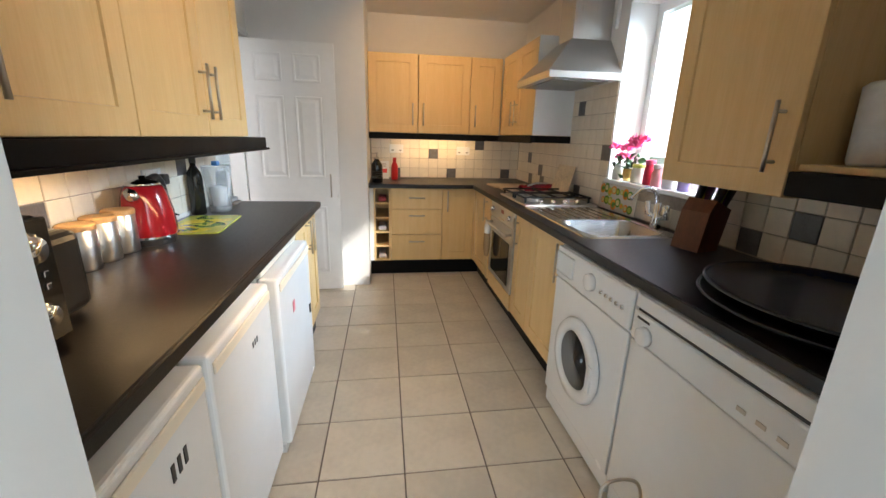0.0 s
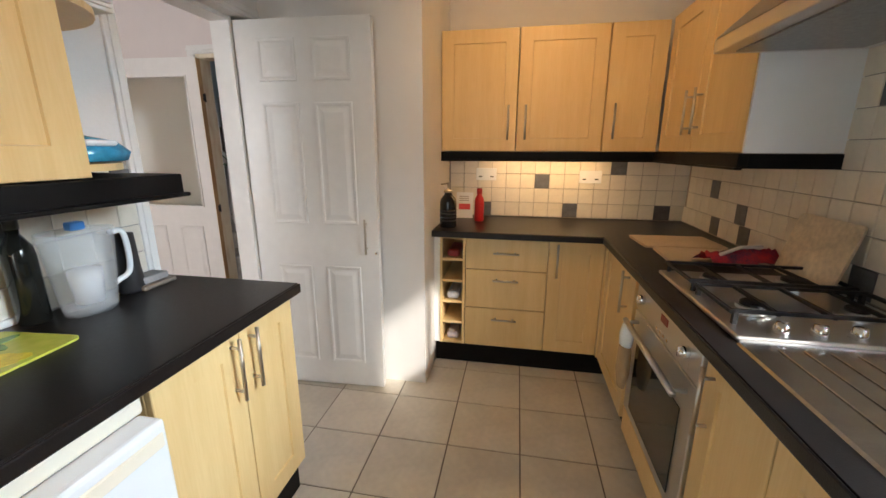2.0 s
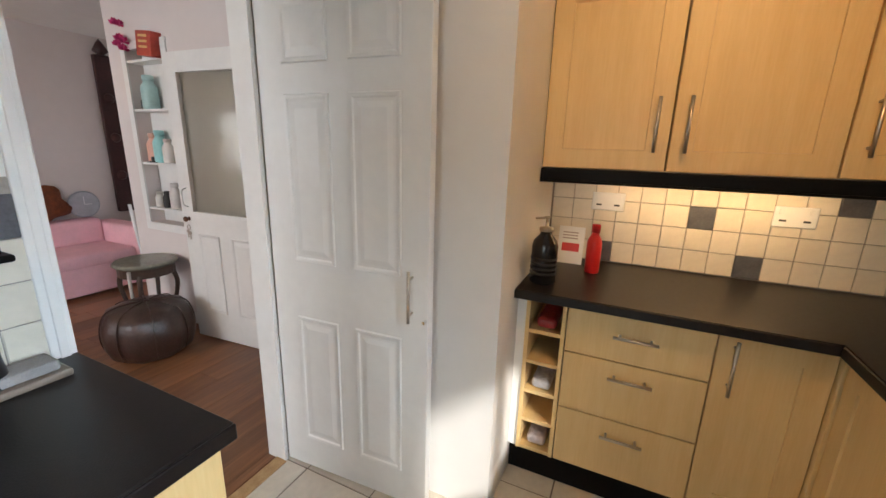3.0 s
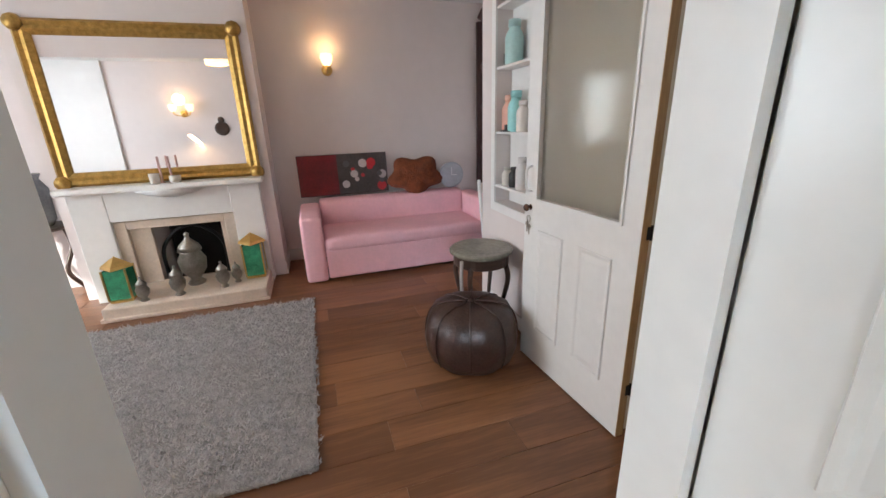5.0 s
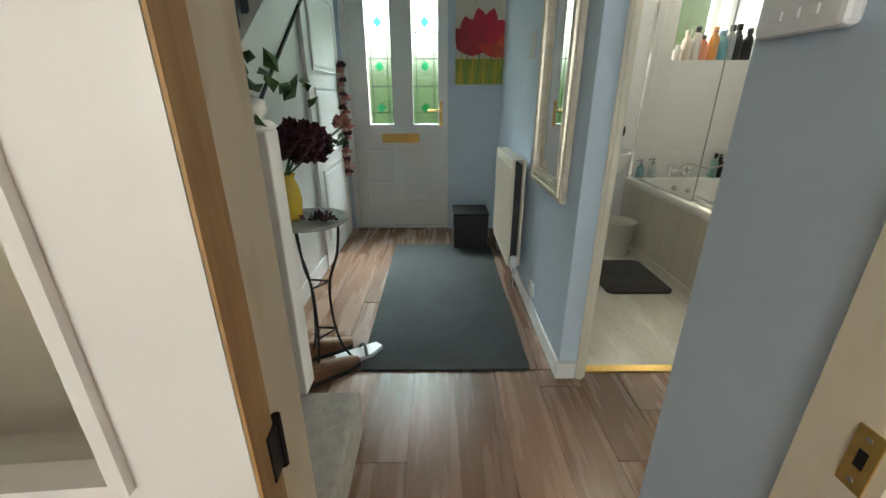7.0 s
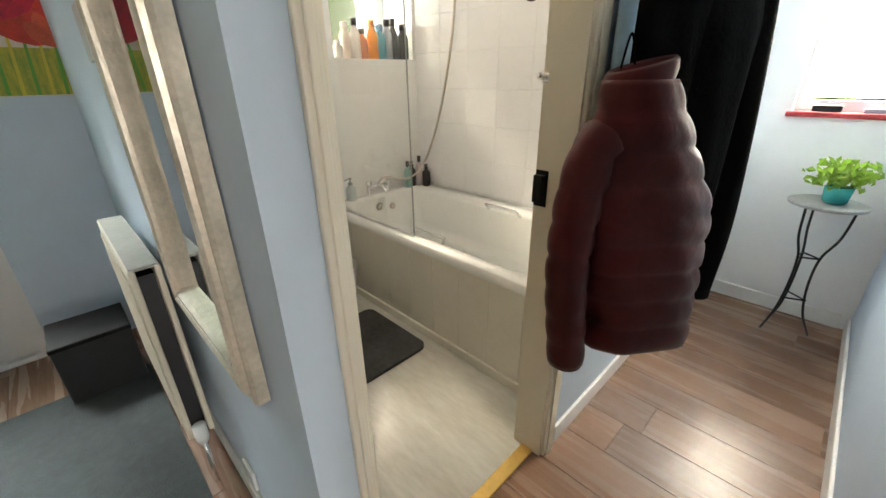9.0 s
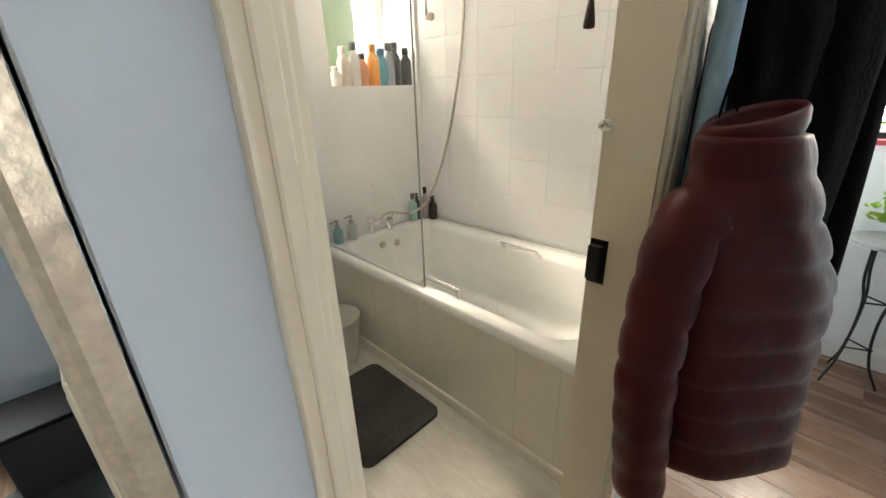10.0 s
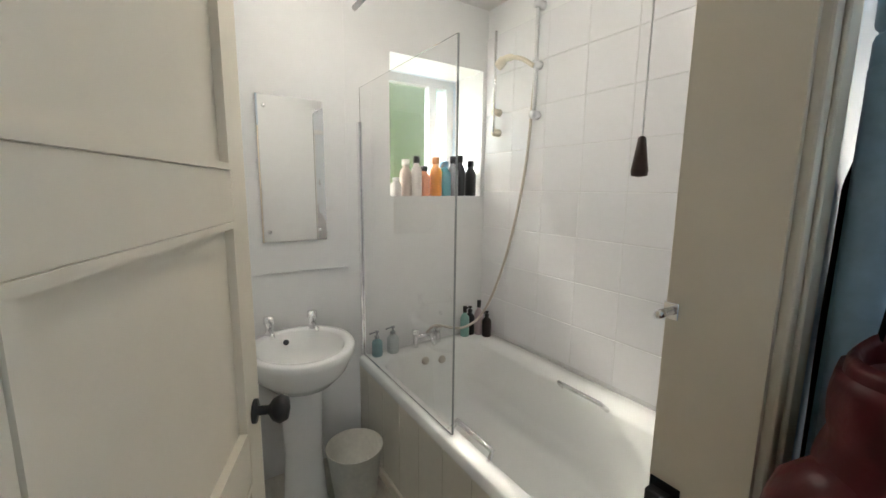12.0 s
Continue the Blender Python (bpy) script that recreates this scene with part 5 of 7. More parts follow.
part("print_block", box(-0.04, 0.04, -0.0015, 0, 0.06, 0.10), colour("red_print", (0.6, 0.05, 0.05)), card)
for i in range(3):
    part("text_bar", box(-0.04, 0.03, -0.0015, 0, 0.12 + i * 0.014, 0.126 + i * 0.014), colour("grey_print", (0.4, 0.35, 0.35)), card)
for i, (dx, dy, a) in enumerate(((1.13, 3.62, 3), (1.16, 3.33, -2))):
    tagged(put("cutting_board", prism(rrect(0, 0, 0.19, 0.13, 0.01), "z", 0, 0.012), colour("pale_board", (0.55, 0.44, 0.32), 0.6, var=0.1), m=pose(dx, dy, WT + 0.001, 0, 0, a)), "pale flat cutting board on the worktop", "cutting board", "flat cutting boards")
tea = thing("tea_towel", pose(1.24, 3.24, WT + 0.014, 0, 0, 20), "crumpled red, white and navy tea towel", "towel")
towel_bm = bmesh.new()
gv = [[towel_bm.verts.new((-0.17 + 0.34 * i / 16, -0.06 + 0.12 * j / 8 + 0.012 * math.sin(i * 1.3), 0.004 + 0.05 * max(0, math.sin(math.pi * j / 8)) * (0.5 + 0.5 * abs(math.sin(i * 0.9 + j))))) for j in range(9)] for i in range(17)]
for i in range(16):
    for j in range(8):
        towel_bm.faces.new((gv[i][j], gv[i + 1][j], gv[i + 1][j + 1], gv[i][j + 1]))
tw = part("cloth", towel_bm, mat("flag_cloth", (0.55, 0.03, 0.05), 0.95, second=(0.02, 0.025, 0.08), scale=16, detail=0), tea, smooth=True)
part("white_stripe", tube([(-0.12, -0.03, 0.045), (0.0, 0.0, 0.062), (0.14, 0.03, 0.05)], 0.008, 6), M["upvc"], tea)
upboard = tagged(put("chopping_board", prism(rrect(0, 0, 0.15, 0.12, 0.02), "y", -0.004, 0.004), colour("cream_print_board", (0.62, 0.52, 0.38), 0.3, var=0.3, scale=8), m=pose(1.365, 3.02, WT + 0.122, 0, 0, 90) @ pose(0, 0, 0, 14)), "cream printed glass board leaning on the tiles", "chopping board")
spl = thing("splash_board", pose(1.399, 2.30, WT + 0.004, 0, 0, -90) @ pose(0, 0, 0, -3), "clear splashback printed with citrus and avocado rounds", "board")
part("board", box(-0.20, 0.20, -0.004, 0.0, 0, 0.17, 0.001), colour("cream_board", (0.62, 0.58, 0.50), 0.2), spl)
PRINTS = [mat("orange_print", (0.72, 0.27, 0.03), 0.25, var=0.3, scale=60), mat("green_print", (0.12, 0.24, 0.04), 0.25, var=0.4, scale=60), mat("lime_print", (0.42, 0.48, 0.08), 0.25, var=0.3, scale=60)]
PALE = mat("pale_flesh_print", (0.66, 0.58, 0.28), 0.25, var=0.3, scale=60)
r4 = random.Random(5)
for i in range(17):
    cx, cz, rr = -0.172 + 0.043 * (i % 9) + 0.02 * (i // 9), 0.125 - 0.078 * (i // 9) + r4.uniform(-0.012, 0.012), r4.uniform(0.018, 0.031)
    fr = part("fruit_print", lathe([(rr, 0.0), (rr, 0.001 + 0.00005 * i), (0, 0.001 + 0.00005 * i)], 18, sy=r4.uniform(0.85, 1.2)), PRINTS[i % 3], spl)
    fr.matrix_local = pose(cx, -0.004, cz, 90)
    part("flesh_print", lathe([(rr * 0.6, 0.001), (rr * 0.6, 0.0022 + 0.00005 * i), (0, 0.0022 + 0.00005 * i)], 16), PALE if i % 2 else PRINTS[(i + 1) % 3], fr)

# ---- kitchen: window sill and right worktop ----
vase = thing("flower_vase", pose(KR + 0.05, 2.32, 1.095), "small white pot of bright pink flowers on the sill", "flowers")
part("pot", lathe([(0.03, 0), (0.035, 0.01), (0.04, 0.07), (0.036, 0.075), (0.03, 0.06), (0, 0.06)], 18), M["brass"], vase, smooth=True)
for i in range(9):
    part("bloom", flower_head((rng.uniform(-0.07, 0.07), rng.uniform(-0.09, 0.09), 0.13 + rng.uniform(0, 0.12)), 0.05, 16, rng), M["petal_pink"], vase, "bright pink bloom")
part("foliage", leaves(bmesh.new(), (0, 0, 0.09), 40, (0.03, 0.03, 0.03), 0.05, rng), M["leaf"], vase)
for y, h, r, c, cap in ((2.41, 0.10, 0.034, (0.75, 0.73, 0.68), (0.8, 0.8, 0.8)), (2.20, 0.11, 0.04, (0.72, 0.68, 0.55), (0.5, 0.5, 0.1)), (2.10, 0.14, 0.03, (0.6, 0.03, 0.08), (0.7, 0.1, 0.2)), (2.02, 0.12, 0.035, (0.80, 0.35, 0.40), (0.8, 0.7, 0.7)), (1.92, 0.10, 0.04, (0.75, 0.72, 0.75), (0.4, 0.4, 0.5)), (1.82, 0.13, 0.03, (0.35, 0.25, 0.5), (0.8, 0.8, 0.8))):
    bottle("jar", KR + 0.03, y, 1.095, h, r, colour("jar_paint", c, 0.3), colour("jar_lid", cap, 0.3), "small coloured jar or pot on the window sill", "jar", neck=0.8, caph=0.2, group="pots on the sill")
blk = thing("knife_block", pose(1.26, 1.47, WT, 0, 0, 15), "brown wooden knife block full of utensils", "knife block")
part("block", prism([(-0.06, 0), (0.06, 0), (0.10, 0.17), (0.0, 0.21), (-0.03, 0.16)], "y", -0.06, 0.06), colour("chestnut_wood", (0.16, 0.05, 0.02), 0.4, var=0.3, stretch=(6, 6, 1)), blk)
for i in range(8):
    x, y = 0.0 + 0.02 * (i % 4), -0.04 + 0.075 * (i // 4)
    cc = ((0.01, 0.01, 0.02), (0.35, 0.33, 0.02), (0.12, 0.02, 0.16), (0.02, 0.02, 0.03))[i % 4]
    part("handle", tube([(x + 0.01, y, 0.17), (x + 0.035 + 0.02 * (i % 3), y + 0.015 * (i % 3 - 1), 0.27 + 0.03 * (i % 3))], [0.012, 0.018], 8), colour("utensil_handle", cc, 0.35), blk, smooth=True)
for i in range(2):
    p = thing("tray", pose(1.08 + 0.015 * i, 0.80, WT + 0.03 * i), "large dark oval tray, stacked on the worktop", "tray", "stacked trays")
    part("plate", lathe([(0.0, 0.002), (0.20, 0.002), (0.25, 0.012), (0.275, 0.030), (0.283, 0.032), (0.27, 0.020), (0.20, 0.008), (0.0, 0.008)], 48, sx=0.95, sy=1.05), colour("navy_enamel", (0.012, 0.018, 0.05), 0.25, var=0.3) if i else BLACK, p, smooth=True)
    part("rolled_rim", tube([(0.283 * 0.95 * math.cos(q), 0.283 * 1.05 * math.sin(q), 0.031) for q in [2 * math.pi * u / 48 for u in range(49)]], 0.004, 6), BLACK, p, smooth=True)
for x, y, h, c in ((1.25, 0.92, 0.20, (0.62, 0.64, 0.68)), (1.28, 0.82, 0.16, (0.55, 0.55, 0.58))):
    g = thing("glass_jar", pose(x, y, 1.279), "cloudy plastic tub on the end shelf", "tub", "tubs on the end shelf")
    part("tub", lathe([(0.05, 0), (0.055, 0.01), (0.062, h), (0.05, h + 0.01), (0, h + 0.012)], 20), colour("cloudy_plastic", c, 0.35), g, smooth=True)
binb = thing("pedal_bin", pose(0.60, 0.66, 0), "white metal bin with a domed lid and handle", "bin")
part("bucket", lathe([(0.11, 0), (0.115, 0.01), (0.13, 0.30), (0.128, 0.305)], 28), M["white_app"], binb, smooth=True)
part("lid", lathe([(0.135, 0.305), (0.135, 0.32), (0.10, 0.35), (0.05, 0.368), (0, 0.372)], 28), colour("grey_lid", (0.5, 0.52, 0.5), 0.15), binb, smooth=True)
part("handle", tube(curve_pts([(-0.06, 0.12, 0.31), (-0.05, 0.15, 0.42), (0.05, 0.15, 0.42), (0.06, 0.12, 0.31)]), 0.005, 6), M["nickel"], binb, smooth=True)
cooler = thing("bottle_contents", pose(-0.06, 3.80, 0.72), "crumpled packets stuffed in the bottle rack", "packets")
for i, c in enumerate(((0.3, 0.03, 0.03), (0.35, 0.25, 0.15), (0.5, 0.5, 0.55), (0.4, 0.3, 0.2), (0.45, 0.4, 0.42))):
    if i in (0, 2, 4):
        part("packet", box(-0.04, 0.04, -0.03, 0.2, 0.004 - 0.1388 * i, 0.05 - 0.1388 * i, 0.018, 3), colour("packet", c, 0.3, var=0.5, bump=0.6, bscale=30), cooler)

# ---- living room ----
sofa = thing("sofa", pose(-4.23, 2.74, 0, 0, 0, 90), "pale pink fabric three-seater sofa against the wall", "sofa")
SL, SD = 1.86, 0.76
part("seat_base", box(0.19, SL - 0.19, 0.01, SD - 0.10, 0.03, 0.30, 0.02, 3), M["pink"], sofa)
for x0, x1 in ((0.185, SL - 0.185),):
    part("seat_cushion", box(x0, x1, -0.005, SD - 0.19, 0.28, 0.41, 0.045, 4), M["pink"], sofa, smooth=True)
for x0 in (0.0, SL - 0.185):
    part("arm", box(x0, x0 + 0.185, 0.0, SD - 0.02, 0.01, 0.60, 0.035, 4), M["pink"], sofa, smooth=True)
part("backrest", box(0.18, SL - 0.18, SD - 0.20, SD, 0.03, 0.64, 0.04, 4), M["pink"], sofa, smooth=True)

pic = thing("canvas_print", pose(-4.93, 2.76, 0.66, 0, 0, 90) @ pose(0, 0, 0, -6), "wide dark canvas with red and white flowers, propped", "picture")
part("canvas", box(0, 0.88, 0, 0.025, 0, 0.40, 0.003), colour("dark_canvas", (0.06, 0.05, 0.05), 0.6, var=0.5, scale=8), pic)
part("red_field", box(0.005, 0.38, -0.002, 0, 0.005, 0.395), colour("dark_red_paint", (0.16, 0.01, 0.015), 0.6, var=0.4, scale=7), pic)
for i in range(16):
    a, r = rng.uniform(0, 6.28), rng.uniform(0.02, 0.05)
    px, pz = rng.uniform(0.42, 0.84), rng.uniform(0.06, 0.33)
    blob = part("painted_flower", lathe([(r, 0), (r * 0.9, 0.002), (0, 0.002)], 9), colour("flower_paint", ((0.5, 0.03, 0.04), (0.55, 0.5, 0.5), (0.10, 0.10, 0.10))[i % 3], 0.7), pic)
    blob.matrix_local = pose(px, -0.001 - 0.0004 * i, pz, 90)
cush = thing("cushion", pose(-4.87, 3.92, 0.66), "rust-brown shaggy star-shaped cushion on the sofa back", "cushion")
bm = bmesh.new()
rings = []
for rr, xx in ((0.02, 0.10), (0.75, 0.085), (1.0, 0.03), (1.0, -0.02), (0.75, -0.06), (0.02, -0.07)):
    rings.append([(xx, rr * (0.22 + 0.03 * math.cos(5 * a + 1.57)) * math.cos(a) * 1.25, 0.15 + rr * (0.19 + 0.03 * math.cos(5 * a + 1.57)) * math.sin(a)) for a in [2 * math.pi * i / 40 for i in range(40)]])
loft(bm, rings, True, True)
part("cover", bm, colour("rust_plush", (0.20, 0.055, 0.02), 1.0, var=0.4, scale=20, bump=0.8, bscale=70), cush, smooth=True)
clock = thing("clock", pose(-4.84, 4.31, 0.79, 0, 90), "small round clock with a dark face and pale rim", "clock")
part("case", lathe([(0.0, -0.03), (0.13, -0.03), (0.135, 0.0), (0.125, 0.015), (0.11, 0.01)], 32), colour("pale_rim", (0.42, 0.45, 0.5), 0.3), clock, smooth=True)
part("face", lathe([(0.11, 0.006), (0, 0.006)], 32), colour("slate_face", (0.05, 0.06, 0.075), 0.3), clock)
part("clock_hand", box(-0.08, 0.0, -0.003, 0.003, 0.008, 0.011), M["upvc"], clock)
part("clock_hand", box(-0.003, 0.003, 0.0, 0.06, 0.008, 0.011), M["upvc"], clock)
hang = thing("wall_hanging", pose(-4.99, 4.74, 0.66), "tall narrow dark carved wooden wall piece", "wall hanging")
part("panel", box(0, 0.05, -0.08, 0.08, 0.0, 1.62, 0.01, 2), colour("mahogany", (0.045, 0.012, 0.012), 0.4, var=0.4), hang)
part("finial", lathe([(0.0, 1.78), (0.03, 1.74), (0.07, 1.66), (0.03, 1.63), (0.06, 1.62), (0, 1.62)], 16, cx=0.03), colour("mahogany_carving", (0.05, 0.014, 0.012), 0.4), hang, smooth=True)
for z in (0.4, 0.8, 1.2):
    part("carving", lathe([(0.05, 0), (0.04, 0.012), (0, 0.016)], 16), colour("mahogany_carving", (0.05, 0.014, 0.012), 0.4), hang, smooth=True).matrix_local = pose(0.05, 0, z, 0, 90)
crutch = tagged(put("walking_frame_leg", tube([(-3.60, 4.18, 0.0), (-3.53, 4.07, 0.92)], 0.013, 10), M["upvc"], True), "slim white metal pole leaning by the shelves", "pole")


def sconce(m, label, arms=1):
    s = thing("wall_lamp", m, label, "lamp", "warm wall lamps")
    part("back_plate", lathe([(0.05, 0), (0.05, 0.012), (0.03, 0.03), (0, 0.032)], 20), M["brass"], s, smooth=True).matrix_local = pose(0, 0, 0, 90)
    for k in range(arms):
        dx = 0 if arms == 1 else (-0.11, 0.11)[k]
        part("arm", tube(curve_pts([(0, -0.02, 0.0), (dx * 0.5, -0.06, -0.03), (dx, -0.10, 0.0), (dx, -0.10, 0.03)]), 0.007, 8), M["brass"], s, smooth=True)
        sh = part("shade", lathe([(0.028, 0.03), (0.045, 0.06), (0.055, 0.10), (0.05, 0.13), (0.047, 0.128), (0.05, 0.10), (0.04, 0.06), (0.02, 0.034)], 24, cx=dx, cy=-0.10), M["shade_glow"], s, "glowing glass shade", smooth=True)
        part("bulb", lathe([(0.0, 0.04), (0.018, 0.05), (0.022, 0.075), (0, 0.10)], 12, cx=dx, cy=-0.10), M["bulb"], sh, smooth=True)
    return s


sconce(pose(-5.02, 3.15, 1.83, 0, 0, 90), "brass wall lamp with a lit glass shade")
sconce(pose(KL - 0.16, 1.16, 1.73, 0, 0, -90), "double-arm brass wall lamp with lit glass shades", 2)
orn = thing("wall_ornament", pose(KL - 0.16, 1.64, 1.50, 0, 0, -90), "round carved brown wall ornament", "ornament")
part("ring", lathe([(0.05, 0), (0.10, 0.0), (0.105, 0.015), (0.08, 0.025), (0.05, 0.015)], 24), M["darkwood"], orn, smooth=True).matrix_local = pose(0, 0, 0, 90)
part("crest", lathe([(0.05, 0), (0.04, 0.02), (0, 0.022)], 12), M["darkwood"], orn, smooth=True).matrix_local = pose(0, 0, 0.13, 90)
pend = thing("pendant_lamp", pose(-3.10, 2.04, 0), "lit drum-shaded pendant lamp hung from the ceiling", "lamp")
part("flex", tube([(0, 0, 2.29), (0, 0, H - 0.001)], 0.004, 6), M["upvc"], pend)
part("rose", lathe([(0.045, H - 0.025), (0.05, H - 0.001), (0, H - 0.001)], 16), M["upvc"], pend)
part("shade", lathe([(0.115, 2.09), (0.125, 2.34), (0.122, 2.34), (0.112, 2.09)], 32), M["shade_glow2"], pend, "cream fabric drum shade", smooth=True)
for i in range(3):
    a = 2.094 * i
    part("spider_arm", tube([(0, 0, 2.29), (0.118 * math.cos(a), 0.118 * math.sin(a), 2.32)], 0.003, 6), M["nickel"], pend)

# fireplace
fire = thing("fireplace", pose(-4.62, 0, 0), "cream stone fireplace with a raised hearth, on the chimney breast", "fireplace")
part("hearth", box(0.001, 0.55, 1.30, 2.43, 0.0, 0.105, 0.012, 2), M["stone"], fire)
part("hearth_lip", box(0.001, 0.565, 1.285, 2.445, 0.0, 0.03, 0.006, 2), M["stone"], fire)
for y0, y1 in ((1.10, 1.335), (2.215, 2.45)):
    part("pilaster", box(0.001, 0.12, y0, y1, 0.0, 0.90, 0.006, 2), M["gloss"], fire)
part("frieze", box(0.001, 0.115, 1.335, 2.215, 0.66, 0.90, 0.004), M["gloss"], fire)
for y0, y1 in ((1.335, 1.42), (2.13, 2.215)):
    part("slip", box(0.001, 0.09, y0, y1, 0.105, 0.655, 0.004), M["stone"], fire)
part("slip_head", box(0.001, 0.09, 1.42, 2.13, 0.585, 0.655, 0.004), M["stone"], fire)
for y0, y1 in ((1.42, 1.57), (2.09, 2.13)):
    part("inner_slip", box(0.001, 0.05, y0, y1, 0.105, 0.584, 0.003), M["stone"], fire)
part("mantelshelf", box(0.001, 0.20, 1.06, 2.49, 0.90, 0.945, 0.012, 3), M["gloss"], fire)
part("bow_shelf", lathe([(0.0, 0.82), (0.18, 0.86), (0.26, 0.90)], 32, cx=0.10, cy=1.80, sx=0.7), M["gloss"], fire, smooth=True)
part("firebox", box(-0.34, -0.33, 1.58, 2.09, 0.0, 0.62), M["soot"], fire)
part("arch", tube(curve_pts([(0.01, 1.60, 0.11), (0.01, 1.62, 0.40), (0.01, 1.84, 0.57), (0.01, 2.06, 0.42), (0.01, 2.08, 0.11)]), 0.016, 8), M["iron"], fire, smooth=True)
gm = thing("gilt_mirror", pose(-4.605, 1.77, 0.948) @ pose(0, 0, 0, 0, -1.5), "large gilt-framed mirror leaning on the mantelshelf", "mirror")
bm = bmesh.new()
prof = [(0.0, 0.01), (0.0, 0.03), (0.02, 0.05), (0.045, 0.035), (0.07, 0.045), (0.10, 0.022), (0.105, 0.008)]


def frame_loft(bm, hw, h, prof):
    """A moulded picture frame in the y-z plane, drawn from (inset, height above the wall) pairs."""
    return loft(bm, [[(d, -hw + k, k), (d, -hw + k, h - k), (d, hw - k, h - k), (d, hw - k, k)] for k, d in prof], False)


part("frame", frame_loft(bm, 0.71, 1.16, prof), M["gold"], gm)
part("mirror_glass", box(0.004, 0.009, -0.61, 0.61, 0.10, 1.06), M["mirror"], gm, "silvered mirror glass")
part("backing", box(-0.002, 0.0035, -0.70, 0.70, 0.01, 1.15), M["darkwood"], gm)
for sy in (-1, 1):
    for z in (0.03, 1.13):
        part("corner_ornament", lathe([(0.06, 0.0), (0.05, 0.03), (0.02, 0.04), (0, 0.055)], 10), M["gold"], gm, smooth=True).matrix_local = pose(0.03, sy * 0.68, z, 0, 90)


def lantern(x, y, z, h, label):
    o = thing("lantern", pose(x, y, z), label, "lantern", "glass lanterns on the hearth")
    w = 0.075
    part("base", box(-w, w, -w, w, 0, 0.02, 0.004), M["brass"], o)
    for sx in (-1, 1):
        for sy in (-1, 1):
            part("post", box(sx * w - 0.006, sx * w + 0.006, sy * w - 0.006, sy * w + 0.006, 0.02, h), M["brass"], o)
    for s in (-1, 1):
        part("green_pane", box(-w + 0.008, w - 0.008, s * w - 0.002, s * w + 0.002, 0.025, h - 0.005), M["green_pane"], o)
        part("green_pane", box(s * w - 0.002, s * w + 0.002, -w + 0.008, w - 0.008, 0.025, h - 0.005), M["green_pane"], o)
    part("roof", lathe([(0.11, h), (0.10, h + 0.02), (0.03, h + 0.07), (0.012, h + 0.08), (0, h + 0.09)], 4), M["brass"], o)
    return o


lantern(-4.40, 2.33, 0.105, 0.30, "brass lantern with green glass panes on the hearth")
lantern(-4.25, 1.40, 0.105, 0.26, "brass lantern with green glass panes on the hearth")
PEW = mat("pewter", (0.30, 0.28, 0.25), 0.3, metal=0.9, var=0.3, scale=14, bump=0.2, bscale=40)


def urn(name, x, y, z, s, label, prof=None):
    o = thing(name, pose(x, y, z), label, "ornament", "metal ornaments on the hearth")
    part("pot", lathe([(0.05 * s, 0), (0.055 * s, 0.01 * s), (0.03 * s, 0.04 * s), (0.075 * s, 0.10 * s), (0.085 * s, 0.17 * s), (0.06 * s, 0.22 * s), (0.07 * s, 0.235 * s)], 20), PEW, o, smooth=True)
    part("lid", lathe([(0.072 * s, 0.235 * s), (0.06 * s, 0.27 * s), (0.02 * s, 0.31 * s), (0.012 * s, 0.33 * s), (0.018 * s, 0.345 * s), (0, 0.36 * s)], 20), PEW, o, smooth=True)
    return o


urn("urn", -4.40, 1.86, 0.105, 1.25, "large lidded pewter urn in the fireplace opening")
urn("ornament", -4.18, 1.79, 0.105, 0.68, "silvered figure-like ornament on the hearth")
urn("ornament", -4.22, 2.10, 0.105, 0.62, "silvered ornament on the hearth")
urn("ornament", -4.15, 1.56, 0.105, 0.55, "small dark metal ornament on the hearth")
urn("ornament", -4.30, 2.19, 0.105, 0.5, "small dark metal ornament on the hearth")
for y, h, r in ((1.72, 0.13, 0.035), (1.86, 0.09, 0.04)):
    c = thing("candle_glass", pose(-4.47, y, 0.946), "small pale candle holder on the mantelshelf", "candle", "candles on the mantel")
    part("glass", lathe([(r * 0.8, 0), (r, 0.01), (r * 1.05, h * 0.6), (0, h * 0.6)], 16), colour("pale_glass", (0.6, 0.56, 0.5), 0.2), c, smooth=True)
for k in range(2):
    c = tagged(put("candlestick", lathe([(0.025, 0), (0.008, 0.01), (0.008, 0.12), (0.014, 0.13), (0.009, 0.135), (0.009, 0.20), (0, 0.205)], 14), colour("rose_wax", (0.62, 0.40, 0.36), 0.4), True, pose(-4.50, 1.76 + 0.07 * k, 0.946)), "slim rose candle in a small stick", "candle", "candles on the mantel")
gn = thing("side_table", pose(-4.80, 0.72, 0), "dark wooden side table in the alcove", "table")
part("top", lathe([(0.21, 0.60), (0.22, 0.61), (0.21, 0.625), (0, 0.625)], 28), M["darkwood"], gn)
for i in range(3):
    a = 2.1 * i + 0.5
    part("leg", tube(curve_pts([(0.17 * math.cos(a), 0.17 * math.sin(a), 0.60), (0.19 * math.cos(a), 0.19 * math.sin(a), 0.4), (0.10 * math.cos(a), 0.10 * math.sin(a), 0.2), (0.20 * math.cos(a), 0.20 * math.sin(a), 0.0)]), 0.018, 8), M["darkwood"], gn, smooth=True)
tagged(put("floor_vase", lathe([(0.10, 0), (0.13, 0.05), (0.14, 0.30), (0.10, 0.38), (0.12, 0.42), (0, 0.41)], 24), colour("grey_glaze", (0.16, 0.17, 0.18), 0.25, var=0.3), True, pose(-4.80, 0.72, 0.626)), "large grey glazed vase on the side table", "vase")

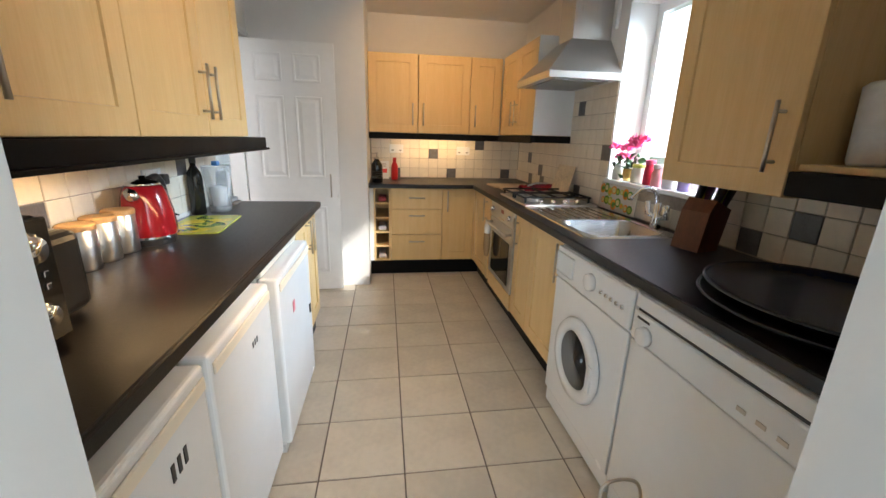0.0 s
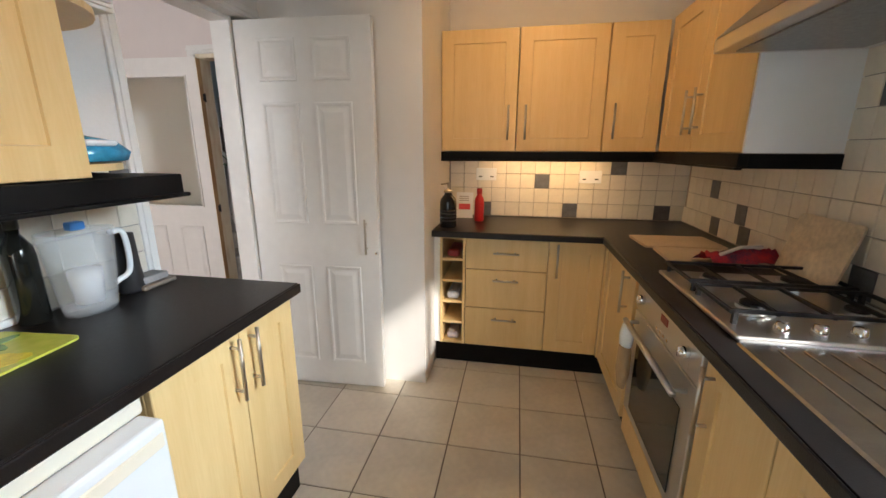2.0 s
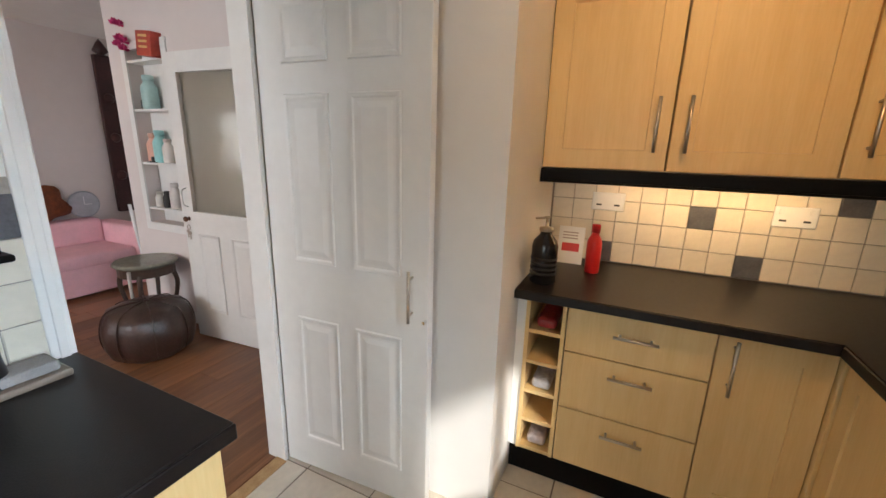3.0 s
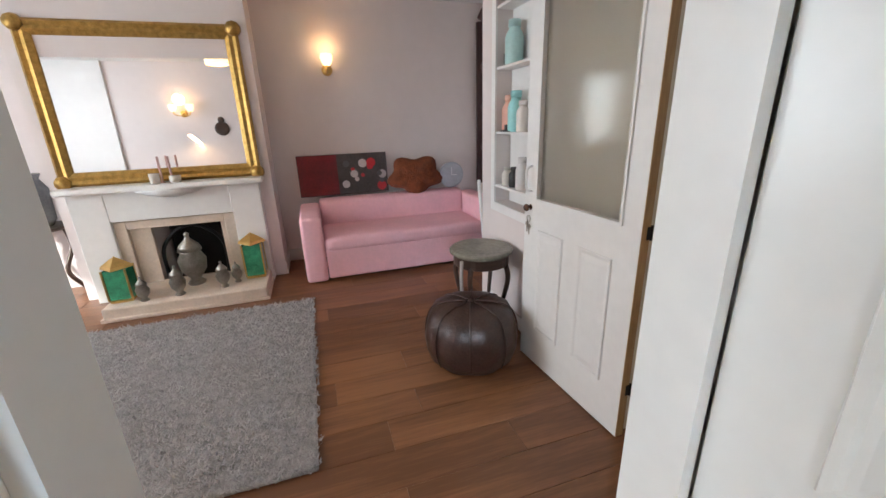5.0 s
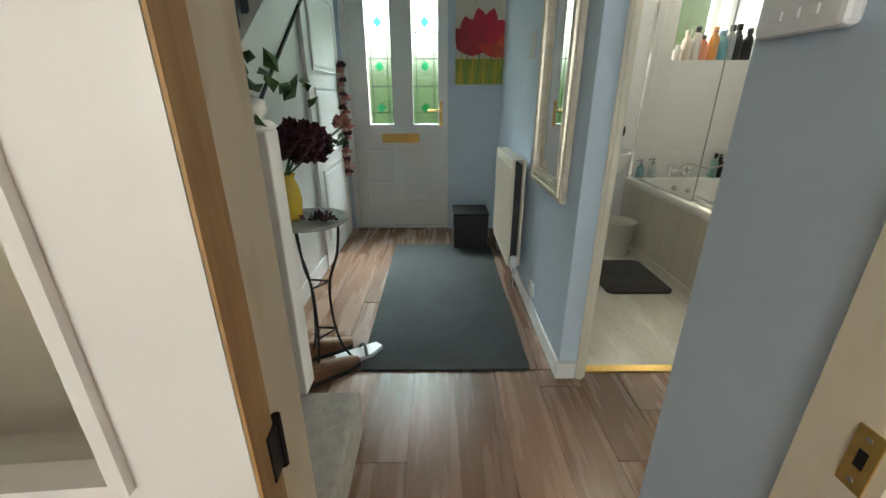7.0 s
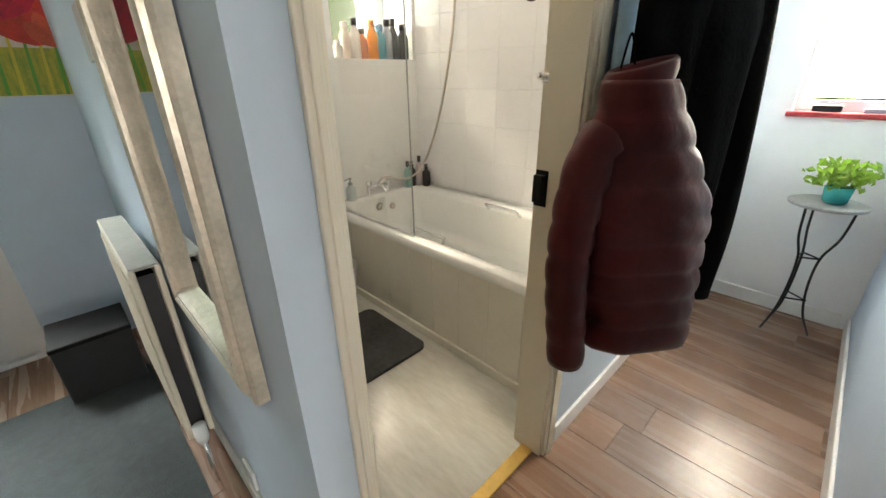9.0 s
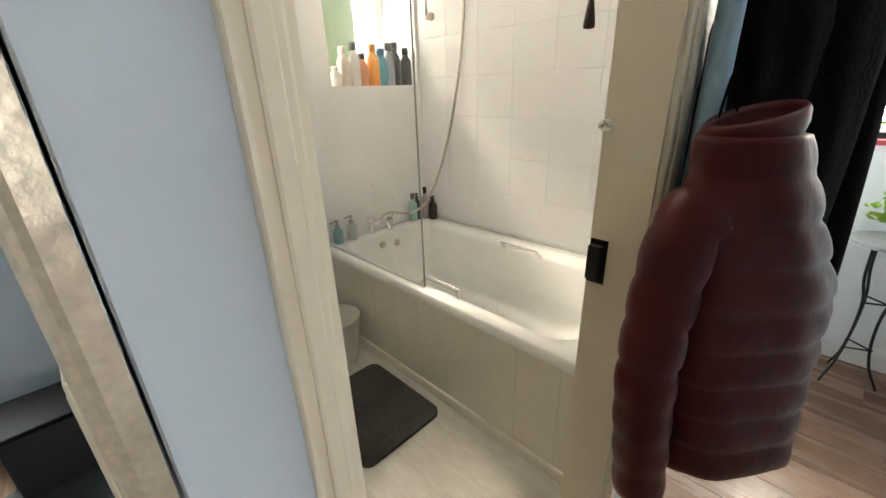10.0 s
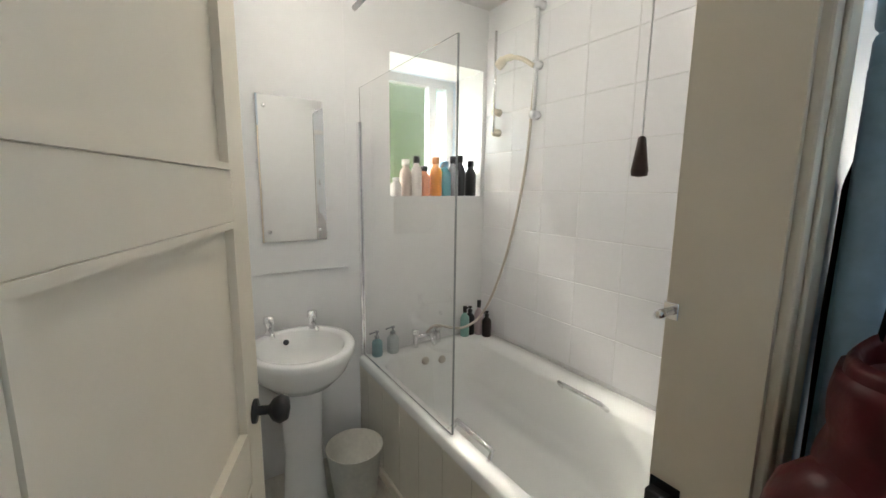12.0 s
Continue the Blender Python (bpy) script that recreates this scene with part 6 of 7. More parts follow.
# rug: a pile of many short tufts
rug = thing("rug", pose(-2.95, 1.35, 0), "thick pale grey shaggy rug on the laminate", "rug")
part("backing", box(-0.95, 0.78, -1.0, 1.43, 0.0, 0.018, 0.008, 2), M["rug"], rug)
n = 26000
px = np.random.uniform(-0.96, 0.79, n)
py = np.random.uniform(-1.01, 1.44, n)
an = np.random.uniform(0, 6.283, n)
ln = np.random.uniform(0.012, 0.026, n)
lean = np.random.uniform(-0.022, 0.022, (n, 2))
w = 0.006
V3 = np.stack([np.stack([px - w * np.cos(an), py - w * np.sin(an), np.full(n, 0.012)], 1), np.stack([px + w * np.cos(an), py + w * np.sin(an), np.full(n, 0.012)], 1), np.stack([px + lean[:, 0], py + lean[:, 1], 0.014 + ln], 1)], 1).reshape(-1, 3)
me = bpy.data.meshes.new("pile")
me.from_pydata(V3.tolist(), [], np.arange(3 * n).reshape(-1, 3).tolist())
me.materials.append(mat("grey_pile", (0.50, 0.49, 0.49), 1.0, var=0.3, scale=14))
pile = new("pile", me)
pile.parent = rug
tagged(pile, kind="stuff")

pouf = thing("pouffe", pose(-2.71, 3.67, 0), "round dark brown leather pouffe on the floor", "pouffe")
bm = bmesh.new()
rings = []
for r, z in ((0.02, 0.004), (0.19, 0.004), (0.235, 0.04), (0.262, 0.12), (0.268, 0.19), (0.255, 0.27), (0.22, 0.335), (0.13, 0.366), (0.02, 0.372)):
    rings.append([((r + (0.006 * math.cos(8 * a) if r > 0.1 else 0)) * math.cos(a), (r + (0.006 * math.cos(8 * a) if r > 0.1 else 0)) * math.sin(a), z) for a in [2 * math.pi * i / 64 for i in range(64)]])
loft(bm, rings, True, True)
part("cover", bm, M["leather"], pouf, smooth=True)
part("button", lathe([(0.018, 0.370), (0.014, 0.378), (0, 0.380)], 14), M["leather"], pouf, smooth=True)
for i in range(8):
    a = 2 * math.pi * (i + 0.5) / 8
    part("piping", tube(curve_pts([(r * math.cos(a), r * math.sin(a), z) for r, z in ((0.236, 0.04), (0.262, 0.12), (0.267, 0.19), (0.254, 0.27), (0.218, 0.337), (0.13, 0.368), (0.03, 0.375))], 3), 0.004, 5), M["leather"], pouf, smooth=True)
tab = thing("occasional_table", pose(-3.05, 3.88, 0), "small dark oval table with curved legs and a grey top", "table")
part("top", lathe([(0.19, 0.53), (0.205, 0.545), (0.205, 0.555), (0.195, 0.565), (0, 0.565)], 36), colour("grey_inlay", (0.20, 0.19, 0.15), 0.25, var=0.3), tab)
part("apron", lathe([(0.175, 0.46), (0.18, 0.465), (0.18, 0.53), (0.17, 0.53)], 32), M["darkwood"], tab)
for i in range(4):
    a = math.pi / 4 + i * math.pi / 2
    part("leg", tube(curve_pts([(r * math.cos(a), r * math.sin(a), z) for r, z in ((0.155, 0.50), (0.185, 0.38), (0.15, 0.20), (0.14, 0.10), (0.19, 0.0))]), [0.02 - 0.0004 * k for k in range(33)], 8), M["darkwood"], tab, smooth=True)
tassel = tagged(put("twisted_cord", tube(curve_pts([(-2.93, 3.70, 0.53), (-2.925, 3.695, 0.40), (-2.93, 3.70, 0.30)]), 0.012, 8), colour("silver_cord", (0.5, 0.48, 0.45), 0.4, metal=0.5, bump=1.0, bscale=60), True), "pale twisted cord hung from the table edge", "cord")

# shelved niche
niche = thing("niche_shelves", pose(-3.08, 4.10, 0), "white niche with shelves of small ornaments", "shelves", kind="structure")
part("back_panel", box(-0.22, 0.22, 0.105, 0.115, 0.78, 2.10), M["gloss"], niche)
for z in (0.92, 1.27, 1.66, 2.0):
    part("shelf_board", box(-0.219, 0.219, -0.004, 0.104, z - 0.016, z, 0.002), M["gloss"], niche)
part("face_frame", frame_ring(bmesh.new(), (-0.27, 0.27, 0.74, 2.12), (-0.215, 0.215, 0.80, 2.07), -0.014, -0.001), M["gloss"], niche)
for x, z, h, r, c in ((-0.14, 0.92, 0.12, 0.035, (0.7, 0.66, 0.6)), (-0.05, 0.92, 0.13, 0.03, (0.03, 0.03, 0.03)), (-0.12, 1.27, 0.22, 0.05, (0.8, 0.45, 0.35)), (-0.04, 1.27, 0.24, 0.05, (0.35, 0.7, 0.7)), (-0.13, 1.66, 0.10, 0.04, (0.05, 0.08, 0.08)), (-0.08, 1.66, 0.24, 0.055, (0.45, 0.66, 0.64)), (0.05, 1.27, 0.18, 0.04, (0.8, 0.75, 0.7)), (0.06, 0.92, 0.2, 0.04, (0.75, 0.72, 0.7))):
    bottle("ornament", -3.08 + x, 4.145, z, h, r, colour("ornament_paint", c, 0.4), colour("ornament_top", [q * 0.9 for q in c], 0.4), "small painted ornament on the niche shelf", "ornament", neck=0.6, group="niche ornaments")
hat = tagged(put("small_hat", lathe([(0.07, 0), (0.072, 0.004), (0.03, 0.012), (0.03, 0.04), (0, 0.045)], 20, sy=0.6), BLACK, True, pose(-3.17, 4.115, 1.271)), "tiny black hat ornament on the niche shelf", "ornament")
pk = thing("orchid_spray", pose(-3.24, 4.09, 2.001), "magenta artificial flowers on the top niche shelf", "flowers")
for i in range(7):
    part("bloom", flower_head((rng.uniform(-0.08, 0.03), rng.uniform(-0.05, 0.02), 0.05 + rng.uniform(0, 0.2)), 0.045, 12, rng), colour("magenta_petal", (0.5, 0.02, 0.14), 0.6), pk)
basket = thing("gift_box", pose(-2.98, 4.07, 2.001, 0, 8, -6), "red and gold printed box on the top shelf", "box")
part("carton", box(-0.10, 0.10, -0.03, 0.05, 0.0, 0.16, 0.004), colour("red_carton", (0.45, 0.05, 0.03), 0.4, var=0.3), basket)
for i in range(3):
    part("text_bar", box(-0.06, 0.06, -0.0318, -0.0302, 0.05 + i * 0.035, 0.065 + i * 0.035), colour("gold_print", (0.7, 0.5, 0.2), 0.4), basket)

# ---- hall ----
tagged(put("door_mat", prism(rrect(-1.735, 6.19, 0.405, 0.85, 0.02), "z", 0.0, 0.012), M["mat_dark"]), "long charcoal grey hall runner mat on laminate", "mat")
boxd = thing("storage_box", pose(-1.49, 7.08, 0), "black fabric storage box beside the front door", "box")
part("box_body", box(-0.15, 0.14, -0.14, 0.14, 0.0, 0.31, 0.008, 2), BLACK, boxd)
part("box_rim", box(-0.153, 0.143, -0.143, 0.143, 0.29, 0.313, 0.004), M["plinth"], boxd)
rad = thing("radiator", pose(-1.22, 6.12, 0), "cream double-panel radiator on the hall wall", "radiator")
for d in (-0.11, -0.045):
    part("panel", box(d, d + 0.018, 0, 0.66, 0.20, 0.87, 0.006, 2), M["cream"], rad)
    for i in range(15):
        part("flute", box(d - 0.005, d, 0.03 + i * 0.042, 0.05 + i * 0.042, 0.25, 0.82, 0.002), M["cream"], rad)
part("top_grille", box(-0.105, -0.032, 0.01, 0.65, 0.862, 0.872), colour("grille_grey", (0.45, 0.43, 0.38), 0.5), rad)
# a near-black block gives the shade in the gap between the two panels
part("convector", box(-0.09, -0.047, 0.02, 0.64, 0.23, 0.84), M["dark_trim_and_shade"], rad, "dark block for the shade between the panels")
v = part("valve", lathe([(0.018, 0), (0.022, 0.02), (0.022, 0.07), (0, 0.075)], 16, cx=-0.075, cy=-0.04), M["upvc"], rad, smooth=True)
v.matrix_local = pose(0, 0, 0.21)
part("pipe", tube([(-0.075, -0.04, 0.0), (-0.075, -0.04, 0.22)], 0.008, 8), M["chrome"], rad, smooth=True)
hm = thing("hall_mirror", pose(-1.217, 5.71, 0.79, 0, 0, 180), "tall mirror in a moulded silvery-white frame", "mirror")
part("frame", frame_loft(bmesh.new(), 0.275, 1.30, [(0.0, 0.002), (0.0, 0.024), (0.005, 0.031), (0.011, 0.031), (0.014, 0.025), (0.019, 0.025), (0.023, 0.038), (0.033, 0.043), (0.041, 0.038), (0.044, 0.030), (0.049, 0.030), (0.053, 0.039), (0.061, 0.039), (0.064, 0.028), (0.070, 0.030), (0.078, 0.012)]), colour("silver_white_frame", (0.66, 0.60, 0.50), 0.32, metal=0.45, var=0.2, scale=14, bump=0.2), hm)
part("mirror_glass", box(0.004, 0.012, -0.20, 0.20, 0.076, 1.224), M["mirror"], hm, "silvered mirror glass")
tul = thing("tulip_canvas", pose(-1.62, 7.498, 1.31), "canvas print of red tulips on the end wall", "picture")
part("canvas", box(0, 0.47, -0.03, 0, 0, 0.63, 0.003), colour("pale_canvas", (0.62, 0.58, 0.50), 0.7), tul)
part("painted_ground", box(0.004, 0.466, -0.0325, -0.0305, 0.004, 0.20), mat("green_yellow_paint", (0.55, 0.42, 0.06), 0.7, second=(0.12, 0.25, 0.04), scale=18, stretch=(3, 1, 0.5)), tul)
for i in range(9):
    x = 0.03 + i * 0.05
    part("painted_stem", prism([(x, 0.005), (x + 0.014, 0.005), (x + 0.03, 0.26), (x + 0.02, 0.26)], "y", -0.0345, -0.033), colour("stem_paint", (0.10, 0.30, 0.05) if i % 2 else (0.55, 0.45, 0.06), 0.7), tul)
for k, (cx, cz, s, c) in enumerate(((0.14, 0.36, 0.27, (0.42, 0.01, 0.03)), (0.34, 0.34, 0.26, (0.70, 0.05, 0.03)), (0.24, 0.43, 0.25, (0.50, 0.01, 0.04)), (0.40, 0.27, 0.13, (0.75, 0.12, 0.05)))):
    for q, a in enumerate((-40, -15, 12, 38)):
        ca, sa = math.cos(radians(90 + a)), math.sin(radians(90 + a))
        L, W = s * (1.1 if abs(a) < 20 else 0.95), s * 0.26
        bz = cz - s * 0.5
        side = ((0.0, 0.06), (0.2, 0.62), (0.45, 1.0), (0.7, 0.92), (0.88, 0.5), (1.0, 0.0))
        poly = [(cx + ca * L * f - sa * W * g, bz + sa * L * f + ca * W * g) for f, g in side] + [(cx + ca * L * f + sa * W * g, bz + sa * L * f - ca * W * g) for f, g in side[-2::-1]]
        poly = [(min(0.468, max(0.002, u)), min(0.628, v)) for u, v in poly]
        dd = 0.035 + 0.0006 * (4 * k + q)
        part("painted_petal", prism(poly, "y", -dd - 0.0004, -0.033), colour("tulip_red", [z * (1 - 0.12 * q) for z in c], 0.6, var=0.3, scale=20), tul)
bell = tagged(put("door_chime", box(-1.228, -1.2155, 6.25, 6.36, 1.42, 1.56, 0.005, 2), M["upvc"]), "small white door chime on the hall wall", "chime")


def plant_stand(m, label):
    s = thing("plant_stand", m, label, "stand", "wire plant stands")
    part("top", lathe([(0.14, 0.735), (0.16, 0.738), (0.16, 0.752), (0.15, 0.755), (0, 0.75)], 32), colour("grey_stone_top", (0.30, 0.30, 0.30), 0.4, var=0.3, scale=15), s)
    for i in range(3):
        a = 2 * math.pi * i / 3 + 0.4
        part("leg", tube(curve_pts([(r * math.cos(a), r * math.sin(a), z) for r, z in ((0.12, 0.74), (0.10, 0.58), (0.055, 0.45), (0.05, 0.28), (0.075, 0.12), (0.13, 0.0))]), 0.006, 8), M["iron"], s, smooth=True)
    for z, r in ((0.45, 0.058), (0.20, 0.065)):
        part("brace", tube([(r * math.cos(2 * math.pi * i / 3 + 0.4), r * math.sin(2 * math.pi * i / 3 + 0.4), z) for i in range(4)], 0.005, 6), M["iron"], s)
    return s


plant_stand(pose(-2.305, 5.38, 0), "black wire plant stand with a round grey top")
plant_stand(pose(1.37, 4.76, 0), "black wire plant stand under the window")
yv = thing("flower_vase", pose(-2.365, 5.35, 0.755), "yellow vase with dark burgundy artificial flowers", "flowers")
part("vase", lathe([(0.036, 0), (0.048, 0.02), (0.052, 0.08), (0.045, 0.13), (0.031, 0.165), (0.038, 0.185), (0.033, 0.18), (0, 0.12)], 24), M["yellow"], yv, smooth=True)
for i in range(34):
    a, e = 2.4 * i, math.asin(-0.75 + 1.7 * i / 33 if i < 33 else 0.9)
    p = (0.085 + 0.078 * math.cos(a) * math.cos(e), 0.078 * math.sin(a) * math.cos(e), 0.285 + 0.07 * math.sin(e))
    part("bloom", flower_head(p, rng.uniform(0.042, 0.058), 16, rng), M["petal_dark"], yv, "burgundy bloom")
part("flower_stems", add_tube(tube([(0.0, 0, 0.17), (0.03, 0.0, 0.25), (0.07, 0, 0.30)], 0.006, 6), [(0.0, 0.01, 0.17), (0.06, 0.03, 0.28)], 0.005, 6), M["leaf"], yv)
part("rose", flower_head((0.235, 0.02, 0.36), 0.05, 22, rng), M["petal_rose"], yv, "dusty pink rose")
part("stem", tube([(0.0, 0, 0.17), (0.13, 0.01, 0.28), (0.235, 0.02, 0.36)], 0.004, 6), M["leaf"], yv)
part("leaf_spray", leaves(bmesh.new(), (0.18, 0.02, 0.30), 12, (0.03, 0.02, 0.02), 0.05, rng), M["leaf"], yv)
pp = thing("dried_petals", pose(-2.245, 5.34, 0.756), "heap of dark dried petals on the stand", "petals")
part("petal_heap", leaves(bmesh.new(), (0, 0, 0.008), 45, (0.03, 0.025, 0.005), 0.028, rng), M["petal_dark"], pp)
ivy = thing("eucalyptus_garland", pose(-2.38, 5.01, 1.12), "green eucalyptus garland wound on the stair newel", "garland")
part("stem", tube(curve_pts([(-0.25, 0.0, 0.22), (-0.1, -0.03, 0.13), (0.0, 0.03, 0.16), (0.08, -0.04, 0.10), (0.10, -0.05, 0.0)]), 0.004, 6), M["leaf"], ivy)
part("leaves", leaves(bmesh.new(), (0.0, -0.02, 0.12), 60, (0.10, 0.04, 0.06), 0.055, rng), M["leaf"], ivy)
gar = thing("flower_garland", pose(-2.585, 7.30, 0), "hanging garland of dusty pink and red flowers on the door", "garland")
part("string", tube([(0, 0, 0.55), (0, 0, 1.48)], 0.003, 6), M["leaf"], gar)
for i in range(26):
    part("bloom", flower_head((rng.uniform(0.01, 0.05), rng.uniform(-0.05, 0.05), 0.56 + i * 0.035), rng.uniform(0.04, 0.06), 16, rng), (M["petal_rose"], M["petal_dark"], colour("pale_petal", (0.6, 0.42, 0.36), 0.7))[i % 3], gar)


def shoe(m, label, c):
    s = thing("shoe", m, label, "shoe", "brown shoes on the floor")
    part("sole", prism([(-0.04, -0.13), (0.035, -0.13), (0.045, 0.05), (0.03, 0.13), (-0.01, 0.145), (-0.045, 0.07)], "z", 0, 0.022), BLACK, s)
    rings = [[(cx + hw * math.cos(a), y, 0.022 + max(0, h * math.sin(a))) for a in [math.pi * i / 10 for i in range(11)]] for y, hw, h, cx in ((-0.125, 0.03, 0.05, 0), (-0.09, 0.036, 0.07, 0), (-0.02, 0.036, 0.065, 0), (0.05, 0.042, 0.045, 0), (0.11, 0.03, 0.03, 0.0), (0.135, 0.012, 0.015, 0))]
    bm = bmesh.new()
    vs = [[bm.verts.new(p) for p in r] for r in rings]
    for a, b in zip(vs, vs[1:]):
        for i in range(10):
            bm.faces.new((a[i], a[i + 1], b[i + 1], b[i]))
    part("upper", bm, c, s, smooth=True)
    part("lining", lathe([(0.028, 0.07), (0.0, 0.06)], 14, cy=-0.075, sy=1.5), colour("pale_insole", (0.5, 0.48, 0.44), 0.7), s)
    return s


BR = colour("tan_brown_leather", (0.17, 0.075, 0.035), 0.45, var=0.3)
shoe(pose(-2.34, 5.49, 0.0, 0, 0, -60), "brown leather loafer beside the mat", BR)
shoe(pose(-2.265, 5.325, 0.0, 0, 0, -52), "brown leather loafer beside the mat", BR)
sl = thing("slipper", pose(-2.165, 5.45, 0.013, 0, 0, -55), "white open slipper lying on the mat corner", "slipper")
part("sole", prism([(-0.045, -0.11), (0.04, -0.11), (0.05, 0.05), (0.02, 0.12), (-0.03, 0.11)], "z", 0, 0.02), M["upvc"], sl)
part("strap", tube(curve_pts([(-0.045, 0.02, 0.015), (0.0, 0.03, 0.055), (0.05, 0.02, 0.015)]), 0.008, 8), colour("grey_strap", (0.25, 0.25, 0.26), 0.6), sl, smooth=True)
th = thing("thermostat", pose(-1.272, 4.38, 1.30), "white wall thermostat with a grey display", "thermostat")
part("case", box(-0.026, 0, -0.07, 0.07, 0.0, 0.10, 0.008, 2), M["upvc"], th)
part("display", box(-0.0275, -0.026, -0.04, 0.04, 0.05, 0.085), colour("lcd", (0.25, 0.28, 0.26), 0.3), th)
for i in range(3):
    part("button", box(-0.029, -0.026, -0.035 + i * 0.028, -0.018 + i * 0.028, 0.018, 0.030, 0.001), M["upvc"], th)
swt = tagged(put("wall_socket", box(-1.228, -1.2155, 5.83, 5.92, 0.12, 0.20, 0.004, 2), M["upvc"]), "white wall socket low on the hall wall", "socket")
pot = thing("potted_plant", pose(1.37, 4.74, 0.755), "small bright green plant in a teal pot", "plant")
part("pot", lathe([(0.04, 0), (0.05, 0.01), (0.058, 0.08), (0.05, 0.085), (0, 0.07)], 24), M["teal"], pot, smooth=True)
part("foliage", leaves(bmesh.new(), (0, 0, 0.13), 240, (0.05, 0.05, 0.03), 0.045, rng), M["leaf_pale"], pot)
tagged(put("phone", box(1.55, 1.63, 4.62, 4.76, 1.173, 1.195, 0.004, 2), colour("grey_purple_plastic", (0.28, 0.26, 0.34), 0.4), m=None), "small purple-grey box on the red sill", "box")
tagged(put("trinket", box(1.56, 1.62, 4.84, 4.96, 1.173, 1.205, 0.006, 2), BLACK), "small black case on the red sill", "case")

# coats on the bathroom wall


def coat(name, m, top, bottom, hw, dp, material, label, quilt=0.0, step=0.085, sleeve=True, sides=(-1, 1), lean=0.0):
    """A hung jacket: a soft body with quilting, sleeves and a stand-up collar; lean: how far the collar hangs to one side."""
    o = thing(name, m, label, "coat")
    n, k = 48, 64
    rings = []
    for i in range(k + 1):
        t = i / k
        z = bottom + (top - bottom) * t
        u = max(0.0, (t - 0.58) / 0.42) if quilt else max(0.0, (t - 0.74) / 0.26)
        wide = hw * (0.94 + 0.06 * math.sin(3 * t) + (0.12 * (1 - t) if quilt else 0.0)) * (1 - 0.52 * u ** 1.25)
        cx = lean * hw * u + (0.52 * hw * (1 - t) if quilt else 0.0)
        deep = dp * (1.0 - 0.35 * u)
        crease = abs(math.sin(math.pi * (z - bottom) / step)) ** 0.45
        puff = quilt * crease
        ring = []
        for a in [2 * math.pi * j / n for j in range(n)]:
            sag = 0.012 * math.sin(2 * a + 1) * (1 - t) + 0.10 * hw * math.cos(a) * (1 - t) * (1 if lean else 0)
            fold = 1 + 0.03 * math.sin(3 * a + 5 * t) + (0.035 * math.sin(9 * a + 7 * t) * (1 - u) if not quilt else 0.012 * math.sin(11 * a + 23 * t))
            ring.append((cx + (wide + puff) * math.cos(a) * fold, (deep + puff) * math.sin(a) * fold * (1 + 0.05 * math.sin(5 * a + 4 * t)), z - sag))
        rings.append(ring)
    part("body", loft(bmesh.new(), rings, True, True), material, o, smooth=True)
    if sleeve:
        for s in sides:
            cp = curve_pts([(s * hw * 0.26, 0.015, top - 0.10), (s * hw * 0.84, -0.005, top - 0.175), (s * hw * 1.14, -0.035, bottom + 0.32), (s * hw * 1.0, -0.05, bottom - 0.01)], 20)
            rs = [(0.058 - 0.012 * j / len(cp)) * min(1.0, 0.30 + j / 20) + quilt * 0.6 * abs(math.sin(math.pi * p.z / step)) ** 0.45 for j, p in enumerate(cp)]
            sv = part("sleeve", tube(cp, rs, 20), material, o, smooth=True)
            e = cp[-1]
            part("cuff", tube([(e.x, e.y, e.z + 0.03), (e.x, e.y, e.z - 0.006)], 0.047, 18), material, sv, smooth=True)
    cw, tilt = hw * 0.50, (0.22 if lean else 0.0)
    col = []
    for rr, z in ((0.90, -0.03), (1.00, -0.012), (1.05, 0.008), (1.02, 0.026), (0.94, 0.034), (0.86, 0.024), (0.82, -0.02), (0.3, -0.03)):
        col.append([(lean * hw + cw * rr * math.cos(a), dp * 0.62 * rr * math.sin(a), top + z + tilt * cw * math.cos(a)) for a in [2 * math.pi * j / 32 for j in range(32)]])
    part("collar", loft(bmesh.new(), col, False), material, o, smooth=True)
    part("hanging_loop", tube(curve_pts([(lean * hw - 0.02, dp * 0.55, top + 0.02), (lean * hw, dp * 0.6, top + 0.10), (lean * hw + 0.02, dp * 0.55, top + 0.02)]), 0.003, 6), M["blackcoat"], o)
    return o


coat("quilted_jacket", pose(-0.325, 5.13, 0, 0, 0, -34), 1.36, 0.615, 0.164, 0.095, M["coat"], "maroon quilted puffer jacket hung on a hook", 0.013, sides=(-1,), lean=-0.26)
coat("black_coat", pose(-0.005, 5.14, 0, 0, 0, -30), 1.77, 0.66, 0.165, 0.10, M["blackcoat"], "long black wool coat hung on a hook", 0.0)
coat("black_jacket", pose(-0.13, 5.195, 0, 0, 0, -20), 1.74, 0.95, 0.14, 0.08, M["blackcoat"], "black jacket hung behind the others", 0.0, sleeve=False)
bl = thing("blue_shirt", pose(-0.25, 5.235, 0), "pale blue garment hung against the wall", "shirt")
BLC = colour("pale_blue_cotton", (0.26, 0.40, 0.52), 0.5, var=0.25, bump=0.6, bscale=9)
part("cloth", box(-0.035, 0.06, 0.0, 0.028, 0.95, 1.70, 0.010, 3), BLC, bl, smooth=True)
part("sleeve", tube(curve_pts([(-0.03, 0.005, 1.66), (-0.042, 0.0, 1.45), (-0.04, -0.004, 1.22), (-0.035, -0.002, 1.02)]), 0.022, 12), BLC, bl, smooth=True)
part("collar", box(-0.03, 0.055, -0.004, 0.03, 1.70, 1.75, 0.010, 3), BLC, bl, smooth=True)
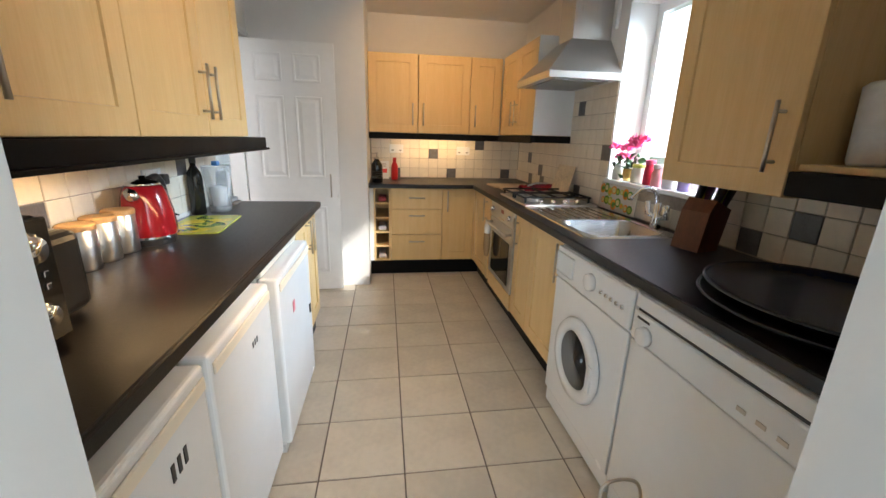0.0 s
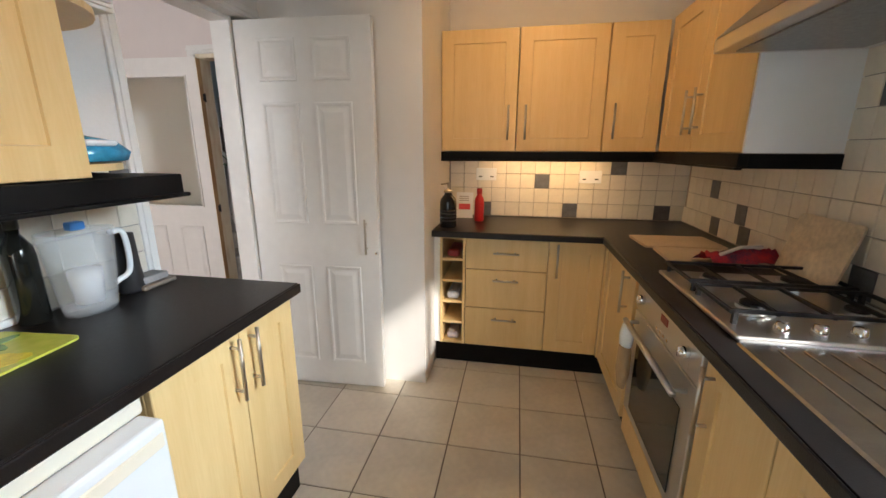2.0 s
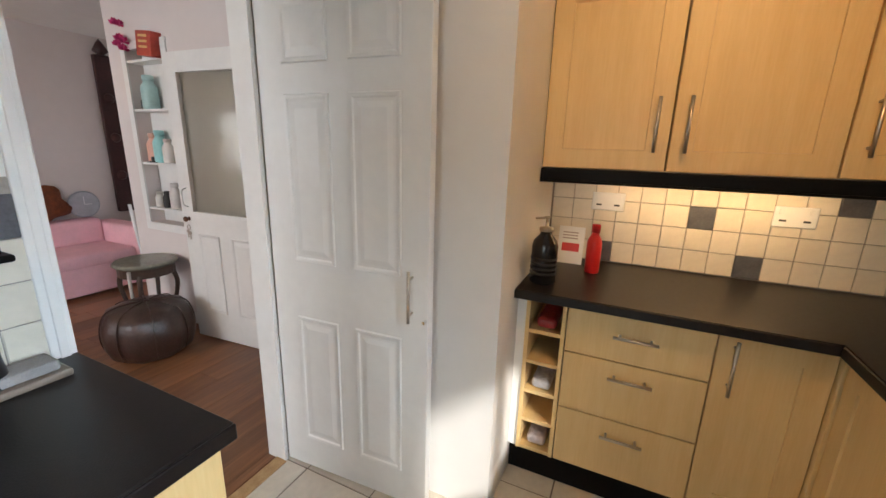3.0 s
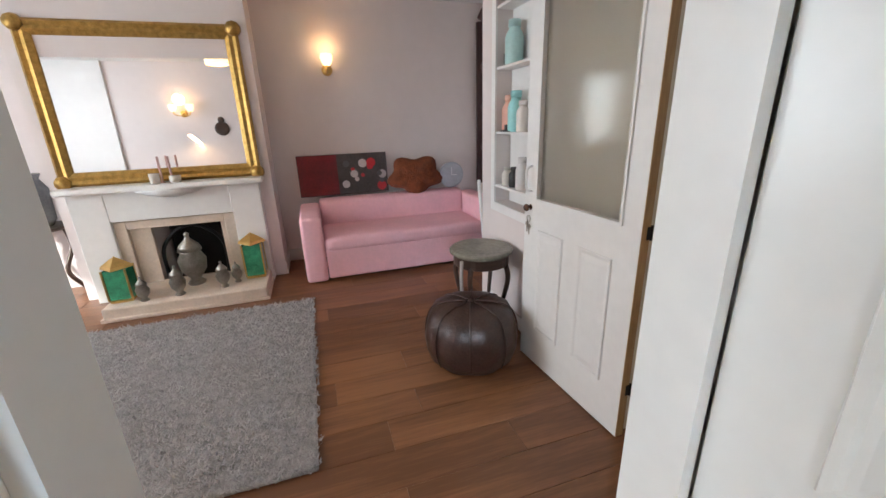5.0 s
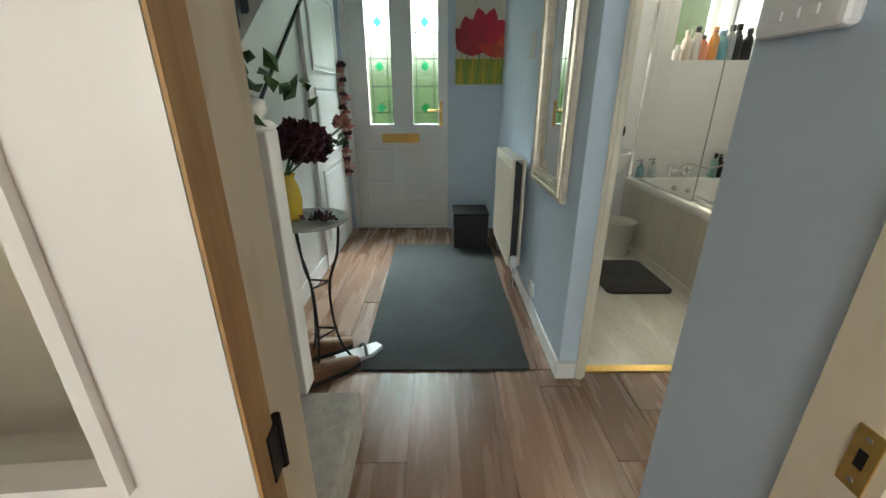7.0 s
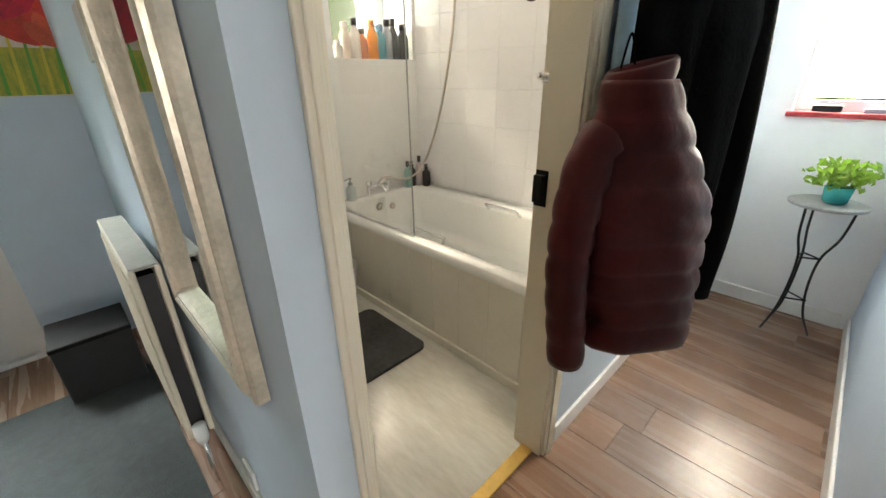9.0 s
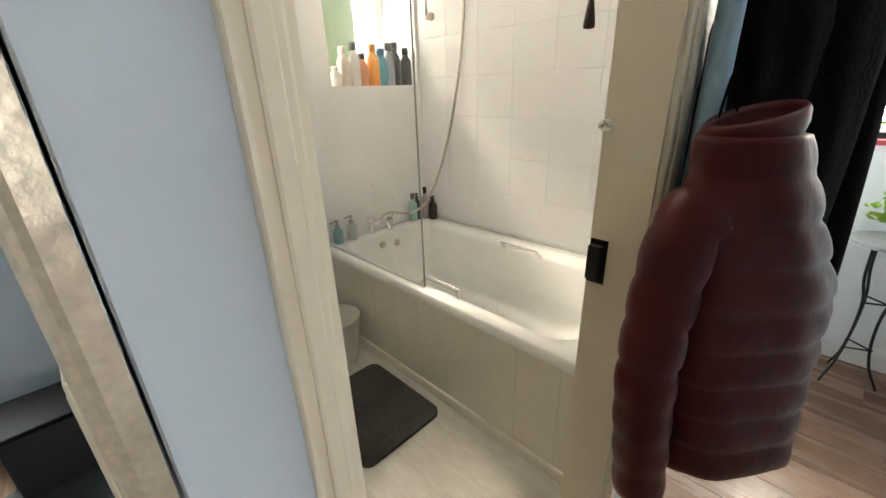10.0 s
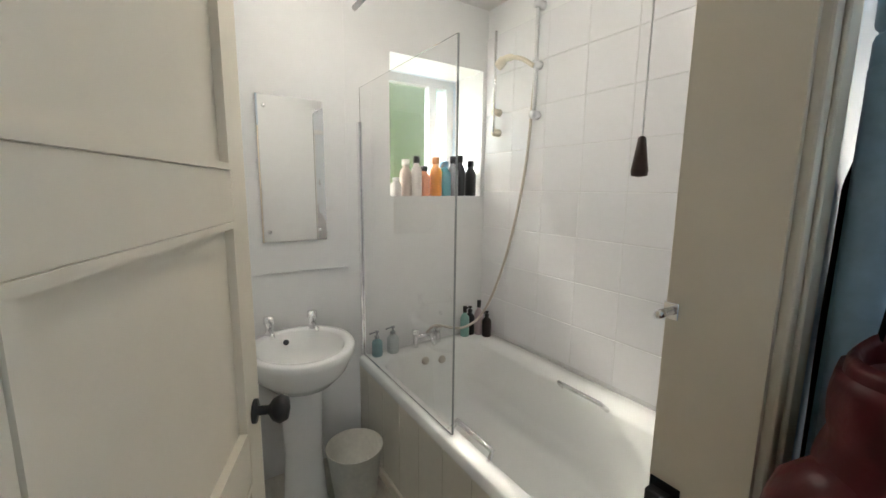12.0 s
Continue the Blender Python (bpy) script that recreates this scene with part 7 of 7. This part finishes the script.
for x in (-0.13, 0.12):
    h = thing("coat_hook", pose(x, 5.289, 1.83), "black iron coat hook on the wall", "hook", "coat hooks")
    part("plate", box(-0.02, 0.02, -0.006, 0, -0.05, 0.06, 0.002), M["iron"], h)
    part("hook", tube(curve_pts([(0, -0.005, 0.0), (0, -0.06, -0.01), (0, -0.14, 0.06), (0, -0.16, 0.10)]), [0.009] * 25, 8), M["iron"], h, smooth=True)
    part("ball", lathe([(0, -0.016), (0.012, -0.010), (0.016, 0), (0.012, 0.010), (0, 0.016)], 12), M["iron"], h, smooth=True).matrix_local = pose(0, -0.16, 0.11)
tagged(put("light_switch", box(-0.28, -0.215, 5.276, 5.289, 1.78, 1.90, 0.006, 2), M["upvc"]), "white pull-switch plate beside the doorway", "switch")

# ---- bathroom ----
bath = thing("bathtub", pose(0, 0, 0), "white enamelled bathtub with chrome grab rails", "bathtub")
X0, X1, Y0, Y1, RZ = -0.145, 0.75, 5.45, 7.195, 0.57


def bath_ring(ix0, ix1, iy0, iy1, r, z):
    cx, cy = (X0 + ix0 + X1 - ix1) / 2, (Y0 + iy0 + Y1 - iy1) / 2
    return [(x, y, z) for x, y in rrect(cx, cy, (X1 - ix1 - X0 - ix0) / 2, (Y1 - iy1 - Y0 - iy0) / 2, r, 6)]


part("tub", loft(bmesh.new(), [bath_ring(0, 0, 0, 0, 0.012, RZ - 0.05), bath_ring(0, 0, 0, 0, 0.015, RZ - 0.008), bath_ring(0.008, 0.008, 0.008, 0.008, 0.02, RZ), bath_ring(0.07, 0.15, 0.10, 0.09, 0.13, RZ), bath_ring(0.085, 0.165, 0.12, 0.10, 0.13, RZ - 0.02), bath_ring(0.12, 0.19, 0.22, 0.12, 0.13, RZ - 0.25), bath_ring(0.17, 0.17, 0.34, 0.15, 0.12, RZ - 0.38), bath_ring(0.24, 0.24, 0.42, 0.22, 0.10, RZ - 0.40)]), M["enamel"], bath, smooth=True)
part("side_panel", box(X0 + 0.004, X0 + 0.022, Y0, Y1, 0.0, RZ - 0.051, 0.002), M["bath_panel"], bath, "cream bath side panel")
# grooves drawn as thin raised strips, their shade put into a darker cream
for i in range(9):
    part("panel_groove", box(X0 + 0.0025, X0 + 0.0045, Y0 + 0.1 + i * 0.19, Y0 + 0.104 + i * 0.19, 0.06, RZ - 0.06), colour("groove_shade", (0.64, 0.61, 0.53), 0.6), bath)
part("panel_skirting", box(X0 - 0.012, X0 + 0.0035, Y0, Y1, 0.0, 0.055, 0.005, 2), M["bath_panel"], bath)
for x, dx, ya, yb in ((X0 + 0.085, -0.03, 6.10, 6.34), (X1 - 0.205, 0.045, 6.09, 6.34)):
    part("grab_rail", tube([(x + dx, ya, RZ - 0.012), (x, ya + 0.01, RZ + 0.028), (x, yb - 0.01, RZ + 0.028), (x + dx, yb, RZ - 0.012)], 0.011, 10), M["chrome"], bath, smooth=True)
for x, z in ((0.24, 0.49), (0.36, 0.47)):
    part("overflow", lathe([(0.0, 0.012), (0.022, 0.010), (0.026, 0)], 18), M["nickel"], bath, smooth=True).matrix_local = pose(x, 7.088, z, 90)
bt = thing("bath_mixer", pose(0.28, 7.14, RZ), "chrome bath shower mixer tap with hose", "tap")
part("bridge", tube([(-0.09, 0, 0.06), (0.09, 0, 0.06)], 0.016, 10), M["chrome"], bt, smooth=True)
for x in (-0.08, 0.08):
    part("pillar", lathe([(0.022, 0), (0.016, 0.02), (0.016, 0.07), (0, 0.072)], 14, cx=x), M["chrome"], bt, smooth=True)
    part("tap_head", lathe([(0.012, 0.07), (0.024, 0.085), (0.024, 0.105), (0, 0.11)], 14, cx=x), M["chrome"], bt, smooth=True)
part("spout", tube(curve_pts([(0, 0, 0.06), (0, -0.05, 0.07), (0, -0.10, 0.03)]), 0.014, 10), M["chrome"], bt, smooth=True)
part("hose", tube(curve_pts([(0.0, 0, 0.075), (0.05, -0.03, 0.12), (0.22, -0.08, 0.09), (0.36, -0.12, 0.20), (0.43, -0.22, 0.55), (0.45, -0.33, 1.05), (0.43, -0.40, 1.58)], 10), 0.008, 8), M["nickel"], bt, "grey ribbed shower hose", smooth=True)
sr = thing("shower_rail", pose(0.745, 6.93, 1.87), "white and chrome shower slider rail with hand shower", "shower")
part("riser", tube([(-0.045, 0.13, 0.0), (-0.045, 0.13, 0.58)], 0.010, 10), M["chrome"], sr, smooth=True)
part("riser", tube([(-0.035, -0.19, 0.06), (-0.035, -0.19, 0.62)], 0.010, 10), M["upvc"], sr, smooth=True)
for y, z in ((0.13, 0.0), (0.13, 0.12), (-0.19, 0.06), (-0.19, 0.32), (-0.19, 0.62)):
    part("bracket", tube([(0.008, y, z), (-0.05, y, z)], 0.022, 12), M["cream"] if y > 0 else M["upvc"], sr, smooth=True)
part("hand_shower", tube(curve_pts([(-0.05, -0.19, 0.31), (-0.08, -0.12, 0.36), (-0.10, -0.03, 0.38), (-0.11, 0.03, 0.35)]), [0.012] * 13 + [0.018] * 6 + [0.028] * 6, 12), M["cream"], sr, smooth=True)
scr = thing("shower_screen", pose(X0 + 0.03, 7.186, RZ), "clear glass bath screen with a chrome wall profile", "screen")
part("wall_profile", box(-0.014, 0.014, -0.012, 0.012, 0.006, 1.30, 0.003), M["chrome"], scr)
sp = part("pane", box(-0.003, 0.003, -0.90, -0.012, 0.012, 1.47), M["glass"], scr, "clear glass pane")
sp.visible_shadow = False
part("edge_strip", box(-0.0035, 0.0035, -0.904, -0.9005, 0.012, 1.47), colour("grey_seal", (0.30, 0.33, 0.33), 0.3), scr)
part("bottom_seal", box(-0.005, 0.005, -0.90, -0.012, 0.002, 0.0115), M["chrome"], scr)
tagged(put("curtain_rail", tube([(X0 + 0.02, 7.198, 2.43), (X0 + 0.02, 5.402, 2.43)], 0.013, 12), M["upvc"], True), "white shower curtain rail near the ceiling", "rail")
bs = thing("washbasin", pose(-0.53, 6.87, 0), "white ceramic pedestal washbasin with chrome taps", "basin")
rr = []
for f, z in ((0.62, 0.66), (0.85, 0.72), (1.0, 0.80), (1.0, 0.825), (0.98, 0.832), (0.84, 0.832), (0.80, 0.82), (0.68, 0.74), (0.35, 0.70), (0.05, 0.695)):
    rr.append([(0.235 * f * math.cos(a), 0.03 + (0.27 if math.sin(a) < 0 else 0.235) * f * math.sin(a), z) for a in [2 * math.pi * i / 36 for i in range(36)]])
part("bowl", loft(bmesh.new(), rr, True, True), M["enamel"], bs, smooth=True)
part("pedestal", lathe([(0.11, 0.0), (0.10, 0.03), (0.085, 0.3), (0.095, 0.66)], 24, cy=0.06), M["enamel"], bs, smooth=True)
for x in (-0.14, 0.06):
    tp = part("basin_tap", lathe([(0.018, 0.832), (0.016, 0.88), (0.024, 0.89), (0.024, 0.92), (0, 0.93)], 14, cx=x + 0.04, cy=0.20), M["chrome"], bs, smooth=True)
    part("spout", tube([(x + 0.04, 0.20, 0.865), (x + 0.04, 0.12, 0.86), (x + 0.04, 0.11, 0.845)], 0.010, 8), M["chrome"], tp, smooth=True)
part("overflow_hole", lathe([(0.014, 0.0), (0.010, 0.004), (0, 0.004)], 14), M["iron"], bs).matrix_local = pose(-0.03, 0.19, 0.785, 60)
bmr = thing("bathroom_mirror", pose(-0.465, 7.186, 1.26), "frameless rectangular mirror screwed to the wall", "mirror")
part("mirror_glass", box(-0.155, 0.155, -0.010, -0.002, 0, 0.69, 0.001), M["mirror"], bmr)
for x in (-0.12, 0.12):
    for z in (0.05, 0.64):
        part("screw", lathe([(0.010, 0), (0.008, 0.005), (0, 0.006)], 12), M["chrome"], bmr, smooth=True).matrix_local = pose(x, -0.010, z, 90)
structure("panel_behind_mirror", box(-1.088, -0.19, 7.188, 7.1995, 1.10, HB - 0.02, 0.002), M["wall_bath"], "white board on the bathroom wall", "panel")
wb = thing("waste_bin", pose(-0.31, 6.84, 0), "white plastic waste bin on the bathroom floor", "bin")
part("bucket", lathe([(0.095, 0.0), (0.10, 0.006), (0.135, 0.275), (0.139, 0.28), (0.133, 0.282), (0.096, 0.02), (0, 0.02)], 30), colour("off_white_plastic", (0.70, 0.69, 0.62), 0.4), wb, smooth=True)
tagged(put("bath_mat", prism(rrect(-0.43, 6.37, 0.22, 0.27, 0.05), "z", 0.0, 0.018), colour("slate_mat", (0.05, 0.050, 0.050), 1.0, var=0.5, scale=6, bump=0.8, bscale=160)), "dark grey bath mat on the vinyl floor", "mat")
pc = thing("pull_cord", pose(-0.385, 5.452, 0), "light pull cord with a dark wooden acorn", "cord")
part("cord", tube([(0, 0, 1.60), (0, 0, HB - 0.001)], 0.0012, 6), M["upvc"], pc)
part("acorn", lathe([(0.002, 1.602), (0.005, 1.60), (0.0115, 1.555), (0.0105, 1.548), (0, 1.546)], 16), colour("dark_acorn", (0.05, 0.02, 0.015), 0.4), pc, smooth=True)
tr = thing("robe_hook", pose(-0.3695, 5.398, 1.365), "chrome robe hook beside the bathroom doorway", "hook")
part("base_plate", box(-0.003, 0, -0.010, 0.010, -0.012, 0.012, 0.001), M["chrome"], tr)
part("hook", tube([(-0.002, 0, 0), (-0.035, 0, 0.0), (-0.05, -0.012, 0.008)], 0.006, 10), M["chrome"], tr, smooth=True)
cl = thing("ceiling_light", pose(-0.27, 6.34, HB), "round white flush ceiling light, lit", "lamp")
part("base_ring", lathe([(0.13, -0.001), (0.13, -0.03), (0.12, -0.035)], 28), M["upvc"], cl)
part("diffuser", lathe([(0.12, -0.03), (0.10, -0.06), (0.05, -0.075), (0, -0.078)], 28), M["diffuser"], cl, smooth=True)
BT = [(0.22, 0.10, 0.030, (0.75, 0.72, 0.70), (0.8, 0.8, 0.8)), (0.29, 0.20, 0.034, (0.72, 0.62, 0.55), (0.75, 0.7, 0.65)), (0.35, 0.22, 0.03, (0.78, 0.75, 0.72), (0.03, 0.03, 0.03)), (0.41, 0.17, 0.036, (0.70, 0.28, 0.14), (0.05, 0.05, 0.05)), (0.48, 0.22, 0.034, (0.80, 0.30, 0.03), (0.8, 0.3, 0.05)), (0.55, 0.20, 0.042, (0.08, 0.33, 0.42), (0.10, 0.25, 0.4)), (0.60, 0.23, 0.03, (0.35, 0.38, 0.42), (0.05, 0.05, 0.06)), (0.66, 0.24, 0.034, (0.03, 0.035, 0.04), (0.01, 0.01, 0.01)), (0.73, 0.21, 0.034, (0.02, 0.02, 0.022), (0.01, 0.01, 0.01))]
for i, (x, h, r, c, cap) in enumerate(BT):
    bottle("toiletry_bottle", x - 0.09 + 0.06 * (x - 0.2), 7.25 + 0.02 * (i % 2), 1.481, h * 1.08, r * 1.18, colour("toiletry_plastic", c, 0.3), colour("toiletry_cap", cap, 0.3), "plastic shampoo or lotion bottle on the window ledge", "bottle", neck=0.5, caph=0.18, flat=0.9, group="toiletries on the ledge")
for x, y, h, r, c in ((0.56, 7.13, 0.20, 0.03, (0.25, 0.45, 0.42)), (0.61, 7.14, 0.19, 0.032, (0.02, 0.02, 0.02)), (0.66, 7.11, 0.23, 0.03, (0.5, 0.42, 0.44)), (0.68, 7.05, 0.17, 0.03, (0.03, 0.02, 0.02))):
    bottle("shower_bottle", x, y, RZ + 0.001, h, r, colour("toiletry_plastic", c, 0.3), colour("toiletry_cap", (0.02, 0.02, 0.02), 0.3), "bottle standing in the corner of the bath", "bottle", neck=0.4, caph=0.2, pump=(h < 0.2), group="bottles on the bath corner")
for x, y, h, r, c in ((-0.05, 7.14, 0.15, 0.03, (0.12, 0.35, 0.40)), (0.05, 7.14, 0.16, 0.034, (0.55, 0.62, 0.62))):
    bottle("soap_bottle", x, y, RZ + 0.001, h, r, colour("toiletry_plastic", c, 0.25), colour("toiletry_cap", (0.25, 0.28, 0.3), 0.3), "translucent soap bottle on the bath rim", "bottle", pump=True, caph=0.3, group="bottles on the bath rim")

# ---- pieces of floors and walls ----


def piece(name, mesh, parent, m, label=""):
    ob = new(name, mesh)
    ob.matrix_world = m
    ob.parent = parent
    return ob


def piece_mesh(name, sx, sy, sz, bevel, material):
    me = mesh_of(name, box(-sx / 2, sx / 2, -sy / 2, sy / 2, 0, sz, bevel))
    me.materials.append(material)
    return me


def named(n):
    return bpy.data.objects[n]


# kitchen floor tiles
ft = {}
fl = named("floor_kitchen")
XS = [KL - 0.10] + [0.037 + 0.342 * i for i in range(-3, 4)] + [KR]
YS = [-0.5] + [2.680 + 0.3375 * i for i in range(-9, 5)] + [KN]
for x0, x1 in zip(XS, XS[1:]):
    for y0, y1 in zip(YS, YS[1:]):
        key = (round(x1 - x0, 3), round(y1 - y0, 3))
        if min(key) < 0.03:
            continue
        if key not in ft:
            ft[key] = piece_mesh("floor_tile", key[0] - 0.006, key[1] - 0.006, 0.006, 0.0015, M["floor_tile"])
        piece("floor_tile", ft[key], fl, pose((x0 + x1) / 2, (y0 + y1) / 2, -0.0062 + random.uniform(0, 0.0004)))

# wall tiles
tm = {k: piece_mesh("wall_tile", 0.097, 0.097, 0.007, 0.0022, M[k]) for k in ("tile", "tile_dark")}


def tile_wall(parent, axis, at, side, u0, u1, z0, z1, dark, skip=lambda u, z: False):
    """Square tiles on a wall; axis: the way that it runs; side: the way that it looks."""
    nu, nz = int((u1 - u0) / 0.1 + 0.01), int((z1 - z0) / 0.1 + 0.01)
    for i in range(nu):
        for j in range(nz):
            u, z = u0 + 0.05 + 0.1 * i, z0 + 0.05 + 0.1 * j
            if skip(u, z):
                continue
            me = tm["tile_dark" if (i, j) in dark else "tile"]
            if axis == "x":
                m = pose(u, at, z, 90) if side < 0 else pose(u, at, z, -90)
            else:
                m = pose(at, u, z, 0, -90 if side < 0 else 90)
            piece("wall_tile", me, parent, m)


def grout(name, b):
    structure(name, box(*b), M["grout"], "grey tile grout bed", "grout")


grout("trim_grout_west", (KL + 0.0005, KL + 0.003, KS + 0.01, 2.66, WT, 1.34))
grout("trim_grout_north", (-0.178, KR, KN - 0.003, KN - 0.0005, WT, 1.36))
grout("trim_grout_east", (KR - 0.003, KR - 0.0005, KS + 0.01, KN - 0.004, WT, 1.069))
grout("trim_grout_hood", (KR - 0.003, KR - 0.0005, 2.475, KN - 0.004, 1.069, 1.80))
grout("trim_grout_side", (KR - 0.003, KR - 0.0005, KS + 0.01, 1.555, 1.069, 1.36))
tile_wall(named("trim_grout_west"), "y", KL + 0.002, 1, 0.46, 2.66, 0.905, 1.31, {(3, 2), (8, 1), (13, 0), (21, 3), (17, 2)})
tile_wall(named("trim_grout_north"), "x", KN - 0.002, -1, -0.17, 1.43, 0.905, 1.31, {(2, 0), (6, 2), (8, 0), (11, 3), (14, 0)})
tile_wall(named("trim_grout_east"), "y", KR - 0.002, -1, 0.42, 4.32, 0.905, 1.06, {(34, 0), (31, 0), (9, 0), (24, 0), (17, 0)})
tile_wall(named("trim_grout_hood"), "y", KR - 0.002, -1, 2.475, 4.32, 1.005, 1.805, {(4, 5), (0, 2), (14, 1), (11, 0)}, lambda u, z: u > 3.06 and z > 1.31)
tile_wall(named("trim_grout_side"), "y", KR - 0.002, -1, 0.42, 1.52, 1.005, 1.31, {(2, 1), (7, 0)})

# laminate boards
pm = piece_mesh("plank", 0.187, 1.196, 0.0042, 0.0008, M["plank"])
ph = piece_mesh("plank", 0.187, 1.196, 0.0042, 0.0008, M["plank_hall"])


def boards(parent, mesh, x0, x1, y0, y1, seed, material):
    r = random.Random(seed)
    nx = int(math.ceil((x1 - x0) / 0.19))
    cut = {}
    for i in range(nx):
        xa, xb = x0 + 0.19 * i, min(x1, x0 + 0.19 * (i + 1))
        y = y0 - r.uniform(0, 1.1)
        while y < y1:
            a, b = max(y, y0), min(y + 1.2, y1)
            if b - a > 0.02 and xb - xa > 0.02:
                key = (round(xb - xa, 3), round(b - a, 3))
                if key not in cut:
                    cut[key] = piece_mesh("plank", key[0] - 0.0016, key[1] - 0.002, 0.0042, 0.0007, material)
                piece("plank", cut[key], parent, pose((xa + xb) / 2, (a + b) / 2, -0.004))
            y += 1.2


boards(named("floor_living"), pm, -5.02, KL - 0.12, -1.0, 4.15, 3, M["plank"])
boards(named("floor_living_alcove"), pm, -5.02, -3.53, 4.15, 4.85, 4, M["plank"])
boards(named("floor_hall"), ph, -3.4, 1.57, 4.15, 5.34, 5, M["plank_hall"])
boards(named("floor_hall_front"), ph, -2.62, -1.215, 5.345, 7.53, 6, M["plank_hall"])

# bathroom wall tiles
bt_me = piece_mesh("bath_tile", 0.230, 0.252, 0.007, 0.002, M["bath_tile"])
structure("trim_grout_bath", box(0.7468, 0.7545, 5.402, 7.198, 0.571, 2.448), mat("pale_grout", (0.78, 0.78, 0.78), 0.7), "pale grey tile grout bed", "grout")
for i in range(7):
    for j in range(8):
        piece("bath_tile", bt_me, named("trim_grout_bath"), pose(0.752, 7.07 - 0.2545 * i, 0.705 + 0.2325 * j, 0, -90))
# greenery outside the windows
for nm, b, seed in (("hedge", (4.5, 6.0, 3.4, 5.6, -0.3, 2.9), 1), ("hedge", (-6.0, 0.4, 13.5, 15.0, -0.3, 2.15), 2), ("hedge", (0.6, 6.5, 13.5, 15.0, -0.3, 4.6), 3)):
    hd = thing(nm, pose(0, 0, 0), "dense green garden hedge outside the window", "hedge", "hedges")
    part("core", box(b[0] + 0.3, b[1] - 0.3, b[2] + 0.3, b[3] - 0.3, b[4], b[5] - 0.3), M["leaf"], hd)
    r2 = np.random.RandomState(seed)
    n = 9000
    P = np.stack([r2.uniform(b[0], b[1], n), r2.uniform(b[2], b[3], n), r2.uniform(b[4], b[5], n)], 1)
    D = r2.normal(0, 1, (n, 3))
    D /= np.linalg.norm(D, axis=1)[:, None]
    S = np.cross(D, r2.normal(0, 1, (n, 3)))
    S /= np.linalg.norm(S, axis=1)[:, None]
    k = r2.uniform(0.06, 0.15, (n, 1))
    V = np.stack([P - D * k, P + S * k * 0.5, P + D * k, P - S * k * 0.5], 1).reshape(-1, 3)
    me = bpy.data.meshes.new("foliage")
    me.from_pydata(V.tolist(), [], np.arange(4 * n).reshape(-1, 4).tolist())
    me.materials.append(M["leaf_pale"])
    fo = new("foliage", me)
    fo.parent = hd
    tagged(fo, kind="stuff")
# pale bright sky low over the distance
SKYGLOW = glow("hazy_sky", (0.93, 0.97, 1.0), 1.6)
structure("backdrop_east", box(34.0, 34.1, -6, 70, -0.3, 17), SKYGLOW, "pale hazy sky low over the gardens", "sky")
structure("backdrop_north", box(-45, 45, 60.0, 60.1, -0.3, 24), SKYGLOW, "pale hazy sky low over the street", "sky")
